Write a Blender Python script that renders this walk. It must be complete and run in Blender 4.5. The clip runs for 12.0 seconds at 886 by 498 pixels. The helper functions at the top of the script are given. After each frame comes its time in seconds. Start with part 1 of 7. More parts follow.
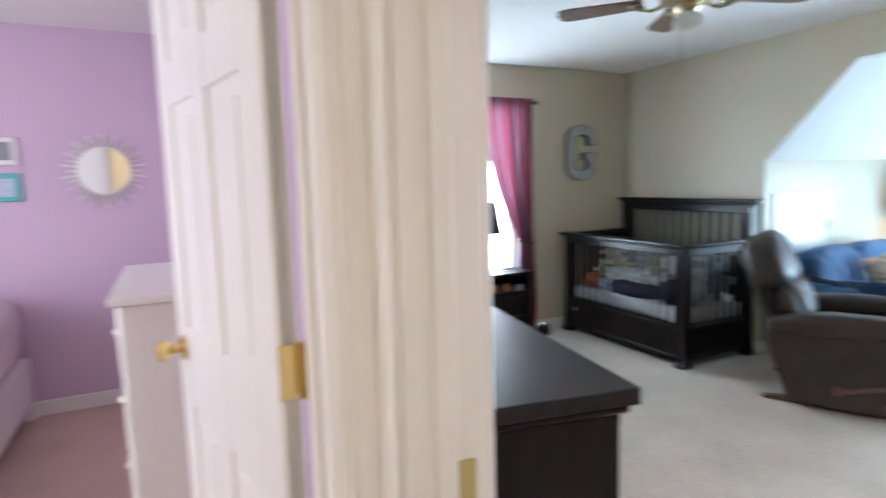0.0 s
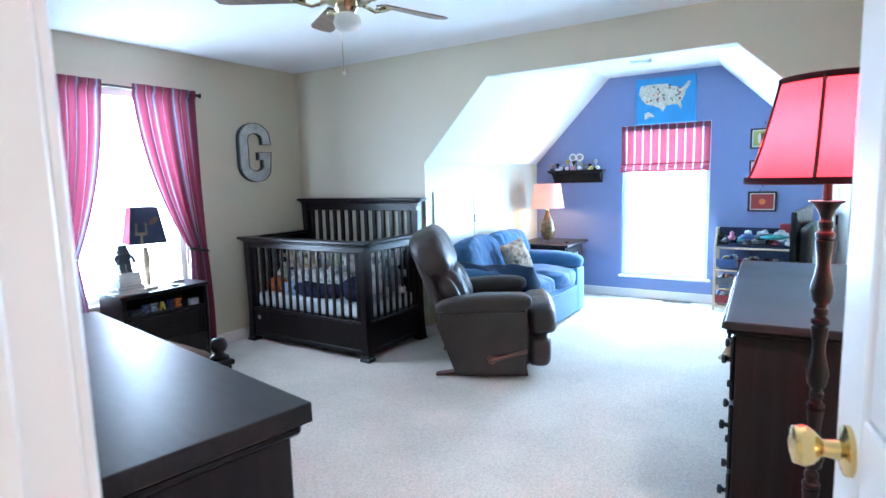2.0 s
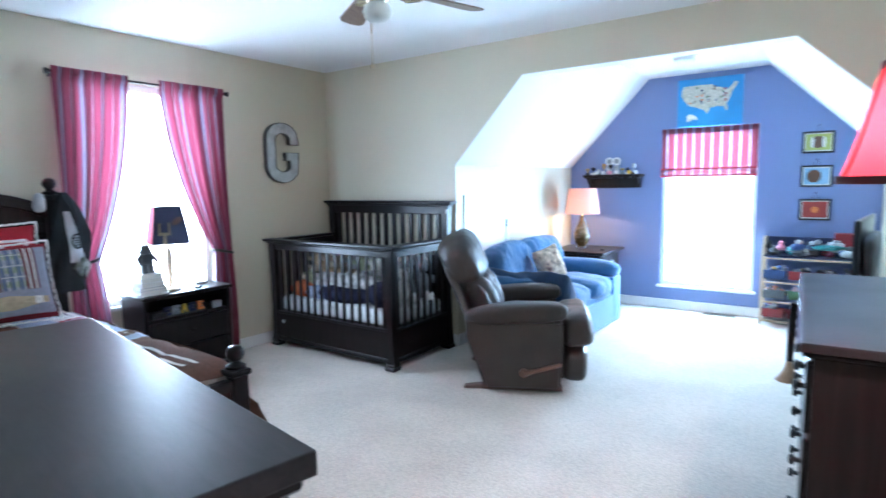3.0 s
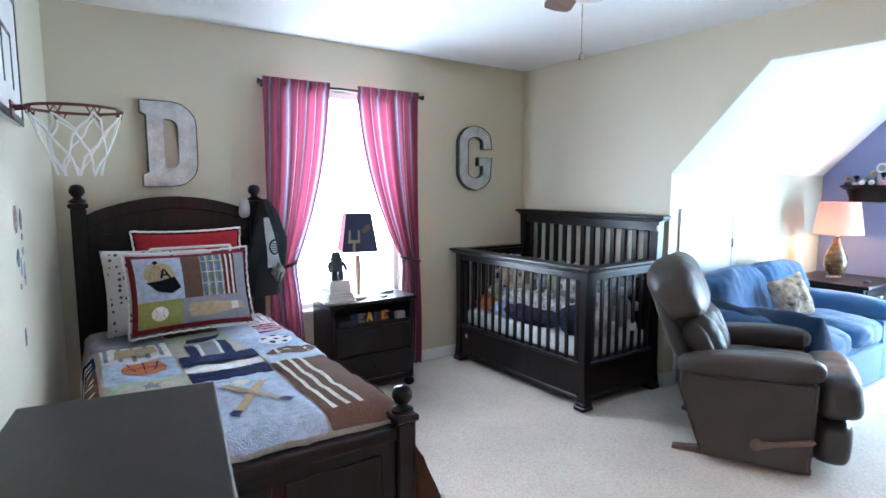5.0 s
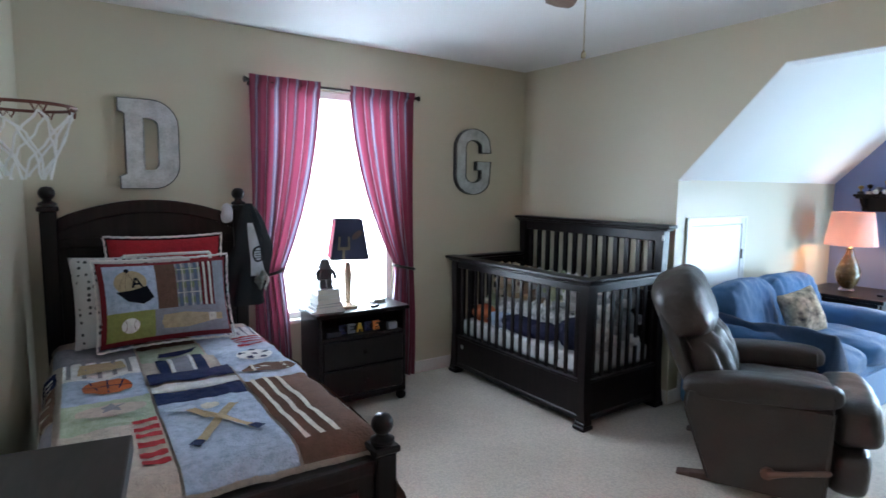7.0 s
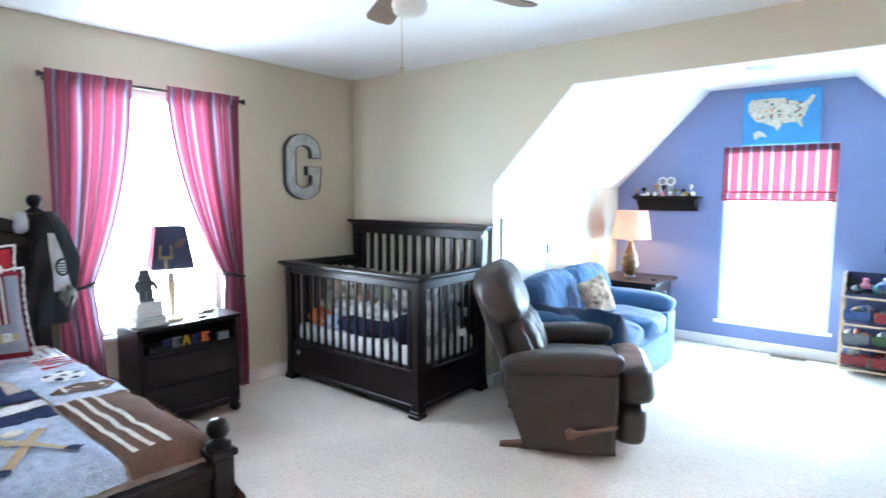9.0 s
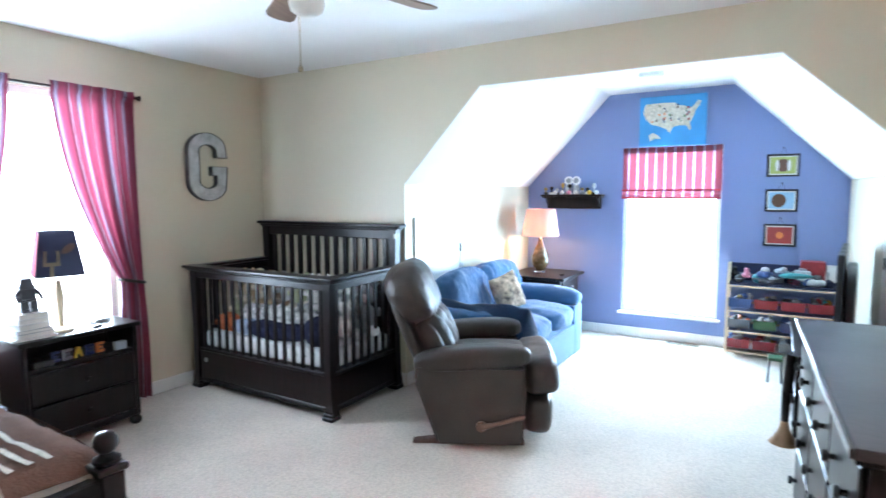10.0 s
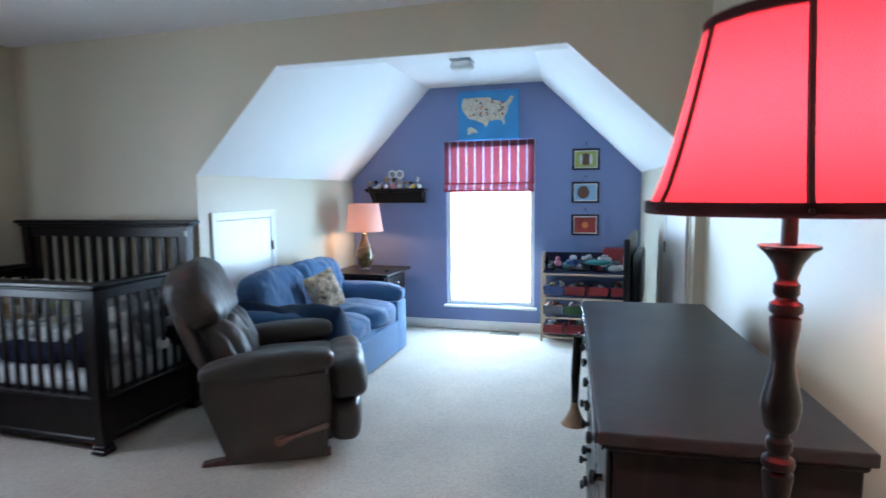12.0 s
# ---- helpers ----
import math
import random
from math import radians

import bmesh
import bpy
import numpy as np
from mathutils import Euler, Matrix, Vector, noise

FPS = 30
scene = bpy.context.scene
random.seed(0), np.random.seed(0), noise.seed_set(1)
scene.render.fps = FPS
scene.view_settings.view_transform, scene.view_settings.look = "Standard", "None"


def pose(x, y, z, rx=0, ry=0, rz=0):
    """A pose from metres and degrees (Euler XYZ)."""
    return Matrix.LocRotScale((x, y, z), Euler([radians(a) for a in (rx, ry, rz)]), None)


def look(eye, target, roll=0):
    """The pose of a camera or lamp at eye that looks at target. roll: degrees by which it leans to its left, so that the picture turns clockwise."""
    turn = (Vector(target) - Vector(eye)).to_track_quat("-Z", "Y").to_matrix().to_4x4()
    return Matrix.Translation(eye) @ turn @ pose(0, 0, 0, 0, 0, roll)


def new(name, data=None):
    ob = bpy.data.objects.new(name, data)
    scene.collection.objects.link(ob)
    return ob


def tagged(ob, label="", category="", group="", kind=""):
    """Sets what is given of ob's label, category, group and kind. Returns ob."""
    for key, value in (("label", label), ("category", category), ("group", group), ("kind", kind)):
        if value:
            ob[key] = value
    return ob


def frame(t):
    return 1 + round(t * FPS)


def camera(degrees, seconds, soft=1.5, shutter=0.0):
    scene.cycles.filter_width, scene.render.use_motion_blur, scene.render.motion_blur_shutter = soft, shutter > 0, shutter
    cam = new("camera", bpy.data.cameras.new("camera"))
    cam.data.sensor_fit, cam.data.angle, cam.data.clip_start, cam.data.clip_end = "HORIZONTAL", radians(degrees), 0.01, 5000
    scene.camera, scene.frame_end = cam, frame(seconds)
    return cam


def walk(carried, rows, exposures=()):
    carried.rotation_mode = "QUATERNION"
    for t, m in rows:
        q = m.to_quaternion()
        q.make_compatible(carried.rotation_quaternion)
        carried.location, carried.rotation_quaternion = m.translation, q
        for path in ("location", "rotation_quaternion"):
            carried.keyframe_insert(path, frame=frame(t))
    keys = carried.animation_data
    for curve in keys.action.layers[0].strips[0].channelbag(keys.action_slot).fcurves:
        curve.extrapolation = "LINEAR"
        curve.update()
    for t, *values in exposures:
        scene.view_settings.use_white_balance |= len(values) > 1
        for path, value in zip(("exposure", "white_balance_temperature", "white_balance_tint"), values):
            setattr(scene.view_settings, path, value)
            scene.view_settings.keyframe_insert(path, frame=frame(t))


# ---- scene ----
# ---- camera ----
cam = camera(76.3, 12.0, shutter=0.7)
PATH = [
    (0, (-0.658, -0.597, 1.432), (0.21, 1.189, 1.194), -1.5),
    (0.5, (-0.619, -0.599, 1.424), (0.643, 0.933, 1.181), -1.7),
    (1, (-0.597, -0.589, 1.415), (0.897, 0.717, 1.167), -1.6),
    (1.5, (-0.577, -0.552, 1.406), (1.051, 0.583, 1.157), -1.6),
    (2, (-0.516, -0.508, 1.396), (1.151, 0.568, 1.145), -1.6),
    (2.5, (-0.422, -0.442, 1.385), (1.248, 0.631, 1.142), -1.3),
    (3, (-0.368, -0.386, 1.372), (1.247, 0.772, 1.142), -1.0),
    (3.5, (-0.336, -0.311, 1.367), (1.125, 1.037, 1.151), -0.8),
    (5.5, (0.03, 0.012, 1.454), (1.134, 1.664, 1.227), 0.2),
    (6, (0.05, 0.061, 1.441), (1.14, 1.724, 1.218), 0.4),
    (6.5, (0.084, 0.091, 1.453), (1.175, 1.753, 1.235), 0.5),
    (7, (0.109, 0.066, 1.462), (1.243, 1.699, 1.244), 0.6),
    (9, (0.031, -0.049, 1.459), (1.587, 1.192, 1.262), 0.2),
    (9.5, (0.038, -0.067, 1.45), (1.677, 1.063, 1.257), 0.1),
    (10, (0.052, -0.127, 1.455), (1.763, 0.89, 1.259), -0.2),
    (10.5, (0.065, -0.164, 1.464), (1.844, 0.728, 1.264), -0.2),
    (11, (0.092, -0.203, 1.449), (1.929, 0.562, 1.252), -0.4),
    (11.5, (0.198, -0.244, 1.424), (2.08, 0.403, 1.223), -0.4),
    (12, (0.372, -0.295, 1.388), (2.287, 0.245, 1.191), -0.6),
]
EXPOSURES = [(0, 0.58, 6180, 11), (0.5, 0.65, 5530, 11), (1, 1.01, 5490, 11), (1.5, 1.16, 5440, 11), (2.5, 1.00, 5290, 11), (3.5, 1.26, 5640, 12), (5.5, 1.01, 5940, 14), (6.5, 0.52, 6090, 15), (7.2, 0.26, 6090, 14), (8.8, 1.32, 5990, 13), (9.5, 1.40, 5940, 13), (10.5, 0.94, 5940, 12), (11, 0.62, 5940, 12), (11.5, 0.30, 5940, 12), (12, 0.04, 5840, 13)]
walk(cam, [(t, look(e, a, r)) for t, e, a, r in PATH], EXPOSURES)

# ---- world, sun and daylight ----
world = bpy.data.worlds.new("sky")
scene.world = world
world.use_nodes = True
sky = world.node_tree.nodes.new("ShaderNodeTexSky")
sky.sky_type = "NISHITA"
sky.sun_disc = False
sky.sun_elevation, sky.sun_rotation = radians(48), radians(200)
world.node_tree.links.new(sky.outputs[0], world.node_tree.nodes["Background"].inputs["Color"])
world.node_tree.nodes["Background"].inputs["Strength"].default_value = 0.12


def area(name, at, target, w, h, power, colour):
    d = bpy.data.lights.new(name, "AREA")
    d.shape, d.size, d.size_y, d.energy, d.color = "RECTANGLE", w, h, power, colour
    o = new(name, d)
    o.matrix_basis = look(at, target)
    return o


def bulb(name, at, power, colour, r=0.03):
    d = bpy.data.lights.new(name, "POINT")
    d.energy, d.color, d.shadow_soft_size = power, colour, r
    o = new(name, d)
    o.location = at
    return o


sun_data = bpy.data.lights.new("sun", "SUN")
sun_data.energy, sun_data.angle, sun_data.color = 2.5, radians(0.5), (1.0, 0.95, 0.88)
sun = new("sun", sun_data)
sun.matrix_basis = look((0, 0, 0), (0.25, 0.6, -0.75))
# daylight standing in the window openings
area("daylight_north_window", (1.74, 3.768, 1.33), (1.74, 0.0, 1.33), 0.84, 1.46, 40, (0.66, 0.865, 1.0))
area("daylight_alcove_window", (5.928, 0.78, 1.075), (0.0, 0.78, 1.075), 0.82, 1.57, 93, (0.53, 0.81, 1.0))
# added daylight for the lilac room; its source is out of view
area("daylight_lilac_room_unseen", (-3.10, 1.7, 1.4), (0.0, 1.7, 1.2), 1.2, 1.4, 34, (0.95, 0.95, 1.0))
# warm fill added overhead in the hall to light the door frames; no fixture seen
area("hall_fill_light", (-0.9, -1.6, 2.40), (-0.9, -1.6, 0.0), 0.3, 0.3, 17, (1.0, 0.86, 0.77))
bulb("table_lamp_bulb", (5.47, 1.94, 1.065), 7.0, (1.0, 0.58, 0.28))
bulb("floor_lamp_bulb", (1.285, -0.555, 1.46), 27, (1.0, 0.90, 0.80))

# ---- small building kit ----
def part(name, bm, material, parent=None, label="", smooth=False):
    me = bpy.data.meshes.new(name)
    bm.normal_update()
    bm.to_mesh(me)
    bm.free()
    if material:
        me.materials.append(material)
    if smooth:
        for p in me.polygons:
            p.use_smooth = True
        me.set_sharp_from_angle(angle=radians(42))
    ob = new(name, me)
    if parent:
        ob.parent = parent
    return tagged(ob, label)


def thing(name, m, label, category, group="", kind=""):
    ob = new(name)
    ob.empty_display_size = 0.1
    ob.matrix_basis = m
    return tagged(ob, label, category, group, kind)


def bx(x0, y0, z0, x1, y1, z1, bev=0.004, seg=1, bm=None):
    b = bmesh.new()
    bmesh.ops.create_cube(b, size=1)
    for v in b.verts:
        v.co = Vector(((x0 + x1) / 2 + v.co.x * (x1 - x0), (y0 + y1) / 2 + v.co.y * (y1 - y0), (z0 + z1) / 2 + v.co.z * (z1 - z0)))
    if bev:
        bmesh.ops.bevel(b, geom=b.edges[:], offset=min(bev, abs(x1 - x0) / 2.2, abs(y1 - y0) / 2.2, abs(z1 - z0) / 2.2), segments=seg, affect="EDGES", profile=0.6)
    return join(bm, b)


def join(bm, b, m=None):
    if m is not None:
        b.transform(m)
    if bm is None:
        return b
    me = bpy.data.meshes.new("tmp")
    b.to_mesh(me)
    b.free()
    bm.from_mesh(me)
    bpy.data.meshes.remove(me)
    return bm


def lathe(profile, n=24, at=(0, 0, 0), bm=None):
    b = bmesh.new()
    rings = []
    for r, z in profile:
        rings.append([b.verts.new((at[0] + r * math.cos(2 * math.pi * i / n), at[1] + r * math.sin(2 * math.pi * i / n), at[2] + z)) for i in range(n)])
    for a, c in zip(rings, rings[1:]):
        for i in range(n):
            b.faces.new((a[i], a[(i + 1) % n], c[(i + 1) % n], c[i]))
    if profile[0][0] > 0.0005:
        b.faces.new(rings[0][::-1])
    if profile[-1][0] > 0.0005:
        b.faces.new(rings[-1])
    bmesh.ops.remove_doubles(b, verts=b.verts[:], dist=0.00005)
    return join(bm, b)


def prism(poly, a0, a1, axis="z", bev=0.0, bm=None):
    """A polygon drawn in the plane across an axis and pushed along it: z: (x, y), y: (x, z), x: (y, z)."""
    b = bmesh.new()
    put = {"z": lambda p, a: (p[0], p[1], a), "y": lambda p, a: (p[0], a, p[1]), "x": lambda p, a: (a, p[0], p[1])}[axis]
    lo = [b.verts.new(put(p, a0)) for p in poly]
    hi = [b.verts.new(put(p, a1)) for p in poly]
    b.faces.new(lo)
    b.faces.new(hi)
    for i in range(len(poly)):
        j = (i + 1) % len(poly)
        b.faces.new((lo[i], lo[j], hi[j], hi[i]))
    bmesh.ops.recalc_face_normals(b, faces=b.faces[:])
    if bev:
        bmesh.ops.bevel(b, geom=b.edges[:], offset=bev, segments=1, affect="EDGES")
    return join(bm, b)


def tube(points, r, n=8, closed=False, bm=None):
    b = bmesh.new()
    pts = [Vector(p) for p in points]
    rings = []
    for i, p in enumerate(pts):
        if closed:
            d = pts[(i + 1) % len(pts)] - pts[i - 1]
        else:
            d = pts[min(i + 1, len(pts) - 1)] - pts[max(i - 1, 0)]
        q = d.to_track_quat("Z", "Y")
        rr = r[i] if isinstance(r, (list, tuple)) else r
        rings.append([b.verts.new(p + q @ Vector((rr * math.cos(2 * math.pi * k / n), rr * math.sin(2 * math.pi * k / n), 0))) for k in range(n)])
    for i in range(len(rings) if closed else len(rings) - 1):
        a, c = rings[i], rings[(i + 1) % len(rings)]
        for k in range(n):
            b.faces.new((a[k], a[(k + 1) % n], c[(k + 1) % n], c[k]))
    if not closed:
        b.faces.new(rings[0][::-1])
        b.faces.new(rings[-1])
    return join(bm, b)


def cushion(w, d, h, n=16, power=0.32, bulge=0.0, wrinkle=0.0, seed=0, bm=None):
    """A stuffed box, w by d by h about the origin, its sides rounded and its faces puffed."""
    b = bmesh.new()
    bmesh.ops.create_cube(b, size=2)
    bmesh.ops.subdivide_edges(b, edges=b.edges[:], cuts=n - 1, use_grid_fill=True)
    for v in b.verts:
        c = v.co.copy()
        p = 1 / power
        s = (abs(c.x) ** p + abs(c.y) ** p + abs(c.z) ** p) ** (1 / p)
        e = c / s
        puff = 1 + bulge * (1 - e.x * e.x) * (1 - e.y * e.y)
        v.co = Vector((e.x * w / 2, e.y * d / 2, e.z * h / 2 * puff))
        if wrinkle:
            k = noise.noise(Vector((v.co.x * 9 + seed, v.co.y * 9, v.co.z * 9))) + 0.5 * noise.noise(Vector((v.co.x * 24, v.co.y * 24 + seed, v.co.z * 24)))
            v.co += e.normalized() * k * wrinkle
    return join(bm, b)


def sheet(fn, nu, nv, thick=0.0, bm=None, uv=True):
    """A grid of points fn(u, v), u and v from 0 to 1, with UVs, thickened if asked."""
    b = bmesh.new()
    lay = b.loops.layers.uv.new("UVMap")
    g = [[b.verts.new(fn(i / nu, j / nv)) for j in range(nv + 1)] for i in range(nu + 1)]
    for i in range(nu):
        for j in range(nv):
            f = b.faces.new((g[i][j], g[i + 1][j], g[i + 1][j + 1], g[i][j + 1]))
            for l, (a, c) in zip(f.loops, ((i, j), (i + 1, j), (i + 1, j + 1), (i, j + 1))):
                l[lay].uv = (a / nu, c / nv)
    if thick:
        bmesh.ops.solidify(b, geom=b.faces[:], thickness=thick)
    return join(bm, b)


# ---- materials ----
def material(name, colour, rough=0.6, metal=0.0, vary=0.12, scale=6.0, fine=180.0, bump=0.08, spec=0.5, coat=0.0, sheen=0.0, rough_vary=0.1, colour2=None):
    """A painted, stained or woven surface: colour that drifts at two scales, uneven gloss and fine relief."""
    m = bpy.data.materials.new(name)
    m.use_nodes = True
    nt = m.node_tree
    bsdf = nt.nodes["Principled BSDF"]
    co = nt.nodes.new("ShaderNodeTexCoord")
    big = nt.nodes.new("ShaderNodeTexNoise")
    big.inputs["Scale"].default_value = scale
    big.inputs["Detail"].default_value = 2
    small = nt.nodes.new("ShaderNodeTexNoise")
    small.inputs["Scale"].default_value = fine
    small.inputs["Detail"].default_value = 3
    for t in (big, small):
        nt.links.new(co.outputs["Object"], t.inputs["Vector"])
    mix = nt.nodes.new("ShaderNodeMath")
    mix.operation = "ADD"
    half = nt.nodes.new("ShaderNodeMath")
    half.operation = "MULTIPLY"
    half.inputs[1].default_value = 0.5
    nt.links.new(small.outputs["Fac"], half.inputs[0])
    nt.links.new(big.outputs["Fac"], mix.inputs[0])
    nt.links.new(half.outputs[0], mix.inputs[1])
    ramp = nt.nodes.new("ShaderNodeValToRGB")
    ramp.color_ramp.elements[0].position = 0.45
    ramp.color_ramp.elements[1].position = 1.05 if colour2 is None else 0.95
    a = tuple(max(0, c * (1 - vary)) for c in colour)
    b = tuple(min(1, c * (1 + vary)) for c in colour) if colour2 is None else colour2
    ramp.color_ramp.elements[0].color = (*a, 1)
    ramp.color_ramp.elements[1].color = (*b, 1)
    nt.links.new(mix.outputs[0], ramp.inputs["Fac"])
    nt.links.new(ramp.outputs["Color"], bsdf.inputs["Base Color"])
    rr = nt.nodes.new("ShaderNodeMapRange")
    rr.inputs["From Min"].default_value, rr.inputs["From Max"].default_value = 0.3, 0.7
    rr.inputs["To Min"].default_value, rr.inputs["To Max"].default_value = max(0.02, rough - rough_vary), min(1, rough + rough_vary)
    nt.links.new(big.outputs["Fac"], rr.inputs["Value"])
    nt.links.new(rr.outputs["Result"], bsdf.inputs["Roughness"])
    bsdf.inputs["Metallic"].default_value = metal
    bsdf.inputs["Specular IOR Level"].default_value = spec
    bsdf.inputs["Coat Weight"].default_value = coat
    bsdf.inputs["Coat Roughness"].default_value = 0.12
    bsdf.inputs["Sheen Weight"].default_value = sheen
    if bump:
        bp = nt.nodes.new("ShaderNodeBump")
        bp.inputs["Strength"].default_value = bump
        bp.inputs["Distance"].default_value = 0.01
        nt.links.new(small.outputs["Fac"], bp.inputs["Height"])
        nt.links.new(bp.outputs["Normal"], bsdf.inputs["Normal"])
    return m


def wood(name, dark, light, rough=0.3, scale=9.0, stretch=(1, 1, 0.08), coat=0.0, bump=0.04, spec=0.5):
    """Wood with the grain along the axis that stretch squeezes."""
    m = material(name, dark, rough, vary=0.2, scale=2.0, bump=0.0, coat=coat, rough_vary=0.04, spec=spec)
    nt = m.node_tree
    bsdf = nt.nodes["Principled BSDF"]
    co = nt.nodes.new("ShaderNodeTexCoord")
    mp = nt.nodes.new("ShaderNodeMapping")
    mp.inputs["Scale"].default_value = [s * scale for s in stretch]
    nz = nt.nodes.new("ShaderNodeTexNoise")
    nz.inputs["Scale"].default_value = 4.0
    nz.inputs["Detail"].default_value = 6
    nz.inputs["Distortion"].default_value = 0.6
    nt.links.new(co.outputs["Object"], mp.inputs["Vector"])
    nt.links.new(mp.outputs["Vector"], nz.inputs["Vector"])
    ramp = nt.nodes.new("ShaderNodeValToRGB")
    ramp.color_ramp.elements[0].position, ramp.color_ramp.elements[1].position = 0.35, 0.7
    ramp.color_ramp.elements[0].color, ramp.color_ramp.elements[1].color = (*dark, 1), (*light, 1)
    nt.links.new(nz.outputs["Fac"], ramp.inputs["Fac"])
    nt.links.new(ramp.outputs["Color"], bsdf.inputs["Base Color"])
    bp = nt.nodes.new("ShaderNodeBump")
    bp.inputs["Strength"].default_value, bp.inputs["Distance"].default_value = bump, 0.004
    nt.links.new(nz.outputs["Fac"], bp.inputs["Height"])
    nt.links.new(bp.outputs["Normal"], bsdf.inputs["Normal"])
    return m


def stripes(name, bands, across="X", rough=0.85, glow=0.0):
    """Woven cloth with stripes across its UVs: bands of (position, colour) from 0 to 1 over one repeat; let light through by glow."""
    m = bpy.data.materials.new(name)
    m.use_nodes = True
    nt = m.node_tree
    bsdf = nt.nodes["Principled BSDF"]
    uv = nt.nodes.new("ShaderNodeUVMap")
    sep = nt.nodes.new("ShaderNodeSeparateXYZ")
    nt.links.new(uv.outputs["UV"], sep.inputs[0])
    rep = nt.nodes.new("ShaderNodeMath")
    rep.operation = "FRACT"
    nt.links.new(sep.outputs[across], rep.inputs[0])
    ramp = nt.nodes.new("ShaderNodeValToRGB")
    ramp.color_ramp.interpolation = "CONSTANT"
    el = ramp.color_ramp.elements
    el[0].position, el[0].color = bands[0][0], (*bands[0][1], 1)
    el[1].position, el[1].color = bands[1][0], (*bands[1][1], 1)
    for p, c in bands[2:]:
        e = el.new(p)
        e.color = (*c, 1)
    nt.links.new(rep.outputs[0], ramp.inputs["Fac"])
    nt.links.new(ramp.outputs["Color"], bsdf.inputs["Base Color"])
    bsdf.inputs["Roughness"].default_value = rough
    bsdf.inputs["Sheen Weight"].default_value = 0.2
    weave = nt.nodes.new("ShaderNodeTexNoise")
    weave.inputs["Scale"].default_value = 420
    bp = nt.nodes.new("ShaderNodeBump")
    bp.inputs["Strength"].default_value, bp.inputs["Distance"].default_value = 0.15, 0.003
    nt.links.new(weave.outputs["Fac"], bp.inputs["Height"])
    nt.links.new(bp.outputs["Normal"], bsdf.inputs["Normal"])
    if glow:
        tr = nt.nodes.new("ShaderNodeBsdfTranslucent")
        nt.links.new(ramp.outputs["Color"], tr.inputs["Color"])
        mx = nt.nodes.new("ShaderNodeMixShader")
        mx.inputs[0].default_value = glow
        nt.links.new(bsdf.outputs[0], mx.inputs[1])
        nt.links.new(tr.outputs[0], mx.inputs[2])
        nt.links.new(mx.outputs[0], nt.nodes["Material Output"].inputs["Surface"])
    return m


def cloth_lit(name, colour, glow=0.5):
    """Thin cloth that light shines through."""
    m = material(name, colour, 0.85, vary=0.06, fine=350, bump=0.1)
    nt = m.node_tree
    tr = nt.nodes.new("ShaderNodeBsdfTranslucent")
    tr.inputs["Color"].default_value = (*colour, 1)
    mx = nt.nodes.new("ShaderNodeMixShader")
    mx.inputs[0].default_value = glow
    nt.links.new(nt.nodes["Principled BSDF"].outputs[0], mx.inputs[1])
    nt.links.new(tr.outputs[0], mx.inputs[2])
    nt.links.new(mx.outputs[0], nt.nodes["Material Output"].inputs["Surface"])
    return m


def glowing(name, colour, strength):
    m = bpy.data.materials.new(name)
    m.use_nodes = True
    bsdf = m.node_tree.nodes["Principled BSDF"]
    bsdf.inputs["Base Color"].default_value = (*colour, 1)
    bsdf.inputs["Emission Color"].default_value = (*colour, 1)
    bsdf.inputs["Emission Strength"].default_value = strength
    return m


def glass(name):
    m = bpy.data.materials.new(name)
    m.use_nodes = True
    b = m.node_tree.nodes["Principled BSDF"]
    b.inputs["Transmission Weight"].default_value = 1.0
    b.inputs["Roughness"].default_value = 0.02
    b.inputs["IOR"].default_value = 1.1
    return m


def carpet(name, colour):
    """Looped pile in tufts about a centimetre apart, the shade between the loops darkened into the colour, worn in
    broad patches.
    """
    m = material(name, colour, 0.95, vary=0.12, scale=2.2, fine=60, bump=0.0, spec=0.1, sheen=0.15)
    nt = m.node_tree
    bsdf = nt.nodes["Principled BSDF"]
    old = bsdf.inputs["Base Color"].links[0].from_socket
    co = nt.nodes.new("ShaderNodeTexCoord")
    vo = nt.nodes.new("ShaderNodeTexVoronoi")
    vo.inputs["Scale"].default_value = 85
    nt.links.new(co.outputs["Object"], vo.inputs["Vector"])
    tone = nt.nodes.new("ShaderNodeMapRange")
    tone.inputs["From Min"].default_value, tone.inputs["From Max"].default_value = 0.15, 0.75
    tone.inputs["To Min"].default_value, tone.inputs["To Max"].default_value = 1.06, 0.86
    nt.links.new(vo.outputs["Distance"], tone.inputs["Value"])
    mul = nt.nodes.new("ShaderNodeVectorMath")
    mul.operation = "SCALE"
    nt.links.new(old, mul.inputs[0])
    nt.links.new(tone.outputs["Result"], mul.inputs["Scale"])
    nt.links.new(mul.outputs["Vector"], bsdf.inputs["Base Color"])
    bp = nt.nodes.new("ShaderNodeBump")
    bp.invert = True
    bp.inputs["Strength"].default_value, bp.inputs["Distance"].default_value = 0.35, 0.005
    nt.links.new(vo.outputs["Distance"], bp.inputs["Height"])
    nt.links.new(bp.outputs["Normal"], bsdf.inputs["Normal"])
    return m


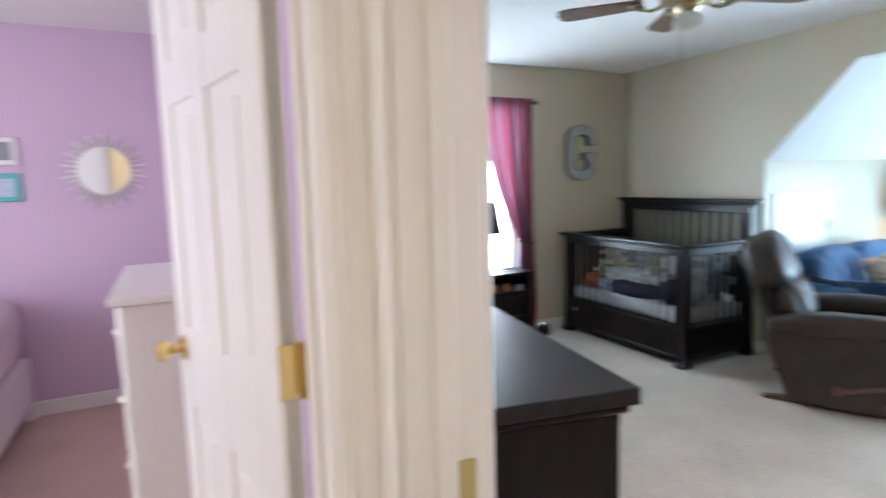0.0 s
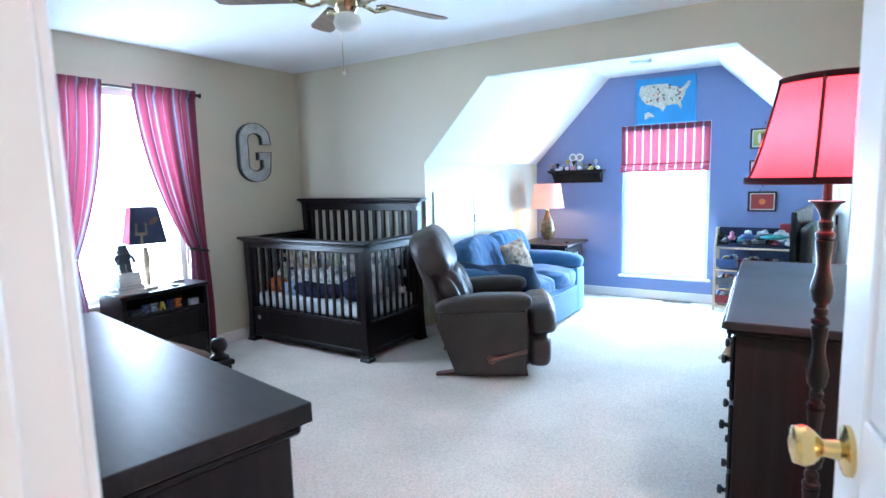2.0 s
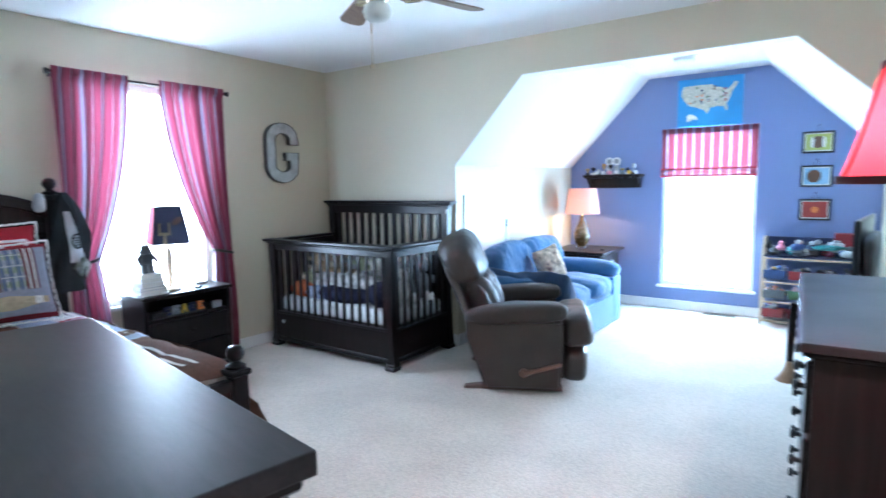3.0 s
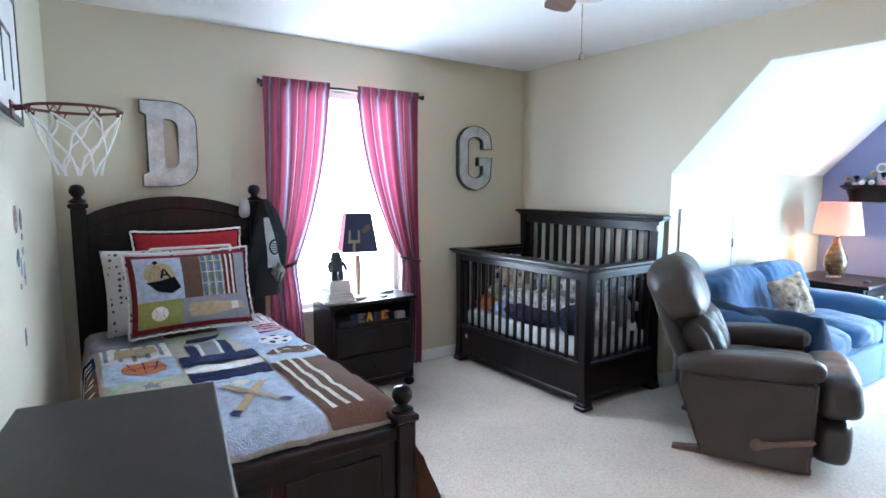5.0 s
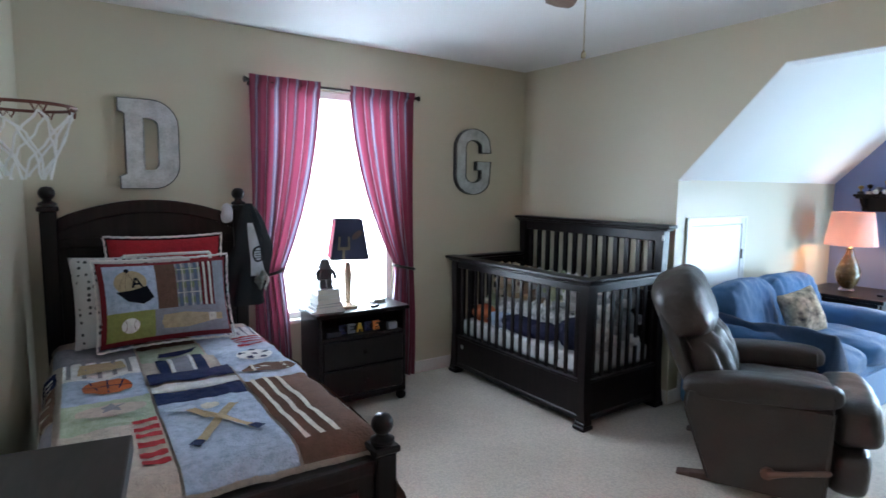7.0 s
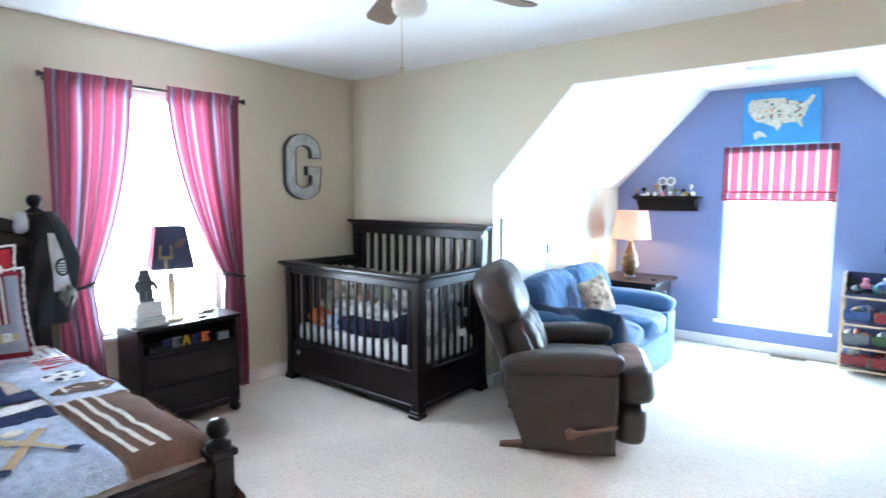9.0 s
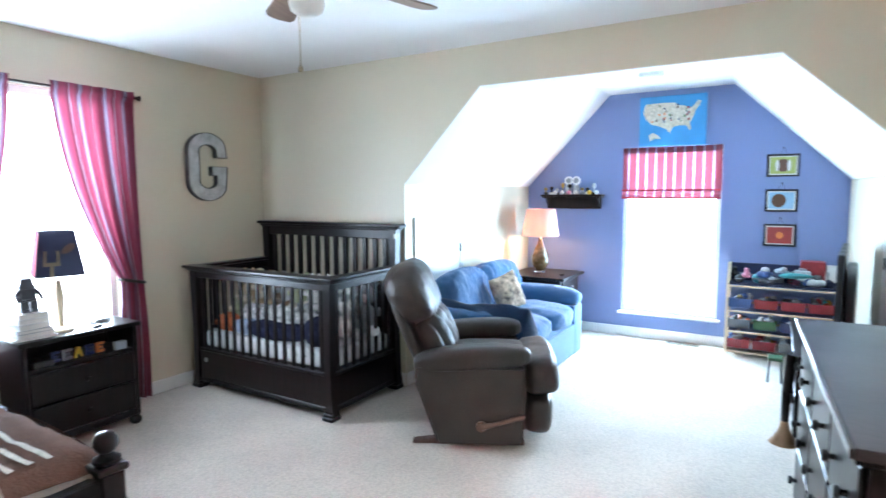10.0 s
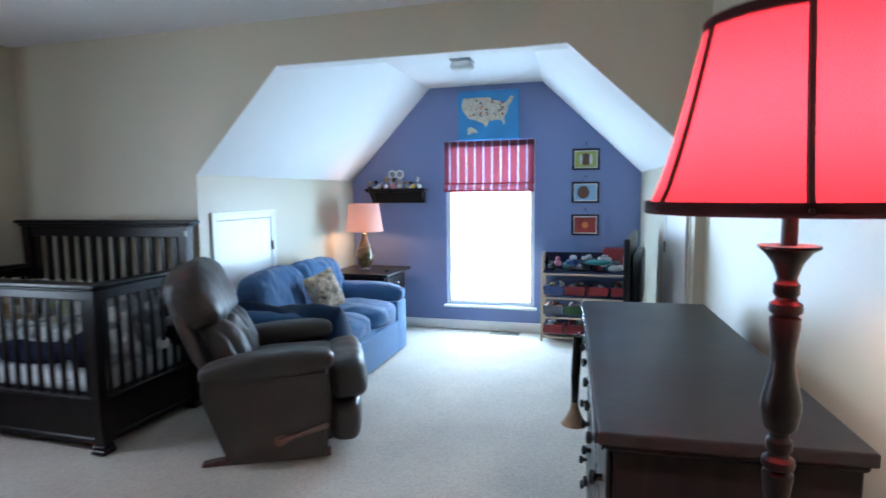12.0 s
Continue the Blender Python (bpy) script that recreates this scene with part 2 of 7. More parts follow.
BEIGE = material("beige_wall_paint", (0.60, 0.542, 0.415), 0.45, vary=0.03, scale=1.5, fine=260, bump=0.03, rough_vary=0.04)
BLUE = material("blue_wall_paint", (0.195, 0.245, 0.455), 0.65, vary=0.04, scale=1.5, fine=260, bump=0.05)
PURPLE = material("lilac_wall_paint", (0.60, 0.455, 0.60), 0.7, vary=0.03, scale=1.5, fine=260, bump=0.05)
WHITE_CEILING = material("ceiling_paint", (0.80, 0.79, 0.78), 0.85, vary=0.02, scale=2, fine=120, bump=0.12)
WHITE = material("white_gloss_paint", (0.80, 0.785, 0.76), 0.36, vary=0.015, scale=2, fine=45, bump=0.015, rough_vary=0.02)
CARPET = carpet("cream_loop_carpet", (0.605, 0.537, 0.468))
CARPET_PINK = material("pink_beige_carpet", (0.60, 0.45, 0.38), 0.95, vary=0.1, scale=2.2, fine=95, bump=0.6, spec=0.1)
ESPRESSO = wood("espresso_stained_wood", (0.0075, 0.0048, 0.0050), (0.015, 0.0092, 0.0092), 0.32, coat=0.0, spec=0.20, bump=0.015)
ESPRESSO_TOP = wood("worn_espresso_top", (0.0078, 0.0050, 0.0054), (0.019, 0.013, 0.014), 0.36, coat=0.0, spec=0.32, bump=0.05, scale=16, stretch=(1, 0.25, 1))
LEATHER = material("brown_leather", (0.046, 0.036, 0.032), 0.43, vary=0.25, scale=5, fine=120, bump=0.25, spec=0.4)
DENIM = material("blue_denim_cloth", (0.038, 0.120, 0.265), 0.9, vary=0.22, scale=4, fine=300, bump=0.25, sheen=0.25)
FAN_BRASS = material("pale_brass", (0.60, 0.52, 0.36), 0.25, 1.0, vary=0.08, bump=0.0)
BRASS = material("polished_brass", (0.78, 0.60, 0.26), 0.22, 1.0, vary=0.06, bump=0.0)
ZINC = material("galvanised_metal", (0.42, 0.44, 0.46), 0.45, 0.75, vary=0.22, scale=14, fine=90, bump=0.08, colour2=(0.62, 0.64, 0.66))
DARK_METAL = material("dark_bronze_metal", (0.03, 0.024, 0.02), 0.4, 0.8, vary=0.2)
BLACK = material("black_plastic", (0.012, 0.012, 0.014), 0.35, vary=0.2, bump=0.02)
WHITE_CLOTH = material("white_cotton", (0.78, 0.77, 0.75), 0.9, vary=0.05, fine=300, bump=0.2)
OAK = wood("oak_wood", (0.30, 0.17, 0.09), (0.42, 0.26, 0.15), 0.45)
PALE_WOOD = wood("pale_pine_wood", (0.60, 0.44, 0.28), (0.70, 0.55, 0.38), 0.45)
MAROON = material("maroon_piping", (0.055, 0.010, 0.012), 0.8, vary=0.15, bump=0.1)
GLASS = glass("window_glass")

# ---- the setting ----
H = 2.44
NORTH, EAST, FAR = 3.74, 3.50, 5.90
AN = 2.25
LEAN = 0.0475            # the south walls run a little out of square


def south(x):
    """The south wall's face in the bedroom."""
    return -0.805 + LEAN * (x - EAST)


def knee(x):
    """The face of the alcove's south knee wall."""
    return -0.754 + LEAN * (x - EAST)


def loft(face, x0, x1, bm=None):
    """A solid between two outlines in (y, z), face(x) giving the outline at x0 and at x1."""
    b = bmesh.new()
    lo = [b.verts.new((x0, y, z)) for y, z in face(x0)]
    hi = [b.verts.new((x1, y, z)) for y, z in face(x1)]
    b.faces.new(lo)
    b.faces.new(hi)
    for i in range(len(lo)):
        j = (i + 1) % len(lo)
        b.faces.new((lo[i], lo[j], hi[j], hi[i]))
    bmesh.ops.recalc_face_normals(b, faces=b.faces[:])
    return join(bm, b)


def west(y):
    """The west wall's face in the bedroom, which stands a little out of square."""
    return -0.005 - 0.075 * (NORTH - y)


def setting(name, bm, mat, label, category="wall"):
    ob = part(name, bm, mat)
    return tagged(ob, label, category, kind="structure")


DOOR_N, DOOR_S = 0.076, -0.73
HY = 0.145               # the hall's end wall, with the lilac room's doorway
LN = 3.68                # the lilac room's north wall
floor_bm = prism([(-3.2, HY), (-1.75, HY), (-1.75, -2.62), (-0.50, -2.62), (-0.36, -1.15), (6.05, -1.15), (6.05, 2.38), (3.62, 2.38), (3.62, 3.90), (-3.2, 3.90)], -0.12, 0.0)
setting("floor", floor_bm, CARPET, "cream looped carpet covering the bedroom floor", "floor")
setting("floor_lilac_room", prism([(-3.19, HY + 0.115), (west(HY) - 0.12, HY + 0.115), (west(LN) - 0.12, LN), (-3.19, LN)], 0.001, 0.006), CARPET_PINK, "warm beige carpet of the lilac room", "floor")
setting("ceiling", prism([(-3.2, HY), (-1.75, HY), (-1.75, -2.62), (-0.50, -2.62), (-0.36, -1.15), (3.62, -1.15), (3.62, 3.90), (-3.2, 3.90)], H, H + 0.12), WHITE_CEILING, "white painted bedroom ceiling", "ceiling")

# north wall with the window opening
WX0, WX1, WZ0, WZ1 = 1.28, 2.20, 0.56, 2.10
nb = bx(-0.3, NORTH, 0, WX0, NORTH + 0.16, H, 0)
nb = bx(WX1, NORTH, 0, EAST + 0.12, NORTH + 0.16, H, 0, bm=nb)
nb = bx(WX0, NORTH, 0, WX1, NORTH + 0.16, WZ0, 0, bm=nb)
nb = bx(WX0, NORTH, WZ1, WX1, NORTH + 0.16, H, 0, bm=nb)
setting("wall_north", nb, BEIGE, "beige painted wall with a tall curtained window")

# west wall with the doorway
t = 0.115
def wseg(y0, y1, z0, z1, bm=None):
    return prism([(west(y0), y0), (west(y1), y1), (west(y1) - t, y1), (west(y0) - t, y0)], z0, z1, bm=bm)
wb = wseg(DOOR_N, NORTH, 0, H)
wb = wseg(DOOR_S, DOOR_N, 2.06, H, wb)
wb = wseg(-2.5, DOOR_S, 0, H, wb)
setting("wall_west", wb, BEIGE, "beige painted wall with the bedroom doorway")

setting("wall_south", loft(lambda x: [(south(x), 0), (south(x) - 0.12, 0), (south(x) - 0.12, H), (south(x), H)], west(-1.0), EAST + 0.12), BEIGE, "beige painted wall behind the long dresser")

# east wall with the cut-cornered opening to the dormer alcove
AS = knee(EAST)
NT, ST, OZ, NZ, SZ_ = 1.633, -0.108, 2.174, 1.526, 1.560      # the opening's upper corners, its top, and where its slopes begin
eb = prism([(NORTH, 0), (NORTH, H), (NT, H), (NT, OZ), (AN, NZ), (AN, 0)], EAST, EAST + 0.12, "x")
eb = prism([(NT, H), (ST, H), (ST, OZ), (NT, OZ)], EAST, EAST + 0.12, "x", bm=eb)
eb = prism([(ST, H), (south(EAST) - 0.02, H), (south(EAST) - 0.02, 0), (AS, 0), (AS, SZ_), (ST, OZ)], EAST, EAST + 0.12, "x", bm=eb)
setting("wall_east", eb, BEIGE, "beige painted wall with a wide cut-cornered opening")

# alcove: knee walls, slopes, flat ceiling and the blue end wall
setting("wall_alcove_north", bx(EAST + 0.12, AN, 0, FAR + 0.15, AN + 0.1, NZ, 0), BEIGE, "low beige knee wall of the dormer alcove")
setting("wall_alcove_south", loft(lambda x: [(knee(x), 0), (knee(x) - 0.1, 0), (knee(x) - 0.1, SZ_), (knee(x), SZ_)], EAST + 0.12, FAR + 0.15), BEIGE, "low beige knee wall of the dormer alcove")
CZ, CN = 2.432, 1.385                # the alcove's flat ceiling and its north edge


def ridge(x):
    """The south edge of the alcove's flat ceiling."""
    return 0.265 + LEAN * (x - FAR)


cb = prism([(AN, NZ), (CN, CZ), (CN, CZ + 0.12), (AN + 0.1, NZ + 0.065), (AN + 0.1, NZ)], EAST + 0.12, FAR + 0.15, "x")
cb = loft(lambda x: [(knee(x), SZ_), (ridge(x), CZ), (ridge(x), CZ + 0.12), (knee(x) - 0.1, SZ_ + 0.065), (knee(x) - 0.1, SZ_)], EAST + 0.12, FAR + 0.15, bm=cb)
cb = loft(lambda x: [(CN, CZ), (ridge(x), CZ), (ridge(x), CZ + 0.12), (CN, CZ + 0.12)], EAST + 0.12, FAR + 0.15, bm=cb)
setting("ceiling_alcove", cb, WHITE_CEILING, "white sloped and flat ceiling of the dormer alcove", "ceiling")
# white lining of the opening's sloped and level edges
setting("trim_alcove_opening", prism([(AN, NZ), (NT, OZ), (ST, OZ), (AS, SZ_), (AS, SZ_ - 0.008), (ST + 0.003, OZ - 0.006), (NT - 0.003, OZ - 0.006), (AN, NZ - 0.008)], EAST + 0.001, EAST + 0.12, "x"), WHITE_CEILING, "white painted edge of the alcove opening")
EY0, EY1, EZ0, EZ1 = 0.335, 1.225, 0.255, 1.90
fb = prism([(AN + 0.1, 0), (AN + 0.1, 2.58), (EY1, 2.58), (EY1, 0)], FAR, FAR + 0.15, "x")
fb = prism([(EY0, 0), (EY0, 2.58), (knee(FAR) - 0.1, 2.58), (knee(FAR) - 0.1, 0)], FAR, FAR + 0.15, "x", bm=fb)
fb = prism([(EY0, 0), (EY1, 0), (EY1, EZ0), (EY0, EZ0)], FAR, FAR + 0.15, "x", bm=fb)
fb = prism([(EY0, EZ1), (EY1, EZ1), (EY1, 2.58), (EY0, 2.58)], FAR, FAR + 0.15, "x", bm=fb)
setting("wall_alcove_end", fb, BLUE, "blue painted end wall of the alcove around its window")

# hall and lilac room
setting("wall_hall_end", bx(-0.458, HY, 0, west(HY) - t, HY + 0.115, H, 0, bm=bx(-1.248, HY, 2.06, -0.458, HY + 0.115, H, 0, bm=bx(-3.2, HY, 0, -1.248, HY + 0.115, H, 0))), WHITE, "painted hall wall with the lilac room doorway")
setting("wall_hall_west", bx(-1.75, -2.5, 0, -1.63, HY, H, 0), BEIGE, "plain painted hall wall")
setting("wall_hall_south", bx(-1.75, -2.62, 0, west(-2.5), -2.5, H, 0), BEIGE, "plain painted hall wall")
setting("wall_lilac_north", bx(-3.2, LN, 0, west(LN) - t, LN + 0.12, H, 0), PURPLE, "lilac painted wall")
setting("wall_lilac_east", prism([(west(HY + 0.118) - t - 0.004, HY + 0.118), (west(LN) - t - 0.004, LN), (west(LN) - t - 0.016, LN), (west(HY + 0.118) - t - 0.016, HY + 0.118)], 0, H), PURPLE, "lilac painted wall")
# unseen west wall, its opening added where the lilac room's daylight lamp stands
lw = bx(-3.3, HY + 0.115, 0, -3.2, 1.1, H, 0)
lw = bx(-3.3, 2.3, 0, -3.2, LN + 0.12, H, 0, bm=lw)
lw = bx(-3.3, 1.1, 0, -3.2, 2.3, 0.7, 0, bm=lw)
lw = bx(-3.3, 1.1, 2.1, -3.2, 2.3, H, 0, bm=lw)
setting("wall_lilac_west", lw, PURPLE, "unseen lilac wall with an added opening for daylight")

# ---- trim, windows and doors ----
def run(name, parts_, label):
    b = None
    for a in parts_:
        b = bx(*a, 0.004, bm=b)
    ob = part(name, b, WHITE)
    return tagged(ob, label, "baseboard", kind="structure")


run("baseboard", [(0.0, NORTH - 0.014, 0, EAST, NORTH, 0.095), (EAST - 0.014, AN, 0, EAST, NORTH - 0.014, 0.095)
                  ], "white painted bedroom baseboard")
run("baseboard_alcove", [(EAST, AN - 0.014, 0, 3.615, AN, 0.095), (4.40, AN - 0.014, 0, FAR, AN, 0.095), (FAR - 0.014, knee(FAR), 0, FAR, AN - 0.014, 0.095)], "white painted alcove baseboard")
run("baseboard_lilac", [(-3.2, LN - 0.014, 0, -0.16, LN, 0.10)], "white painted baseboard of the lilac room")
wbase = prism([(west(DOOR_N + 0.07), DOOR_N + 0.07), (west(NORTH), NORTH - 0.014), (west(NORTH) + 0.014, NORTH - 0.014), (west(DOOR_N + 0.07) + 0.014, DOOR_N + 0.07)], 0, 0.095)
for name_, x0_, x1_, line in (("baseboard_south", west(-0.9) + 0.02, EAST, south), ("baseboard_knee", 4.45, FAR - 0.014, knee)):
    tagged(part(name_, loft(lambda x: [(line(x), 0), (line(x) + 0.014, 0), (line(x) + 0.014, 0.095), (line(x), 0.095)], x0_, x1_), WHITE), "white painted baseboard", "baseboard", kind="structure")
tagged(part("baseboard_west", wbase, WHITE), "white painted bedroom baseboard", "baseboard", kind="structure")


def sash_window(name, m, w, h, label):
    """A white sash window, w by h, its sill at the origin; x along the wall, y outwards."""
    ob = thing(name, m, label, "window", kind="structure")
    f = bx(-w / 2, 0.02, 0, -w / 2 + 0.045, 0.11, h, 0.004)
    f = bx(w / 2 - 0.045, 0.02, 0, w / 2, 0.11, h, 0.004, bm=f)
    f = bx(-w / 2 + 0.045, 0.02, h - 0.05, w / 2 - 0.045, 0.11, h, 0.004, bm=f)
    f = bx(-w / 2 + 0.045, 0.02, 0, w / 2 - 0.045, 0.11, 0.04, 0.004, bm=f)
    part("window_frame", f, WHITE, ob)
    for z0, z1 in ((0.041, h / 2 - 0.004), (h / 2 + 0.004, h - 0.051)):
        p = part("pane", bx(-w / 2 + 0.046, 0.075, z0, w / 2 - 0.046, 0.079, z1, 0), GLASS, ob)
        p.visible_shadow = False
    part("window_sill", bx(-w / 2 - 0.03, -0.03, -0.03, w / 2 + 0.03, 0.019, -0.002, 0.006), WHITE, ob)
    return ob


sash_window("window_1", pose((WX0 + WX1) / 2, NORTH, WZ0, 0, 0, 0), WX1 - WX0, WZ1 - WZ0, "white framed sash window, brightly backlit")
sash_window("window_2", pose(FAR, (EY0 + EY1) / 2, EZ0, 0, 0, -90), EY1 - EY0, EZ1 - EZ0, "white framed sash window, brightly backlit")

# bright hazy distance outside the two windows
HAZE = glowing("bright_hazy_sky", (0.90, 0.96, 1.0), 8.0)
setting("backdrop_north", bx(-6, 9.0, -4, 10, 9.1, 9, 0), HAZE, "overexposed white daylight outside", "backdrop")
setting("backdrop_east", bx(14.0, -8, -4, 14.1, 10, 9, 0), HAZE, "overexposed white daylight outside", "backdrop")


def casing(name, m, w, h, label, d=0.115):
    """Jambs, stops and casings of a doorway in a wall d thick: x along the wall from 0 to w, y from its face (0) through it."""
    ob = thing(name, m, label, "door frame", kind="structure")
    j = bx(-0.02, -0.003, 0, 0.0, d + 0.003, h + 0.02, 0.003)
    j = bx(w, -0.003, 0, w + 0.02, d + 0.003, h + 0.02, 0.003, bm=j)
    j = bx(0.0, -0.003, h, w, d + 0.003, h + 0.02, 0.003, bm=j)
    part("jamb", j, WHITE, ob)
    s = bx(0.0, d * 0.4, 0, 0.012, d * 0.68, h, 0.003)
    s = bx(w - 0.012, d * 0.4, 0, w, d * 0.68, h, 0.003, bm=s)
    s = bx(0.012, d * 0.4, h - 0.012, w - 0.012, d * 0.68, h, 0.003, bm=s)
    part("door_stop", s, WHITE, ob)
    for y0, y1 in ((-0.018, -0.003), (d + 0.003, d + 0.018)):
        c = None
        for x0, x1, e in ((-0.065, -0.006, 0.0), (-0.065, -0.03, 0.006), (w + 0.006, w + 0.065, 0.0), (w + 0.03, w + 0.065, 0.006)):
            c = bx(x0, y0 - (e if y0 < 0 else 0), 0, x1, y1 + (e if y0 > 0 else 0), h + 0.065, 0.004, bm=c)
        c = bx(-0.03, y0, h + 0.006, w + 0.03, y1, h + 0.064, 0.004, bm=c)
        part("casing", c, WHITE, ob)
    return ob


skew = math.degrees(math.atan(0.075))
CW = DOOR_N - DOOR_S - 0.04
frame_1 = casing("door_frame_1", pose(west(DOOR_S + 0.02), DOOR_S + 0.02, 0, 0, 0, 90 - skew), CW / math.cos(radians(skew)), 2.04, "white painted frame of the bedroom doorway")
part("strike_plate", bx(CW - 0.003, 0.018, 0.97, CW + 0.0015, 0.052, 1.05, 0.001), BRASS, frame_1, "brass strike plate")
casing("door_frame_2", pose(-1.228, HY, 0), 0.75, 2.04, "white painted frame of the lilac room doorway")


def panel_door(name, m, w, h, label, side=1):
    """A six-panel door, hinged at the origin, along x; side: which face bears the near knob."""
    ob = thing(name, m, label, "door", kind="structure")
    th = 0.035
    leaf = bx(0, -th / 2 + 0.008, 0.012, w, th / 2 - 0.008, h, 0)
    st = 0.105
    xs = (0.0, st, w / 2 - 0.05, w / 2 + 0.05, w - st, w)
    zs = (0.012, 0.24, 0.90, 1.10, 1.62, 1.72, 1.90, h)
    for x0, x1 in ((xs[0], xs[1]), (xs[2], xs[3]), (xs[4], xs[5])):
        leaf = bx(x0, -th / 2, 0.012, x1, th / 2, h, 0.003, bm=leaf)
    for z0, z1 in ((zs[0], zs[1]), (zs[2], zs[3]), (zs[4], zs[5]), (zs[6], zs[7])):
        for x0, x1 in ((xs[1] + 0.0005, xs[2] - 0.0005), (xs[3] + 0.0005, xs[4] - 0.0005)):
            leaf = bx(x0, -th / 2 + 0.0005, z0, x1, th / 2 - 0.0005, z1, 0.003, bm=leaf)
    part("leaf", leaf, WHITE, ob)
    for z0, z1 in ((zs[1], zs[2]), (zs[3], zs[4]), (zs[5], zs[6])):
        for x0, x1 in ((xs[1], xs[2]), (xs[3], xs[4])):
            part("panel", bx(x0 + 0.028, -th / 2 + 0.004, z0 + 0.028, x1 - 0.028, th / 2 - 0.004, z1 - 0.028, 0.010), WHITE, ob)
    for s in (1, -1):
        k = lathe([(0.0, 0.0), (0.032, 0.0), (0.032, 0.006), (0.013, 0.012), (0.011, 0.03), (0.022, 0.04), (0.027, 0.05), (0.024, 0.062), (0.0, 0.068)], 20)
        k.transform(pose(w - 0.065, s * th / 2, 1.04, -90 * s))
        part("door_knob", k, BRASS, ob, "polished brass knob", smooth=True)
    for z in (0.22, 1.14, 1.80):
        hg = bx(-0.004, -th / 2 - 0.001, z - 0.045, 0.0, th / 2 + 0.001, z + 0.045, 0.0008)
        hg = lathe([(0.006, z - 0.047), (0.006, z + 0.047)], 10, at=(-0.006, side * (th / 2 + 0.004), 0), bm=hg)
        hg = bx(-0.045, side * (th / 2 + 0.001), z - 0.045, -0.006, side * (th / 2 + 0.003), z + 0.045, 0.0005, bm=hg)
        part("hinge", hg, BRASS, ob, "brass butt hinge")
    return ob


panel_door("door_1", pose(west(DOOR_S) + 0.03, DOOR_S + 0.03, 0, 0, 0, 10.2), 0.71, 2.025, "white six-panel bedroom door standing open")
panel_door("door_2", pose(-0.503, HY + 0.140, 0, 0, 0, 101), 0.71, 2.025, "white six-panel door standing open to the lilac room", side=-1)


def access_door(name, m, w, h, label):
    """A low attic hatch with casing: x from 0 to w, y out of the wall."""
    ob = thing(name, m, label, "access door", kind="structure")
    c = bx(0, 0.0, 0.0, 0.058, 0.011, h, 0.004)
    c = bx(w - 0.058, 0.0, 0.0, w, 0.011, h, 0.004, bm=c)
    c = bx(0.0585, 0.0, h - 0.058, w - 0.0585, 0.011, h, 0.004, bm=c)
    c = bx(0.0, 0.011, 0, 0.02, 0.015, h, 0.003, bm=c)
    c = bx(w - 0.02, 0.011, 0, w, 0.015, h, 0.003, bm=c)
    c = bx(0.0205, 0.011, h - 0.02, w - 0.0205, 0.015, h, 0.003, bm=c)
    part("casing", c, WHITE, ob)
    part("leaf", bx(0.0615, -0.006, 0.03, w - 0.0615, 0.006, h - 0.0615, 0.003), WHITE, ob)
    for z in (0.28, h - 0.28):
        part("hinge", lathe([(0.006, z - 0.035), (0.006, z + 0.035)], 10, at=(w - 0.056, 0.016, 0)), DARK_METAL, ob, "small dark hinge")
    return ob


access_door("door_3", pose(4.385, AN, 0, 0, 0, 180) @ Matrix.Diagonal((-1, 1, 1, 1)) @ Matrix.Translation((-0.77, 0, 0)), 0.77, 1.272, "white low attic access door in the knee wall")
access_door("door_4", pose(3.66, knee(3.66), 0, 0, 0, math.degrees(math.atan(LEAN))), 0.75, 1.30, "white low attic access door in the knee wall")

# floor register
vent = thing("floor_vent", pose(5.80, 0.61, 0.0), "brown metal floor register set in the carpet", "vent", kind="structure")
part("vent_frame", bx(-0.055, -0.15, 0.0, 0.055, 0.15, 0.005, 0.002), material("tan_metal", (0.30, 0.25, 0.19), 0.5, 0.3), vent)
for k in range(12):
    part("vent_slat", bx(-0.035, -0.132 + k * 0.0225, 0.005, 0.035, -0.119 + k * 0.0225, 0.0075, 0), DARK_METAL, vent)

# ---- bed ----
BED = pose(0.548, 3.455, 0, 0, 0, -1.6)       # midpoint between the head posts; -y runs to the foot
bed = thing("bed", BED, "espresso wood twin bed with turned finials and an arched headboard", "bed")
FINIAL = [(0.0, 0.0), (0.030, 0.0), (0.040, 0.006), (0.040, 0.016), (0.022, 0.026), (0.019, 0.034), (0.030, 0.044), (0.037, 0.060), (0.035, 0.078), (0.024, 0.094), (0.0, 0.100)]


def post(x, y, top, name):
    b = bx(x - 0.036, y - 0.036, 0, x + 0.036, y + 0.036, top - 0.125, 0.006)
    b = bx(x - 0.046, y - 0.046, top - 0.125, x + 0.046, y + 0.046, top - 0.100, 0.006, bm=b)
    p = part(name, b, ESPRESSO, bed)
    part("finial", lathe(FINIAL, 20, at=(x, y, top - 0.100)), ESPRESSO, p, smooth=True)


for sx in (-0.455, 0.455):
    post(sx, 0.0, 1.447, "head_post")
    post(sx, -1.83, 0.735, "foot_post")
arch = [(-0.42, 0.35), (-0.42, 1.275)] + [(x / 10 * 0.42, 1.275 + 0.095 * math.cos(x / 10 * math.pi / 2) ** 0.8) for x in range(-9, 10)] + [(0.42, 1.275), (0.42, 0.35)]
part("headboard", prism(arch, -0.014, 0.014, "y", bev=0.003), ESPRESSO, bed)
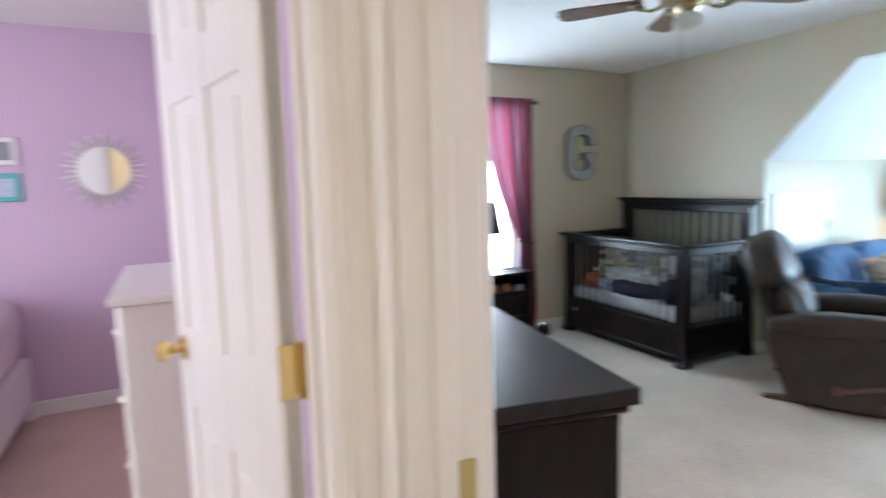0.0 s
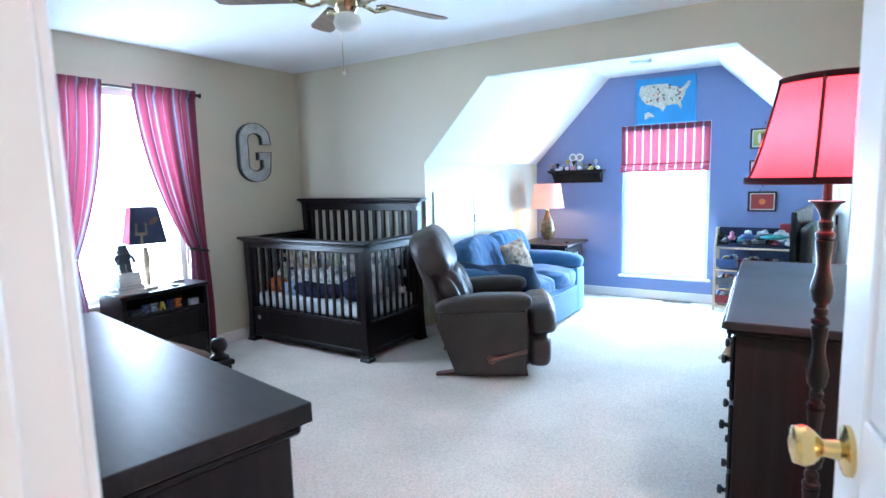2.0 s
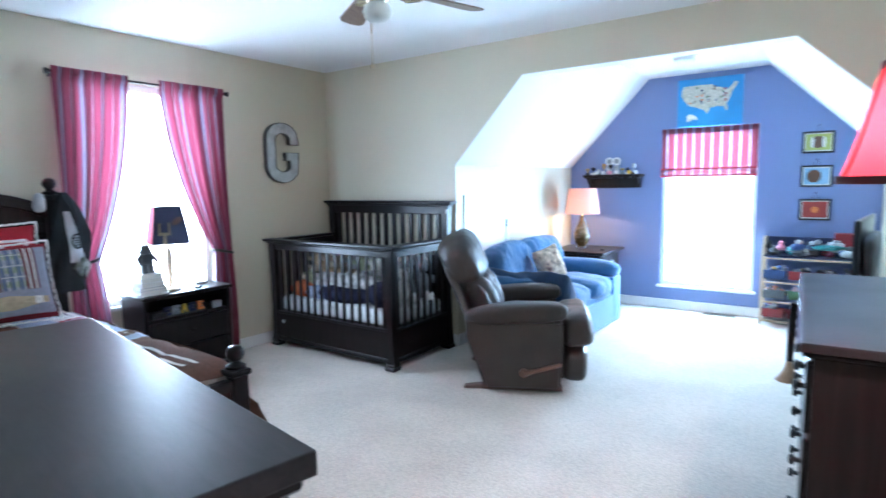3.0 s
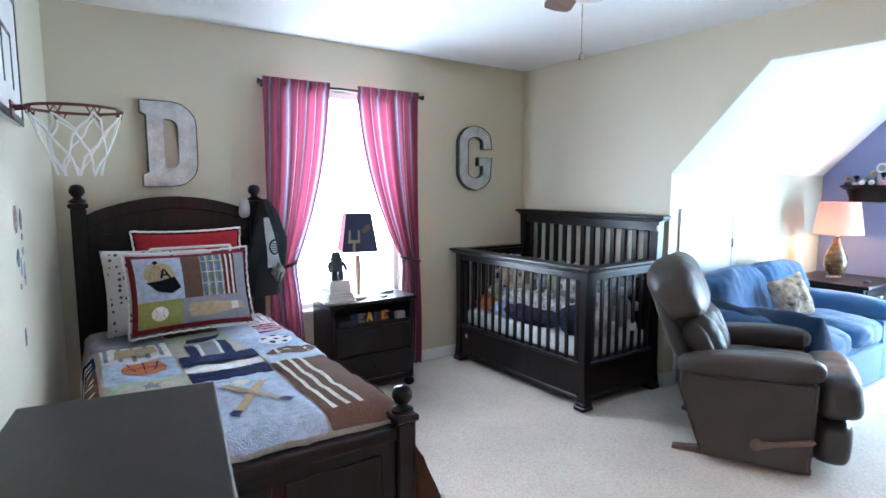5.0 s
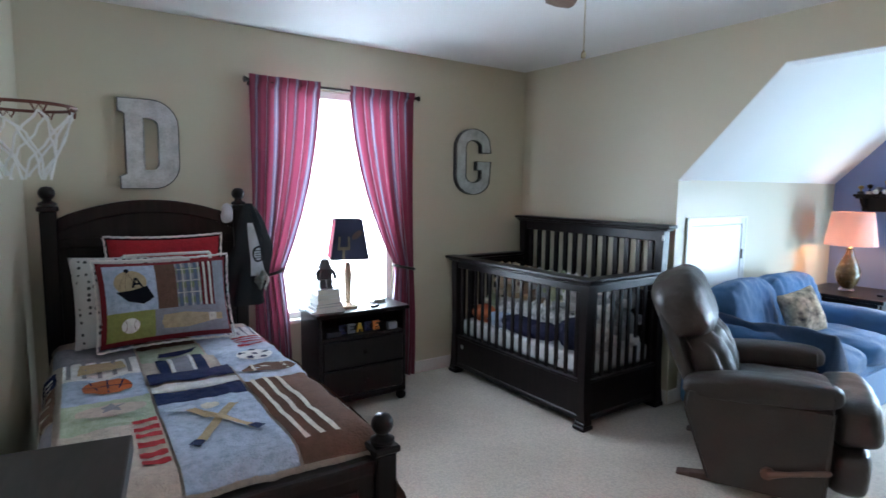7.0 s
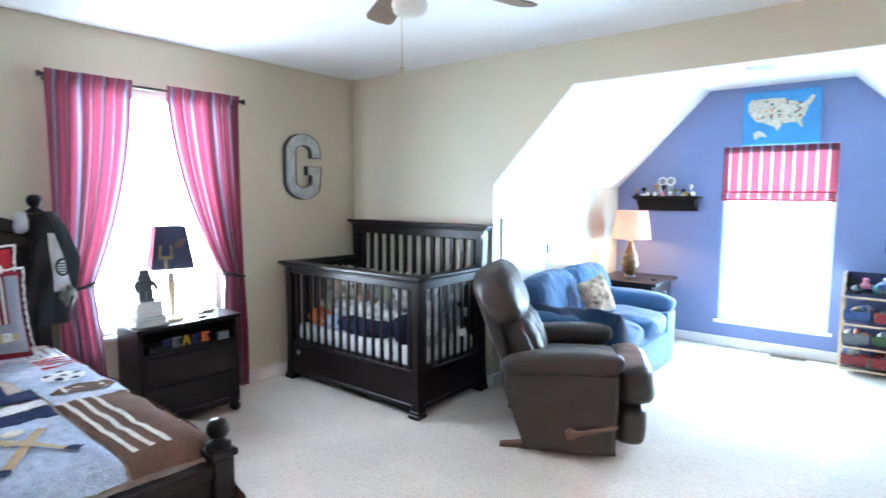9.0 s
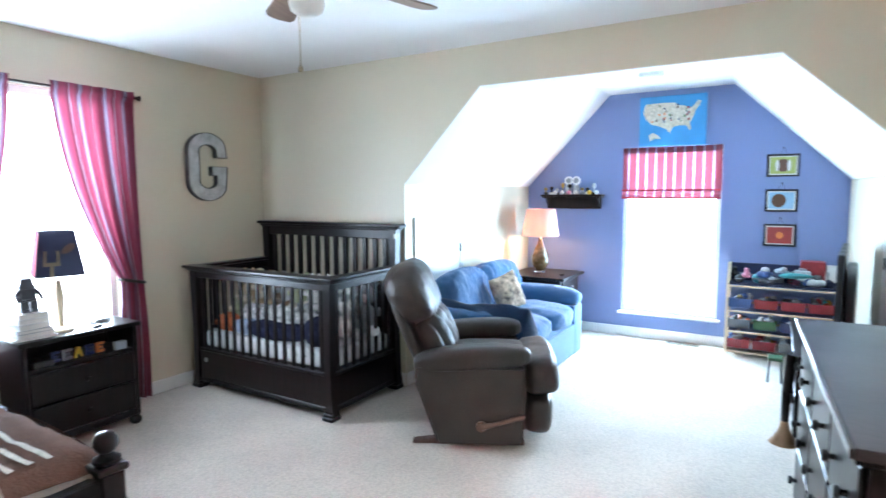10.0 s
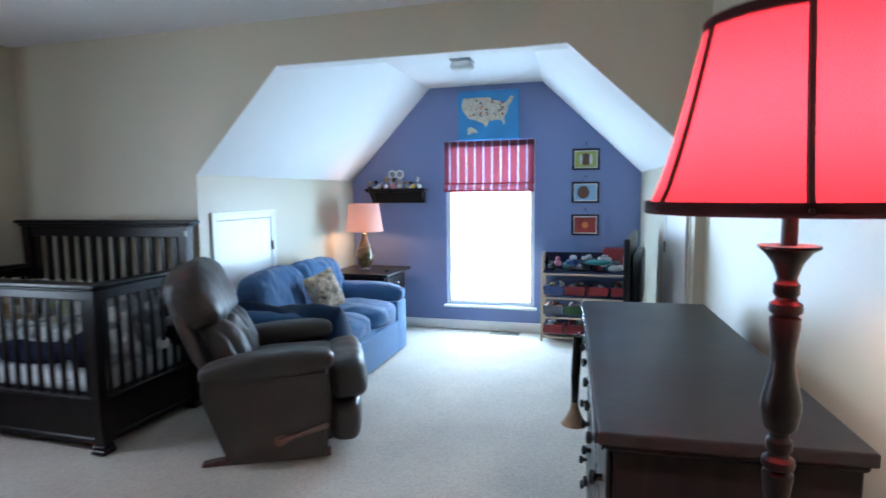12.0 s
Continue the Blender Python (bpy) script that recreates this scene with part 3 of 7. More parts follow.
rail = [(-0.42, 1.245)] + [(x / 10 * 0.42, 1.285 + 0.095 * math.cos(x / 10 * math.pi / 2) ** 0.8) for x in range(-10, 11)] + [(0.42, 1.245)] + [(x / 10 * 0.42, 1.215 + 0.095 * math.cos(x / 10 * math.pi / 2) ** 0.8) for x in range(10, -11, -1)]
part("top_rail", prism(rail, -0.032, 0.032, "y", bev=0.006), ESPRESSO, bed)
part("cross_rail", bx(-0.42, -0.024, 1.135, 0.42, -0.014, 1.185, 0.006), ESPRESSO, bed)
part("footboard", bx(-0.42, -1.845, 0.22, 0.42, -1.815, 0.565, 0.004), ESPRESSO, bed)
part("foot_rail", bx(-0.42, -1.862, 0.55, 0.42, -1.798, 0.60, 0.012, 2), ESPRESSO, bed)
for x0, x1 in ((-0.36, -0.02), (0.02, 0.36)):
    part("panel_moulding", bx(x0, -1.853, 0.27, x1, -1.845, 0.51, 0.006), ESPRESSO, bed)
for sx in (-0.455, 0.455):
    part("side_rail", bx(sx - 0.015, -1.79, 0.24, sx + 0.015, -0.04, 0.42, 0.004), ESPRESSO, bed)

mattress = part("mattress", bx(-0.445, -1.785, 0.30, 0.445, -0.04, 0.60, 0.05, 4), WHITE_CLOTH, None, smooth=True)
mattress.matrix_basis = BED
tagged(mattress, "white mattress under the quilt on the bed", "mattress")

# ---- patchwork quilt ----
def qcloth(name, c, vary=0.16, c2=None):
    return material(name, c, 0.92, vary=vary, scale=38, fine=150, bump=0.6, spec=0.12, colour2=c2)


Q = {
    "sky": qcloth("quilt_sky_blue", (0.37, 0.46, 0.65), c2=(0.52, 0.60, 0.76)), "pale": qcloth("quilt_pale_blue", (0.52, 0.59, 0.73)),
    "green": qcloth("quilt_sage", (0.42, 0.50, 0.34), c2=(0.50, 0.56, 0.46)), "brown": qcloth("quilt_brown", (0.15, 0.083, 0.062)),
    "navy": qcloth("quilt_navy", (0.018, 0.028, 0.09)), "grey": qcloth("quilt_grey", (0.28, 0.28, 0.33)), "cream": qcloth("quilt_cream", (0.68, 0.64, 0.58)),
    "red": qcloth("quilt_red", (0.36, 0.025, 0.035)), "white": qcloth("quilt_white", (0.80, 0.80, 0.82)), "tan": qcloth("quilt_tan", (0.48, 0.37, 0.24)),
    "orange": qcloth("quilt_orange", (0.50, 0.16, 0.07)), "beige": qcloth("quilt_beige", (0.55, 0.47, 0.42)), "lime": qcloth("quilt_lime", (0.31, 0.33, 0.11)),
    "maroon2": qcloth("quilt_deep_red", (0.20, 0.022, 0.03)), "maroon": qcloth("quilt_maroon", (0.13, 0.015, 0.02)),
    "ink": qcloth("quilt_ink", (0.010, 0.011, 0.018)), "olive": qcloth("quilt_olive", (0.20, 0.24, 0.15)), "slate": qcloth("quilt_slate", (0.13, 0.16, 0.24)),
}
QW = 0.475


def drape(s, t, lift=0.0):
    """A point of the quilt: s across the bed (0 over its middle line, beyond 0.45 hanging down), t along it from the head (0) to the foot (1.8)."""
    e = 0.05
    y = -0.10 - t
    puff = 0.012 * noise.noise(Vector((s * 9, t * 9, 0))) + 0.005 * noise.noise(Vector((s * 44, t * 34, 5)))
    a = abs(s)
    z, x, nx, nz = 0.625, s, 0.0, 1.0
    if a > QW - e:
        k = min((a - (QW - e)) / (e * 1.57), 1.0) * math.pi / 2
        x = math.copysign(QW - e + e * math.sin(k), s)
        z = 0.625 - e + e * math.cos(k)
        nx, nz = math.copysign(math.sin(k), s), math.cos(k)
        over = a - (QW - e) - e * 1.57
        if over > 0:
            z = 0.575 - over
            x += math.copysign(0.02 * over / 0.3 + 0.012 * math.sin(t * 17) * over / 0.3, s)
    z += 0.035
    end = t - 1.63
    if end > 0:
        z -= 7.0 * end * end * (1 if a < QW else 0.4)
    k = puff + lift
    return Vector((x + nx * k, y, z + nz * k))


quilt = thing("quilt", BED, "patchwork sports quilt in blue, brown and navy spread over the bed", "quilt")
base = sheet(lambda u, v: drape(-0.78 + 1.56 * u, -0.02 + 1.74 * v), 96, 90, 0.012)
part("backing", base, Q["beige"], quilt, smooth=True)


def patch(name, s0, t0, s1, t1, mat, lift=0.005, parent=None, n=24):
    b = sheet(lambda u, v: drape(s0 + (s1 - s0) * u, t0 + (t1 - t0) * v, lift + 0.003 * min(1, 12 * min(u, 1 - u)) * min(1, 12 * min(v, 1 - v))), n, n)
    return part(name, b, Q[mat], parent or quilt, smooth=True)


def shape(name, poly, mat, lift, parent):
    """An applique cut to a polygon in quilt coordinates."""
    b = bmesh.new()
    lo = [b.verts.new(drape(s, t, lift)) for s, t in poly]
    c = b.verts.new(drape(sum(p[0] for p in poly) / len(poly), sum(p[1] for p in poly) / len(poly), lift + 0.002))
    for i in range(len(lo)):
        b.faces.new((lo[i], lo[(i + 1) % len(lo)], c))
    bmesh.ops.recalc_face_normals(b, faces=b.faces[:])
    return part(name, b, Q[mat], parent, smooth=True)


def oval(s, t, a, b, n=28, turn=0.0):
    c, k = math.cos(turn), math.sin(turn)
    return [(s + a * math.cos(q) * c - b * math.sin(q) * k, t + a * math.cos(q) * k + b * math.sin(q) * c) for q in (2 * math.pi * i / n for i in range(n))]


def bar(s0, t0, s1, t1, w):
    d = math.hypot(s1 - s0, t1 - t0)
    nx, ny = -(t1 - t0) / d * w / 2, (s1 - s0) / d * w / 2
    steps = 6
    left = [(s0 + (s1 - s0) * i / steps + nx, t0 + (t1 - t0) * i / steps + ny) for i in range(steps + 1)]
    right = [(s0 + (s1 - s0) * i / steps - nx, t0 + (t1 - t0) * i / steps - ny) for i in range(steps, -1, -1)]
    return left + right


def ribbon(name, s0, t0, s1, t1, w, mat, lift, parent):
    d = math.hypot(s1 - s0, t1 - t0)
    nx, ny = -(t1 - t0) / d * w / 2, (s1 - s0) / d * w / 2
    b = sheet(lambda u, v: drape(s0 + (s1 - s0) * u + nx * (2 * v - 1), t0 + (t1 - t0) * u + ny * (2 * v - 1), lift), 10, 2)
    return part(name, b, Q[mat], parent, smooth=True)


L2 = 0.013
# column towards the wall
patch("patch", -0.46, 0.10, -0.14, 0.40, "grey")
p = patch("patch", -0.42, 0.40, -0.14, 0.66, "white")
for k in range(5):
    ribbon("stripe", -0.40 + k * 0.055, 0.41, -0.40 + k * 0.055, 0.65, 0.016, "grey", L2, p)
shape("applique", [(-0.36, 0.47), (-0.20, 0.46), (-0.19, 0.58), (-0.37, 0.59)], "tan", L2 + 0.002, p)
p = patch("patch", -0.42, 0.66, -0.14, 0.95, "sky")
ball = shape("applique", oval(-0.27, 0.80, 0.085, 0.085), "orange", L2, p)
for q in ((-0.27, 0.715, -0.27, 0.885), (-0.355, 0.80, -0.185, 0.80), (-0.33, 0.74, -0.30, 0.86), (-0.21, 0.74, -0.24, 0.86)):
    ribbon("seam", *q, 0.006, "navy", L2 + 0.004, p)
p = patch("patch", -0.42, 0.95, -0.14, 1.22, "green")
shape("applique", [(-0.27 + (0.05 if i % 2 == 0 else 0.022) * math.sin(math.pi * i / 5), 1.06 - (0.05 if i % 2 == 0 else 0.022) * math.cos(math.pi * i / 5)) for i in range(10)], "grey", L2 + 0.002, shape("applique", oval(-0.27, 1.07, 0.11, 0.06), "beige", L2, p))
p = patch("patch", -0.42, 1.22, -0.14, 1.71, "beige")
for k in range(6):
    ribbon("stripe", -0.22, 1.24 + k * 0.065, -0.145, 1.24 + k * 0.065, 0.034, "red", L2, p)
p = patch("patch", -0.76, 0.50, -0.44, 0.66, "navy")
for k in range(3):
    ribbon("stripe", -0.75, 0.53 + k * 0.05, -0.45, 0.53 + k * 0.05, 0.022, "white", L2, p)
p = patch("patch", -0.76, 0.68, -0.44, 1.05, "brown")
for k in range(4):
    ribbon("stripe", -0.75, 0.72 + k * 0.09, -0.45, 0.72 + k * 0.09, 0.02, "cream", L2, p)
patch("patch", -0.76, 1.07, -0.44, 1.71, "grey")
# middle column
p = patch("patch", -0.13, 0.10, 0.13, 0.30, "brown")
for k in range(3):
    ribbon("stripe", -0.13, 0.16 + k * 0.03, 0.13, 0.16 + k * 0.03, 0.012, "cream", L2, p)
p = patch("patch", -0.13, 0.30, 0.14, 0.52, "green")
shape("applique", [(-0.05, 0.44), (0.11, 0.42), (0.12, 0.39), (0.09, 0.46), (0.02, 0.49), (-0.06, 0.48)], "navy", L2, p)
p = patch("patch", -0.13, 0.52, 0.16, 0.80, "beige")
for s in (-0.055, 0.095):
    ribbon("letter_bar", s, 0.53, s, 0.79, 0.045, "navy", L2, p)
ribbon("letter_bar", 0.02, 0.53, 0.02, 0.74, 0.09, "grey", L2 + 0.001, p)
for s in (-0.022, 0.062):
    ribbon("letter_edge", s, 0.53, s, 0.75, 0.014, "white", L2 + 0.003, p)
patch("patch", -0.13, 0.74, 0.19, 0.88, "navy", 0.012)
patch("patch", -0.13, 0.885, 0.19, 0.965, "white")
patch("patch", -0.13, 0.97, 0.19, 1.10, "navy")
p = patch("patch", -0.13, 1.10, 0.19, 1.71, "sky")
ribbon("applique", -0.06, 1.50, 0.11, 1.22, 0.034, "tan", L2, p)
ribbon("applique", 0.12, 1.48, -0.04, 1.22, 0.034, "tan", L2 + 0.003, p)
ribbon("bat_tip", -0.075, 1.525, -0.05, 1.484, 0.036, "navy", L2 + 0.003, p)
ribbon("bat_tip", 0.135, 1.50, 0.11, 1.46, 0.036, "navy", L2 + 0.006, p)
shape("applique", oval(0.03, 1.20, 0.032, 0.028), "cream", L2, p)
shape("applique", oval(-0.065, 1.20, 0.05, 0.032), "pale", L2 + 0.002, p)
# column towards the window
p = patch("patch", 0.14, 0.08, 0.30, 0.30, "sky")
p = patch("patch", 0.30, 0.08, 0.46, 0.30, "white")
for k in range(4):
    ribbon("stripe", 0.31 + k * 0.04, 0.09, 0.31 + k * 0.04, 0.29, 0.012, "grey", L2, p)
p = patch("patch", 0.15, 0.30, 0.46, 0.54, "pale")
for k in range(4):
    ribbon("stripe", 0.30, 0.33 + k * 0.045, 0.45, 0.33 + k * 0.045, 0.02, "red", L2, p)
p = patch("patch", 0.17, 0.54, 0.46, 0.76, "sky")
sb = shape("applique", oval(0.33, 0.66, 0.082, 0.07), "white", L2, p)
for ds, dt in ((0, 0), (0.055, -0.015), (-0.055, -0.015), (0.03, 0.045), (-0.03, 0.045), (0, -0.055)):
    shape("ball_patch", oval(0.33 + ds, 0.66 + dt, 0.018, 0.015, 6), "navy", L2 + 0.004, p)
p = patch("patch", 0.20, 0.76, 0.47, 1.00, "pale")
shape("applique", oval(0.335, 0.88, 0.115, 0.062), "brown", L2, p)
for ds in (-0.065, 0.065):
    ribbon("lace_stripe", 0.335 + ds, 0.83, 0.335 + ds * 1.1, 0.93, 0.014, "cream", L2 + 0.004, p)
ribbon("lace", 0.30, 0.875, 0.37, 0.875, 0.012, "cream", L2 + 0.004, p)
p = patch("patch", 0.20, 1.00, 0.47, 1.71, "brown", n=16)
for s in (0.225, 0.275, 0.325):
    ribbon("stripe", s, 1.01, s + 0.015, 1.64, 0.018, "cream", L2, p)
p = patch("patch", 0.48, 0.62, 0.77, 1.10, "grey")
p = patch("patch", 0.48, 1.12, 0.77, 1.71, "maroon")
ribbon("stripe", 0.55, 1.20, 0.70, 1.30, 0.02, "cream", L2, p)
ribbon("stripe", 0.55, 1.42, 0.70, 1.30, 0.02, "cream", L2, p)
p = patch("patch", 0.48, 0.10, 0.77, 0.60, "sky")
FLAP = lambda u, v: Vector((0.505 + 0.018 * math.sin(u * 5 + v * 3) + 0.03 * v, -1.66 - 0.26 * u - 0.03 * v, 0.55 - 0.05 * u - (0.30 - 0.10 * u) * v))
part("corner", sheet(FLAP, 14, 14, 0.012), Q["brown"], quilt, "hanging brown quilt corner", smooth=True)
part("binding", sheet(lambda u, v: FLAP(u, 0.86 + 0.16 * v) + Vector((0.014, 0, 0)), 14, 4, 0.004), Q["red"], quilt, "red quilt binding", smooth=True)
part("binding_stripe", sheet(lambda u, v: FLAP(u, 0.78 + 0.06 * v) + Vector((0.014, 0, 0)), 14, 3, 0.003), Q["white"], quilt, smooth=True)
ribbon("piping", 0.474, 0.02, 0.474, 1.68, 0.02, "brown", 0.014, quilt)

# ---- pillows ----
def pillow_at(u, v, w, h, d, side):
    """The puffed face of a pillow: u and v from -1 to 1 across it, thin at the seam, with pulled-in edges and drawn-out corners."""
    x = u * w / 2 * (1 - 0.05 * (1 - v * v))
    z_ = v * h / 2 * (1 - 0.06 * (1 - u * u))
    k = max(0.0, (1 - abs(u) ** 3.2)) ** 0.55 * max(0.0, (1 - abs(v) ** 3.2)) ** 0.55
    return Vector((x, side * d / 2 * k, z_))


def pillow(name, m, w, h, d, mat, label, edge=None, seed=0):
    ob = thing(name, m, label, "pillow")
    b = None
    for side_ in (-1, 1):
        b = sheet(lambda u, v: pillow_at(2 * u - 1, 2 * v - 1, w, h, d, side_) + Vector((0, 0.006 * noise.noise(Vector((u * 5 + seed, v * 5, side_))), 0)) * min(1, 8 * min(u, 1 - u, v, 1 - v)), 28, 22, bm=b)
    bmesh.ops.remove_doubles(b, verts=b.verts[:], dist=0.0004)
    bmesh.ops.recalc_face_normals(b, faces=b.faces[:])
    part("case", b, mat, ob, smooth=True)
    if edge:
        pts = []
        n = 40
        for q in range(4):
            for i in range(n):
                k = 2 * i / n - 1
                u, v = ((k, -1), (1, k), (-k, 1), (-1, -k))[q]
                p_ = pillow_at(u, v, w, h, d, 1)
                wob = 0.0045 * math.sin((q * n + i) * 1.05)
                pts.append((p_.x * (1 + (abs(wob) + 0.012) / w * 2), wob, p_.z * (1 + (abs(wob) + 0.012) / h * 2)))
        part("trim", tube(pts, 0.0055, 8, True), edge, ob, "scalloped white trim", smooth=True)
    return ob


def onbed(x, y, z, tilt, rz=0):
    return BED @ pose(x, y, z, tilt, 0, rz)


def polka(name, size=32, base=0.55):
    """White cotton printed with small dark dots."""
    m = material(name, (base, base, base * 1.01), 0.9, vary=0.05, scale=20, bump=0.2)
    nt = m.node_tree
    old = nt.nodes["Principled BSDF"].inputs["Base Color"].links[0].from_socket
    co_ = nt.nodes.new("ShaderNodeTexCoord")
    vo = nt.nodes.new("ShaderNodeTexVoronoi")
    vo.inputs["Scale"].default_value, vo.inputs["Randomness"].default_value = size, 0.35
    nt.links.new(co_.outputs["Object"], vo.inputs["Vector"])
    lt = nt.nodes.new("ShaderNodeMath")
    lt.operation = "LESS_THAN"
    lt.inputs[1].default_value = 0.27
    nt.links.new(vo.outputs["Distance"], lt.inputs[0])
    mix = nt.nodes.new("ShaderNodeMixRGB")
    mix.inputs[2].default_value = (0.06, 0.06, 0.07, 1)
    nt.links.new(lt.outputs[0], mix.inputs[0])
    nt.links.new(old, mix.inputs[1])
    nt.links.new(mix.outputs[0], nt.nodes["Principled BSDF"].inputs["Base Color"])
    return m


pillow("pillow", onbed(-0.10, -0.27, 0.90, -12, 4), 0.56, 0.44, 0.16, polka("polka_cotton"), "grey white polka-dot pillow leaning on the headboard", seed=3)
rp = pillow("pillow", onbed(0.045, -0.19, 0.998, -10), 0.53, 0.38, 0.15, Q["red"], "red pillow with white trim leaning on the headboard", WHITE_CLOTH, 5)
for a in ((-0.20, 0.10, 0.20, 0.10), (-0.20, -0.10, -0.20, 0.10), (0.20, -0.10, 0.20, 0.10)):
    part("band", tube([(a[0] + (a[2] - a[0]) * i / 6, -0.068, a[1] + (a[3] - a[1]) * i / 6) for i in range(7)], 0.008, 6), WHITE_CLOTH, rp, smooth=True)
sham = pillow("pillow", onbed(0.01, -0.40, 0.90, -16, 2), 0.58, 0.40, 0.17, Q["maroon2"], "maroon patchwork sham with baseball cap applique and white trim", WHITE_CLOTH, 8)


def front(x, z, lift, w=0.58, h=0.40, d=0.17):
    """The sham's puffed front face."""
    p_ = pillow_at(2.11 * x / w, 2.16 * z / h, w, h, d, -1)
    return Vector((p_.x, p_.y - lift - 0.004, p_.z))


def sp(name, x0, z0, x1, z1, mat, lift=0.006, parent=None):
    return part(name, sheet(lambda u, v: front(x0 + (x1 - x0) * u, z0 + (z1 - z0) * v, lift), 10, 10), Q[mat], parent or sham, smooth=True)


def ss(name, poly, mat, lift, parent):
    b = bmesh.new()
    vs = [b.verts.new(front(x, z, lift)) for x, z in poly]
    c = b.verts.new(front(sum(q[0] for q in poly) / len(poly), sum(q[1] for q in poly) / len(poly), lift + 0.002))
    for i in range(len(vs)):
        b.faces.new((vs[i], vs[(i + 1) % len(vs)], c))
    bmesh.ops.recalc_face_normals(b, faces=b.faces[:])
    return part(name, b, Q[mat], parent)


a = sp("patch", -0.255, -0.045, -0.05, 0.165, "sky")
ss("cap_crown", oval(-0.155, 0.085, 0.065, 0.055), "tan", 0.012, a)
ss("cap_brim", [(-0.215, 0.045), (-0.15, 0.05), (-0.09, 0.065), (-0.065, 0.01), (-0.11, -0.015), (-0.17, 0.0)], "ink", 0.017, a)
ss("cap_button", oval(-0.165, 0.14, 0.011, 0.009, 12), "ink", 0.017, a)
ss("letter_stroke", [(-0.155, 0.06), (-0.145, 0.06), (-0.13, 0.105), (-0.14, 0.105)], "ink", 0.019, a)
ss("letter_stroke", [(-0.115, 0.06), (-0.105, 0.06), (-0.128, 0.105), (-0.136, 0.105)], "ink", 0.020, a)
ss("letter_stroke", [(-0.145, 0.072), (-0.115, 0.072), (-0.117, 0.081), (-0.142, 0.081)], "ink", 0.021, a)
for x1 in (-0.200, -0.178, -0.140):
    part("cap_seam", tube([front(-0.165 + (x1 + 0.165) * math.sin(i / 8 * math.pi / 2), 0.136 - 0.085 * i / 8, 0.0145) for i in range(9)], 0.0009, 5), Q["brown"], a)
sp("patch", -0.05, -0.045, 0.035, 0.165, "brown", 0.007)
a = sp("patch", 0.035, -0.045, 0.145, 0.165, "grey")
for k in range(3):
    sp("plaid_band", 0.036, -0.03 + k * 0.07, 0.144, 0.0 + k * 0.07, "olive", 0.009, a)
    sp("plaid_band", 0.042 + k * 0.036, -0.044, 0.058 + k * 0.036, 0.164, "slate", 0.011, a)
    sp("plaid_line", 0.063 + k * 0.036, -0.044, 0.066 + k * 0.036, 0.164, "cream", 0.013, a)
    sp("plaid_line", 0.036, 0.018 + k * 0.056, 0.144, 0.021 + k * 0.056, "cream", 0.014, a)
a = sp("patch", 0.145, -0.045, 0.205, 0.165, "maroon")
for k in range(2):
    sp("stripe", 0.158 + k * 0.026, -0.044, 0.168 + k * 0.026, 0.164, "cream", 0.009, a)
sp("patch", 0.205, -0.045, 0.26, 0.165, "grey")
a = sp("patch", -0.255, -0.165, -0.065, -0.045, "lime")
ss("ball", oval(-0.165, -0.105, 0.036, 0.033), "white", 0.012, a)
for sx in (-1, 1):
    part("ball_stitching", tube([front(-0.165 + sx * (0.034 - 0.020 * math.cos(i / 8 * 2.0 - 1.0)), -0.105 + 0.026 * (i / 4 - 1), 0.0145) for i in range(9)], 0.0010, 5), Q["brown"], a)
a = sp("patch", -0.065, -0.165, 0.26, -0.045, "grey", 0.007)
ss("bat", [(-0.03, -0.135), (0.07, -0.14), (0.19, -0.118), (0.23, -0.115), (0.23, -0.085), (0.19, -0.085), (0.06, -0.07), (-0.03, -0.075), (-0.04, -0.105)], "tan", 0.014, a)
ss("bat_band", [(0.165, -0.12), (0.20, -0.118), (0.20, -0.083), (0.165, -0.082)], "cream", 0.019, a)

# ---- clothes hanging on the bed post ----
CLOTH_DARK = material("dark_jersey_knit", (0.009, 0.010, 0.012), 0.85, vary=0.3, scale=12, fine=300, bump=0.3)
CLOTH_GREY = material("pale_jersey_knit", (0.50, 0.51, 0.54), 0.85, vary=0.2, scale=14, fine=300, bump=0.3)
hang = thing("hanging_jersey", BED @ pose(0.445, -0.055, 1.36), "dark and grey sports jersey hung over the bed post", "jersey")
def fold(x0, x1, z0, z1, y, amp, k, ph):
    def f(u, v):
        w = 1 + 0.9 * v * (1 - v) * 2
        x = x0 + (x1 - x0) * ((u - 0.5) * w * (0.35 + 0.65 * min(1, v * 2.2)) + 0.5)
        return Vector((x, y - 0.05 * math.sin(math.pi * min(1, v * 1.2)) - amp * math.sin(u * k + ph + v * 2), z1 + (z0 - z1) * v + 0.03 * math.sin(u * 7 + ph) * v))
    return f
def bag(u, v):
    """A limp cloth bag hung by its cord: gathered at the top, baggy and creased below."""
    w = 0.018 + 0.085 * min(1.0, v * 2.4) ** 0.7 - 0.035 * max(0.0, v - 0.75)
    a_ = 2 * math.pi * u
    crease = 1 + 0.16 * math.sin(a_ * 5 + v * 6) * min(1, v * 3) + 0.18 * noise.noise(Vector((math.cos(a_) * 2, math.sin(a_) * 2, v * 5)))
    return Vector((0.035 + 0.02 * math.sin(v * 5) + w * crease * math.cos(a_), -0.062 + 0.42 * w * crease * math.sin(a_), 0.0 - 0.58 * v))


part("body", sheet(bag, 48, 36), CLOTH_DARK, hang, smooth=True)


def onbag(x, z_, lift):
    """A point on the side of the bag that faces the room."""
    v = min(1.0, max(0.0, -z_ / 0.58))
    best = min((abs(bag(0.5 + 0.5 * i / 40, v).x - x), i) for i in range(41))[1]
    p = bag(0.5 + 0.5 * best / 40, v)
    return Vector((x, p.y - lift, z_))


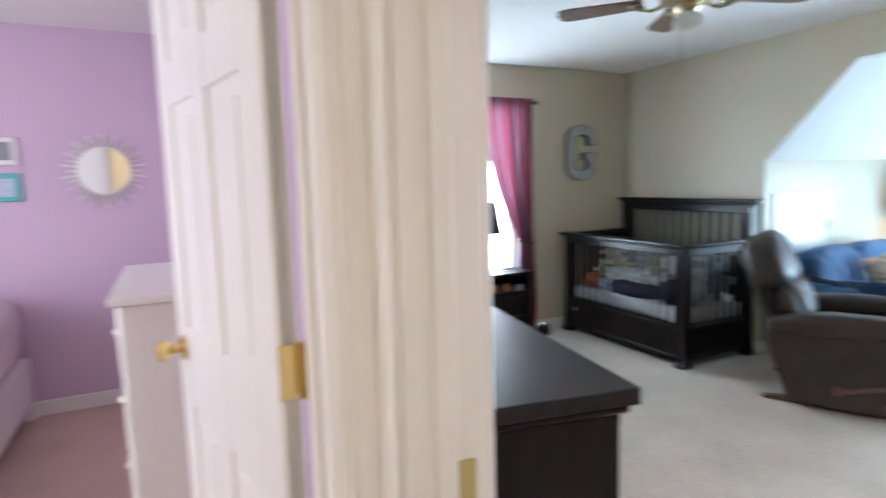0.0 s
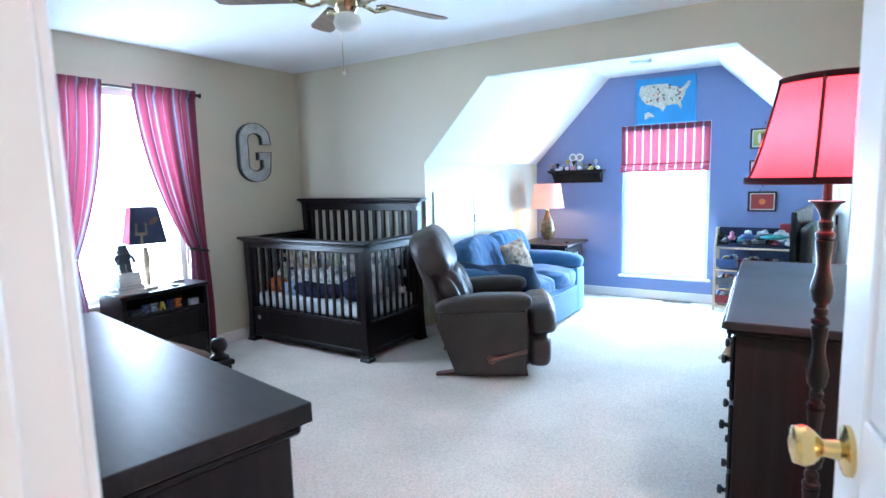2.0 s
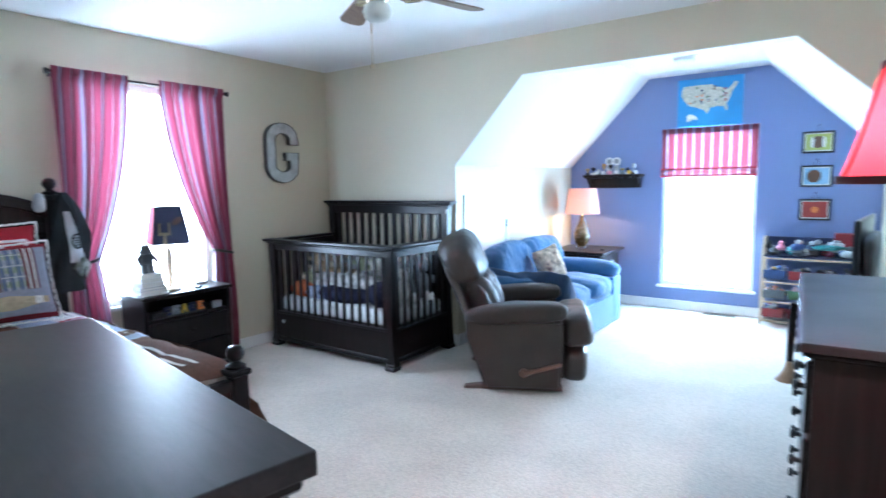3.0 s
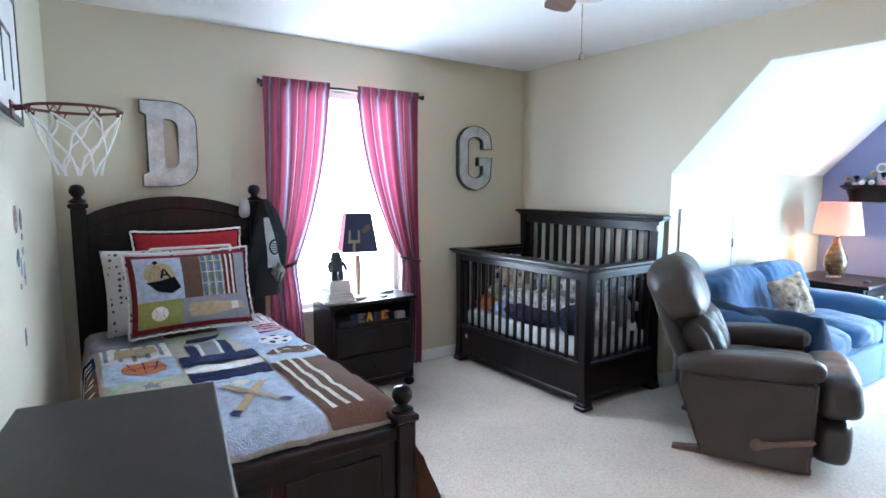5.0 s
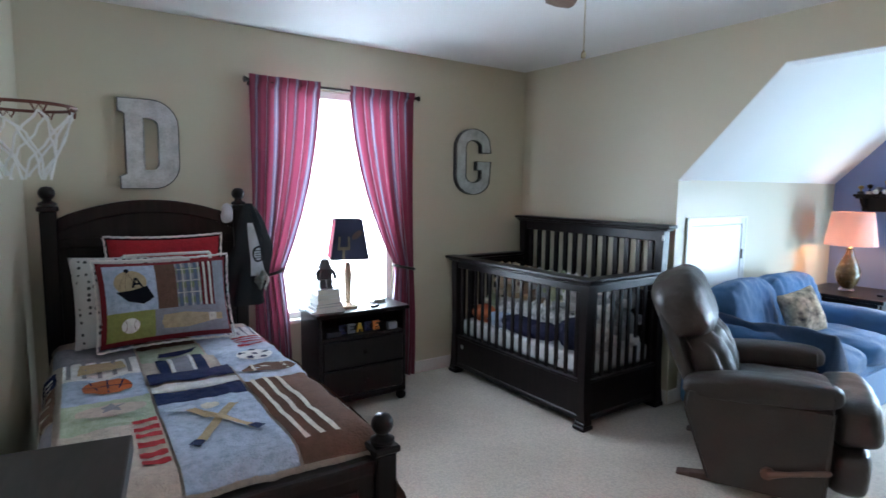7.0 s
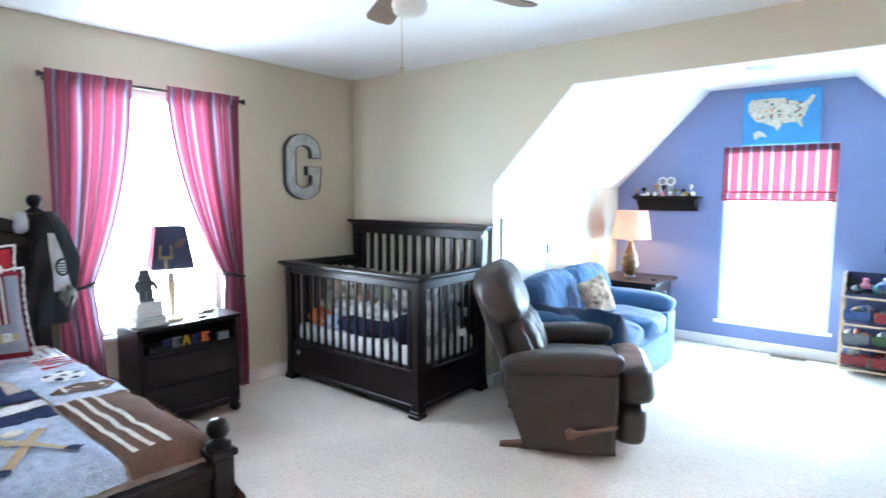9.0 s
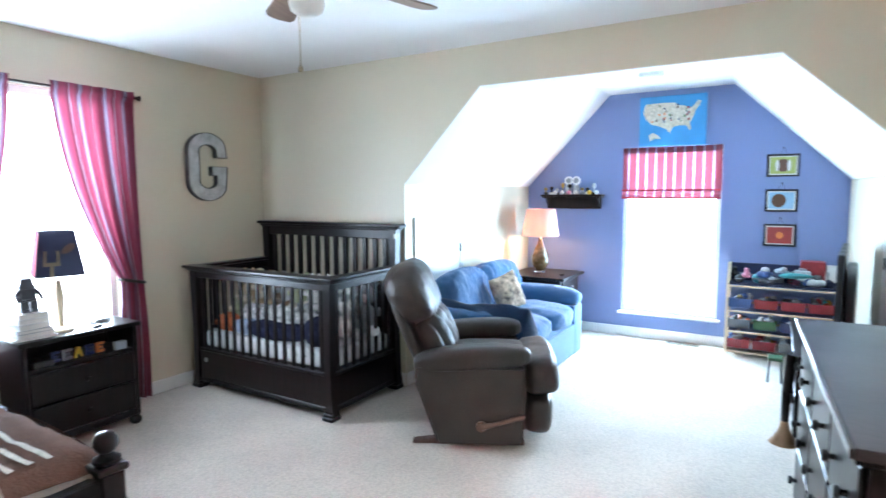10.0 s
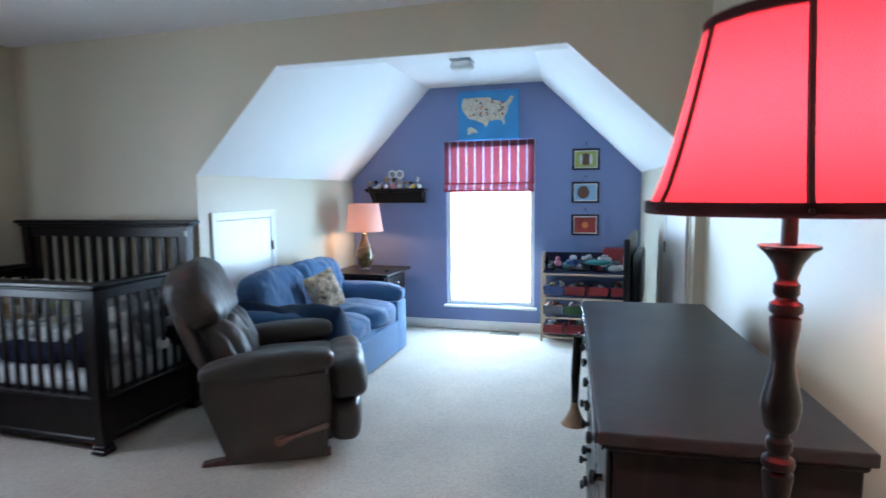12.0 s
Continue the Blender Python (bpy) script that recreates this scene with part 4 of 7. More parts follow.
part("panel", sheet(lambda u, v: onbag(0.02 + 0.085 * u * (0.35 + 0.65 * v) + 0.01 * v, -0.11 - 0.30 * v, 0.006), 14, 20), CLOTH_GREY, hang, "pale printed panel", smooth=True)
emb = part("emblem", sheet(lambda u, v: onbag(0.072 + (0.026 + 0.010 * v) * math.cos(6.2832 * u), -0.285 + (0.036 + 0.012 * v) * math.sin(6.2832 * u), 0.011), 28, 2), CLOTH_DARK, hang, "dark round emblem", smooth=True)
for k in range(4):
    part("emblem_stripe", sheet(lambda u, v: onbag(0.050 + 0.044 * u, -0.31 + 0.014 * k + 0.006 * v, 0.012), 6, 1), CLOTH_DARK, emb)
part("cord", tube([(0.0, 0.02, 0.02), (0.03, -0.075, -0.02), (0.05, -0.10, -0.10), (0.085, -0.095, -0.16), (0.125, -0.08, -0.22)], 0.006, 8), CLOTH_DARK, hang, smooth=True)
part("lining", sheet(fold(0.06, 0.12, -0.52, -0.36, -0.070, 0.012, 9, 2.2), 16, 16, 0.005), material("leaf_print_cloth", (0.16, 0.20, 0.12), 0.9, vary=0.6, scale=30, colour2=(0.5, 0.5, 0.46)), hang, "green printed lining", smooth=True)
mitt = part("soft_toy", cushion(0.07, 0.06, 0.11, 14, 0.5, 0, 0.016, 2), CLOTH_GREY, None, smooth=True)
mitt.matrix_basis = BED @ pose(0.375, -0.06, 1.30)
tagged(mitt, "small grey plush toy tucked on the headboard", "toy")

# ---- tall dresser beside the door ----
dr = thing("dresser", pose(-0.098, 0.585, 0, 0, 0, -9.6), "espresso wood dresser beside the doorway", "dresser")
part("body", bx(-0.08, -0.452, 0.05, 0.193, 0.452, 1.03, 0.004), ESPRESSO, dr)
part("top", bx(-0.085, -0.476, 1.05, 0.215, 0.476, 1.08, 0.003, 2), ESPRESSO_TOP, dr)
part("cornice", bx(-0.082, -0.465, 1.0305, 0.205, 0.465, 1.0495, 0.006), ESPRESSO, dr)
part("plinth", bx(-0.08, -0.46, 0.0, 0.20, 0.46, 0.0495, 0.004), ESPRESSO, dr)
for z0, z1 in ((0.07, 0.30), (0.31, 0.54), (0.55, 0.78), (0.79, 1.015)):
    d_ = part("drawer", bx(0.1935, -0.415, z0, 0.205, 0.415, z1, 0.005), ESPRESSO, dr)
    for y in (-0.2, 0.2):
        part("knob", join(None, lathe([(0.0, 0), (0.008, 0), (0.007, 0.012), (0.015, 0.018), (0.013, 0.028), (0, 0.031)], 14), pose(0.205, y, (z0 + z1) / 2, 0, 90)), BLACK, d_, smooth=True)

# ---- nightstand and what stands on it ----
ns = thing("nightstand", pose(1.757, 3.49, 0), "espresso wood nightstand with an open upper shelf", "nightstand")
part("top", bx(-0.335, -0.175, 0.632, 0.335, 0.165, 0.66, 0.007, 2), ESPRESSO, ns)
for s in (-1, 1):
    part("side_panel", bx(s * 0.305 - 0.012, -0.155, 0.06, s * 0.305 + 0.012, 0.155, 0.6315, 0.004), ESPRESSO, ns)
    for y in (-0.135, 0.135):
        part("bun_foot", lathe([(0.0, 0), (0.024, 0.0), (0.036, 0.014), (0.036, 0.034), (0.024, 0.048), (0.03, 0.0595), (0, 0.0595)], 16, at=(s * 0.29, y, 0)), ESPRESSO, ns, smooth=True)
part("back_panel", bx(-0.292, 0.135, 0.06, 0.292, 0.15, 0.6315, 0.003), ESPRESSO, ns)
part("shelf", bx(-0.292, -0.15, 0.475, 0.292, 0.134, 0.495, 0.004), ESPRESSO, ns)
part("base_rail", bx(-0.3, -0.165, 0.06, 0.3, -0.145, 0.10, 0.006), ESPRESSO, ns)
for z0, z1 in ((0.105, 0.28), (0.29, 0.47)):
    d_ = part("drawer", bx(-0.29, -0.163, z0, 0.29, -0.14, z1, 0.006), ESPRESSO, ns)
    part("knob", join(None, lathe([(0.0, 0), (0.008, 0), (0.007, 0.012), (0.015, 0.018), (0.013, 0.028), (0, 0.031)], 14), pose(0, -0.163, (z0 + z1) / 2, 90)), ESPRESSO, d_, smooth=True)
BRIGHT = {n: material("toy_" + n, c, 0.45, vary=0.12, scale=8, bump=0.02) for n, c in {"red": (0.33, 0.03, 0.045), "blue": (0.07, 0.15, 0.36), "green": (0.09, 0.20, 0.08), "yellow": (0.75, 0.48, 0.05), "orange": (0.70, 0.20, 0.05), "white": (0.75, 0.75, 0.75), "teal": (0.10, 0.45, 0.45), "grey": (0.25, 0.26, 0.28), "pink": (0.75, 0.25, 0.35), "black": (0.02, 0.02, 0.022), "navy": (0.02, 0.03, 0.10), "brown": (0.13, 0.06, 0.035)}.items()}
for k, (c, w) in enumerate((("navy", 0.05), ("grey", 0.055), ("yellow", 0.05), ("navy", 0.05), ("orange", 0.05))):
    x = 1.635 + k * 0.062
    ob = part("wooden_letter", prism([(-w / 2, 0), (-w / 2 + 0.014, 0), (-0.008, 0.02), (0.008, 0.02), (w / 2 - 0.014, 0), (w / 2, 0), (0.009, 0.062), (-0.009, 0.062)] if c == "yellow" else [(-w / 2, 0), (w / 2, 0), (w / 2, 0.018), (-w / 2 + 0.016, 0.018), (-w / 2 + 0.016, 0.026), (w / 2 - 0.01, 0.026), (w / 2 - 0.01, 0.04), (-w / 2 + 0.016, 0.04), (-w / 2 + 0.016, 0.048), (w / 2, 0.048), (w / 2, 0.062), (-w / 2, 0.062)], -0.009, 0.009, "y", bev=0.002), BRIGHT[c])
    ob.matrix_basis = pose(x, 3.41, 0.4955)
    tagged(ob, "small %s painted wooden letter on the nightstand shelf" % c, "letter", "letters on the nightstand shelf")
ob = part("small_box", bx(-0.035, -0.02, 0, 0.035, 0.02, 0.05, 0.004), BRIGHT["grey"])
ob.matrix_basis = pose(1.985, 3.375, 0.4955)
tagged(ob, "small grey box on the nightstand shelf", "box")
ob = part("small_box", bx(-0.05, -0.025, 0, 0.05, 0.025, 0.035, 0.004), BRIGHT["black"])
ob.matrix_basis = pose(1.555, 3.38, 0.4955)
tagged(ob, "small black box on the nightstand shelf", "box")
PAPER = material("paper_white", (0.72, 0.70, 0.66), 0.8, vary=0.06, bump=0.05)
z = 0.6605
for k, (w, d, h, c) in enumerate(((0.22, 0.16, 0.012, "white"), (0.19, 0.14, 0.022, "white"), (0.18, 0.135, 0.02, "grey"), (0.165, 0.13, 0.03, "white"), (0.16, 0.12, 0.028, "white"), (0.15, 0.12, 0.03, "white"))):
    bk = thing("book", pose(1.53 + 0.004 * (k % 3), 3.44, z, 0, 0, (k * 7) % 11 - 5), "pale book in the stack on the nightstand", "book", "book stack")
    part("page_block", bx(-w / 2 + 0.003, -d / 2 + 0.003, 0.002, w / 2 - 0.004, d / 2 - 0.003, h - 0.002, 0.001), PAPER, bk)
    cv = bx(-w / 2, -d / 2, 0.0, w / 2, d / 2, 0.002, 0)
    cv = bx(-w / 2, -d / 2, h - 0.002, w / 2, d / 2, h, 0, bm=cv)
    cv = bx(-w / 2, -d / 2, 0.002, -w / 2 + 0.003, d / 2, h - 0.002, 0, bm=cv)
    part("cover", cv, BRIGHT[c], bk)
    z += h + 0.0005
fg = None
for k in (-1, 1):
    fg = bx(k * 0.023 - 0.020, -0.026, 0.0, k * 0.023 + 0.020, 0.020, 0.060, 0.004, bm=fg)
    fg = bx(k * 0.023 - 0.020, -0.034, 0.0, k * 0.023 + 0.020, -0.020, 0.016, 0.003, bm=fg)
    fg = tube([(k * 0.036, 0, 0.122), (k * 0.055, -0.006, 0.102), (k * 0.058, -0.026, 0.080), (k * 0.056, -0.036, 0.070)], [0.012, 0.013, 0.012, 0.014], 10, bm=fg)
fg = bx(-0.044, -0.022, 0.060, 0.044, 0.018, 0.072, 0.003, bm=fg)
fg = prism([(-0.043, 0.072), (0.043, 0.072), (0.033, 0.130), (-0.033, 0.130)], -0.020, 0.018, "y", bev=0.003, bm=fg)
fg = lathe([(0.0, 0.128), (0.020, 0.130), (0.046, 0.134), (0.044, 0.142), (0.034, 0.156), (0.033, 0.172), (0.028, 0.188), (0.014, 0.196), (0.0, 0.197)], 20, bm=fg)
figure = part("toy_figure", fg, material("dark_grey_plastic", (0.05, 0.052, 0.06), 0.4, vary=0.2), None, smooth=True)
figure.matrix_basis = pose(1.53, 3.44, z)
tagged(figure, "dark grey blocky toy figurine standing on the book stack", "figurine")
lamp = thing("table_lamp", pose(1.70, 3.46, 0.6605), "small table lamp with a navy football shade on the nightstand", "lamp")
part("base", lathe([(0.0, 0), (0.065, 0), (0.065, 0.012), (0.05, 0.022), (0.018, 0.03), (0.02, 0.10), (0.026, 0.22), (0.016, 0.30), (0.0, 0.30)], 22), PALE_WOOD, lamp, smooth=True)
NAVY_SHADE = cloth_lit("navy_shade_cloth", (0.026, 0.028, 0.048), 0.25)
TURN = Matrix.Rotation(radians(-17), 4, "Z")


def onshade(q, x, v, lift=0.0):
    """A point of the four-sided shade: q the side, x from -1 to 1 across it, v up it."""
    w = 0.122 - 0.036 * v
    return TURN @ Matrix.Rotation(radians(90 * q), 4, "Z") @ Vector((x * w, -w - lift, 0.335 + 0.25 * v))


# the window's pink backlight on the shade's sides, put into their cloth colour
BACKLIT_SIDE = cloth_lit("backlit_pink_side", (0.50, 0.10, 0.15), 0.5)
for q in range(4):
    part("shade_front" if q == 0 else "shade_side", sheet(lambda u, v: onshade(q, 2 * u - 1, v), 6, 6, 0.002), NAVY_SHADE if q % 2 == 0 else BACKLIT_SIDE, lamp, "" if q % 2 == 0 else "shade side coloured pink for the window light behind it")
for v_rim in (0.0, 1.0):
    shd = part("shade_rim", tube([onshade(q, -1, v_rim) for q in range(4)], 0.003, 6, True), NAVY_SHADE, lamp)
TAN_PRINT = material("tan_print", (0.46, 0.34, 0.18), 0.8)
for x0, x1, v0, v1 in ((-0.42, -0.28, 0.0, 0.24), (-0.70, 0.0, 0.24, 0.32), (-0.70, -0.58, 0.32, 0.58), (-0.12, 0.0, 0.32, 0.58)):
    part("goal_post", sheet(lambda u, v: onshade(0, x0 + (x1 - x0) * u, v0 + (v1 - v0) * v, 0.004), 2, 2, 0.001), TAN_PRINT, shd, "tan printed goal post")
part("ball_print", sheet(lambda u, v: onshade(0, 0.46 + v * (0.34 * math.cos(6.283 * u) + 0.06 * math.sin(6.283 * u)), 0.62 + v * (0.10 * math.sin(6.283 * u) + 0.06 * math.cos(6.283 * u)), 0.004), 20, 3), BRIGHT["brown"], shd, "brown printed football")
part("pull_chain", tube([(0.05, -0.03, 0.34), (0.05, -0.03, 0.26)], 0.003, 6), BRASS, lamp)
bk = thing("book", pose(1.955, 3.53, 0.6605, 0, 0, 8), "small white notebook lying on the nightstand", "book")
part("page_block", bx(-0.05, -0.035, 0, 0.05, 0.035, 0.018, 0.003), PAPER, bk)
part("cover", bx(-0.052, -0.037, 0.018, 0.052, 0.037, 0.021, 0.001), BRIGHT["white"], bk)
ob = part("key_fob", bx(-0.03, -0.015, 0, 0.03, 0.015, 0.012, 0.005, 2), BLACK, None, smooth=True)
ob.matrix_basis = pose(1.86, 3.385, 0.6605, 0, 0, 20)
tagged(ob, "small black fob lying on the nightstand", "fob")

# ---- curtains ----
RED, SLATE, PALE_STRIPE, DEEP = (0.225, 0.040, 0.074), (0.14, 0.13, 0.20), (0.34, 0.31, 0.37), (0.135, 0.026, 0.048)
CURTAIN = stripes("red_stripe_cotton", [(0.0, RED), (0.30, SLATE), (0.36, PALE_STRIPE), (0.40, SLATE), (0.46, DEEP), (0.62, RED), (0.88, PALE_STRIPE), (0.91, DEEP)], glow=0.20)
rod = thing("curtain_rod", pose(1.736, 3.64, 2.102), "thin dark metal curtain rod with trumpet finials", "curtain rod")
part("pole", join(None, lathe([(0.008, -0.588), (0.008, 0.588)], 12), pose(0, 0, 0, 0, 90)), DARK_METAL, rod, smooth=True)
for s in (-1, 1):
    part("finial", join(None, lathe([(0.008, 0.0), (0.012, 0.004), (0.009, 0.01), (0.016, 0.03), (0.02, 0.038), (0.0, 0.04)], 14), pose(s * 0.588, 0, 0, 0, 90 * s)), DARK_METAL, rod, smooth=True)
    part("bracket", bx(s * 0.575 - 0.006, -0.006, -0.02, s * 0.575 + 0.006, 0.10, 0.006, 0.002), DARK_METAL, rod)


def curtain(outer, inner_top, tie_in, tie_z, seed):
    """A drape from the rod: its outer edge hangs straight, its inner edge is drawn back to a tie."""
    ob = thing("curtain", Matrix.Identity(4), "red, slate and white striped curtain tied back at the window", "curtain", "window curtains")

    def f(u, v):
        zz = 2.135 - 2.09 * v
        tv = (2.135 - tie_z) / 2.09
        if v < tv:
            k = (v / tv)
            inner = inner_top + (tie_in - inner_top) * (0.25 * k + 0.75 * k ** 2.2)
        else:
            k = (v - tv) / (1 - tv)
            inner = tie_in + (inner_top - tie_in) * 0.16 * math.sin(k * 1.9)
        gather = abs(inner - outer) / abs(inner_top - outer)
        x = outer + (inner - outer) * u
        amp = 0.012 + 0.022 * (1 - gather)
        yy = 3.645 - amp * math.sin(u * 32 + seed + 0.6 * math.sin(v * 5)) - 0.012 * math.sin(u * 13 + seed * 2 + v * 3)
        if v < 0.03:
            yy = 3.624 + (yy - 3.645) * 0.35
        if v > tv:
            yy -= 0.03 * math.sin((v - tv) / (1 - tv) * 2.6)
        return Vector((x, yy, zz))
    b = sheet(f, 110, 60, 0.0)
    lay = b.loops.layers.uv.verify()
    for fc in b.faces:
        for l in fc.loops:
            l[lay].uv.x *= 3.6
    part("drape", b, CURTAIN, ob, smooth=True)
    x0, x1 = sorted((outer, tie_in))
    n = 30
    tie = [((x0 + x1) / 2 + (x1 - x0) * 0.56 * math.cos(6.283 * i / n), 3.645 + 0.055 * math.sin(6.283 * i / n), tie_z + 0.02 * math.cos(6.283 * i / n) * (1 if outer < inner_top else -1)) for i in range(n)]
    part("tieback", tube(tie, 0.011, 8, True), DARK_METAL, ob, "dark braided tieback", smooth=True)
    return ob


curtain(1.135, 1.595, 1.325, 0.90, 0.4)
curtain(2.315, 1.805, 2.165, 0.87, 1.7)

# ---- metal letters ----
ZINC_DARK = material("weathered_zinc_edge", (0.10, 0.10, 0.105), 0.5, 0.7, vary=0.3, scale=20)
def metal_letter(name, m, outline, hole, label):
    ob = thing(name, m, label, "wall letter", "metal wall letters")

    def outlines(pts, grow):
        n = len(pts)
        out = []
        for i in range(n):
            a, b_, c = Vector(pts[i - 1]), Vector(pts[i]), Vector(pts[(i + 1) % n])
            t1, t2 = (b_ - a).normalized(), (c - b_).normalized()
            nn = Vector((t1.y + t2.y, -t1.x - t2.x))
            nn = nn.normalized() * grow / max(0.35, math.sqrt((1 + t1.dot(t2)) / 2)) if nn.length > 0.01 else Vector((0, 0))
            out.append((b_.x + nn.x, b_.y + nn.y))
        return out
    for nm, pts, y0, y1, mat in (("face", outline, -0.012, -0.008, ZINC),):
        b = bmesh.new()
        o = [b.verts.new((x, -0.012, z_)) for x, z_ in pts]
        es = [b.edges.new((o[i], o[(i + 1) % len(o)])) for i in range(len(o))]
        if hole:
            h = [b.verts.new((x, -0.012, z_)) for x, z_ in hole]
            es += [b.edges.new((h[i], h[(i + 1) % len(h)])) for i in range(len(h))]
        bmesh.ops.triangle_fill(b, use_beauty=True, use_dissolve=False, edges=es)
        bmesh.ops.recalc_face_normals(b, faces=b.faces[:])
        r = bmesh.ops.extrude_face_region(b, geom=b.faces[:])
        for v in r["geom"]:
            if isinstance(v, bmesh.types.BMVert):
                v.co.y += 0.006
        bmesh.ops.recalc_face_normals(b, faces=b.faces[:])
        part(nm, b, mat, ob)
    for pts in ([outline, hole] if hole else [outline]):
        b = bmesh.new()
        n = len(pts)
        inner = outlines(pts, -0.004)
        rows = [[b.verts.new((p[0], yy, p[1])) for p in ring] for ring, yy in ((pts, 0.0295), (pts, -0.018), (inner, -0.018), (inner, 0.0295))]
        for r0, r1 in zip(rows, rows[1:] + rows[:1]):
            for i in range(n):
                b.faces.new((r0[i], r0[(i + 1) % n], r1[(i + 1) % n], r1[i]))
        bmesh.ops.recalc_face_normals(b, faces=b.faces[:])
        part("rim", b, ZINC_DARK if pts is outline else ZINC, ob, "dark rolled metal rim")
    return ob


def arc(cx, cz, rx, rz, a0, a1, n=10):
    return [(cx + rx * math.cos(radians(a0 + (a1 - a0) * i / n)), cz + rz * math.sin(radians(a0 + (a1 - a0) * i / n))) for i in range(n + 1)]


D_OUT = [(-0.15, 0.0), (0.0, 0.0)] + arc(0.01, 0.14, 0.14, 0.14, -90, 0) + arc(0.01, 0.35, 0.14, 0.14, 0, 90) + [(-0.15, 0.49), (-0.15, 0.42), (-0.12, 0.405), (-0.12, 0.085), (-0.15, 0.07)]
D_HOLE = [(-0.03, 0.10), (0.0, 0.10)] + arc(0.0, 0.15, 0.05, 0.05, -90, 0, 5) + arc(0.0, 0.34, 0.05, 0.05, 0, 90, 5) + [(-0.03, 0.39)]
metal_letter("wall_letter", pose(0.59, 3.71, 1.434) @ Matrix.Diagonal((1.03, 1, 1.03, 1)), D_OUT, D_HOLE, "galvanised metal letter D hung on the wall")
G_OUT = arc(0.0, 0.365, 0.175, 0.145, 25, 180, 12) + arc(0.0, 0.145, 0.175, 0.145, 180, 335, 12) + [(0.175, 0.26), (0.03, 0.26), (0.03, 0.19), (0.075, 0.19)] + arc(0.0, 0.145, 0.078, 0.05, -20, -180, 8) + arc(0.0, 0.365, 0.078, 0.055, 180, 20, 8) + [(0.077, 0.325), (0.175, 0.325)]
metal_letter("wall_letter", pose(2.925, 3.71, 1.404) @ Matrix.Diagonal((1.0, 1, 1.03, 1)), G_OUT, None, "galvanised metal letter G hung on the wall")

# ---- crib ----
crib = thing("crib", pose(2.672, 2.257, 0), "espresso wood crib with slatted sides and a high headboard", "crib")
CX, CY = 0.795, 1.385          # depth from front to headboard, length
SLAT = 0.028


def crib_post(x, y, top, out):
    """A post whose outer edge bows in and flares to the foot; out: the side, in y, that faces out."""
    zs_ = [0.05 + (top - 0.05) * i / 16 for i in range(17)]
    edge_ = [(y + out * (0.036 - 0.014 * math.sin(math.pi * min(1.0, (z_ - 0.05) / (top - 0.05)) ** 0.8) + 0.012 * max(0.0, 1 - z_ / 0.16) ** 2), z_) for z_ in zs_]
    b = prism(edge_ + [(y - out * 0.030, top), (y - out * 0.030, 0.05)], x - 0.03, x + 0.03, "x")
    b = bx(x - 0.046, y - 0.046, 0.0, x + 0.046, y + 0.046, 0.028, 0.006, bm=b)
    b = bx(x - 0.038, y - 0.040, 0.028, x + 0.038, y + 0.040, 0.05, 0.004, bm=b)
    part("post", b, ESPRESSO, crib)


for y, out in ((0.035, -1), (CY - 0.035, 1)):
    crib_post(0.035, y, 0.895, out)
    crib_post(CX - 0.05, y, 1.19, out)
# front and two ends: top rail, lower panel, slats
def side(p0, p1, top, low, n, inward):
    d = Vector((p1[0] - p0[0], p1[1] - p0[1], 0))
    L = d.length
    m = Matrix.Translation((p0[0], p0[1], 0)) @ Matrix.Rotation(math.atan2(d.y, d.x), 4, "Z")
    b = bx(0.03, -0.02, top - 0.075, L - 0.03, 0.02, top - 0.012, 0.005)
    b = bx(0.0, -0.03, top - 0.03, L, 0.03, top - 0.012, 0.004, bm=b)
    part("rail", join(None, b, m), ESPRESSO, crib)
    part("lower_panel", join(None, bx(0.03, -0.014, 0.055, L - 0.03, 0.014, low, 0.004), m), ESPRESSO, crib)
    part("lower_rail", join(None, bx(0.03, -0.022, low, L - 0.03, 0.022, low + 0.02, 0.005), m), ESPRESSO, crib)
    part("base_moulding", join(None, bx(0.03, -0.024, 0.05, L - 0.03, 0.024, 0.085, 0.006), m), ESPRESSO, crib)
    for k in range(n):
        x = 0.03 + (L - 0.06) * (k + 0.5) / n
        part("slat", join(None, bx(x - SLAT / 2, -0.008, low + 0.02, x + SLAT / 2, 0.008, top - 0.075, 0.003), m), ESPRESSO, crib)


side((0.035, 0.035), (0.035, CY - 0.035), 0.915, 0.288, 15, 1)
side((0.035, 0.035), (CX - 0.05, 0.035), 0.915, 0.288, 8, 1)
side((0.035, CY - 0.035), (CX - 0.05, CY - 0.035), 0.915, 0.288, 8, -1)
part("top_cap", bx(-0.030, -0.042, 0.908, 0.078, CY + 0.042, 0.930, 0.007, 2), ESPRESSO, crib)
part("cap_moulding", bx(-0.014, -0.022, 0.894, 0.070, CY + 0.022, 0.9075, 0.005), ESPRESSO, crib)
for y in (0.035, CY - 0.035):
    part("end_cap", bx(0.079, y - 0.045, 0.908, CX - 0.096, y + 0.045, 0.929, 0.007, 2), ESPRESSO, crib)
hx = CX - 0.05
part("head_cap", bx(hx - 0.05, -0.045, 1.208, hx + 0.05, CY + 0.045, 1.232, 0.008, 2), ESPRESSO, crib)
part("head_crown", bx(hx - 0.038, -0.025, 1.19, hx + 0.038, CY + 0.025, 1.2075, 0.006), ESPRESSO, crib)
part("head_rail", bx(hx - 0.018, 0.066, 1.12, hx + 0.018, CY - 0.066, 1.189, 0.005), ESPRESSO, crib)
part("head_lower_rail", bx(hx - 0.018, 0.066, 0.72, hx + 0.018, CY - 0.066, 0.78, 0.005), ESPRESSO, crib)
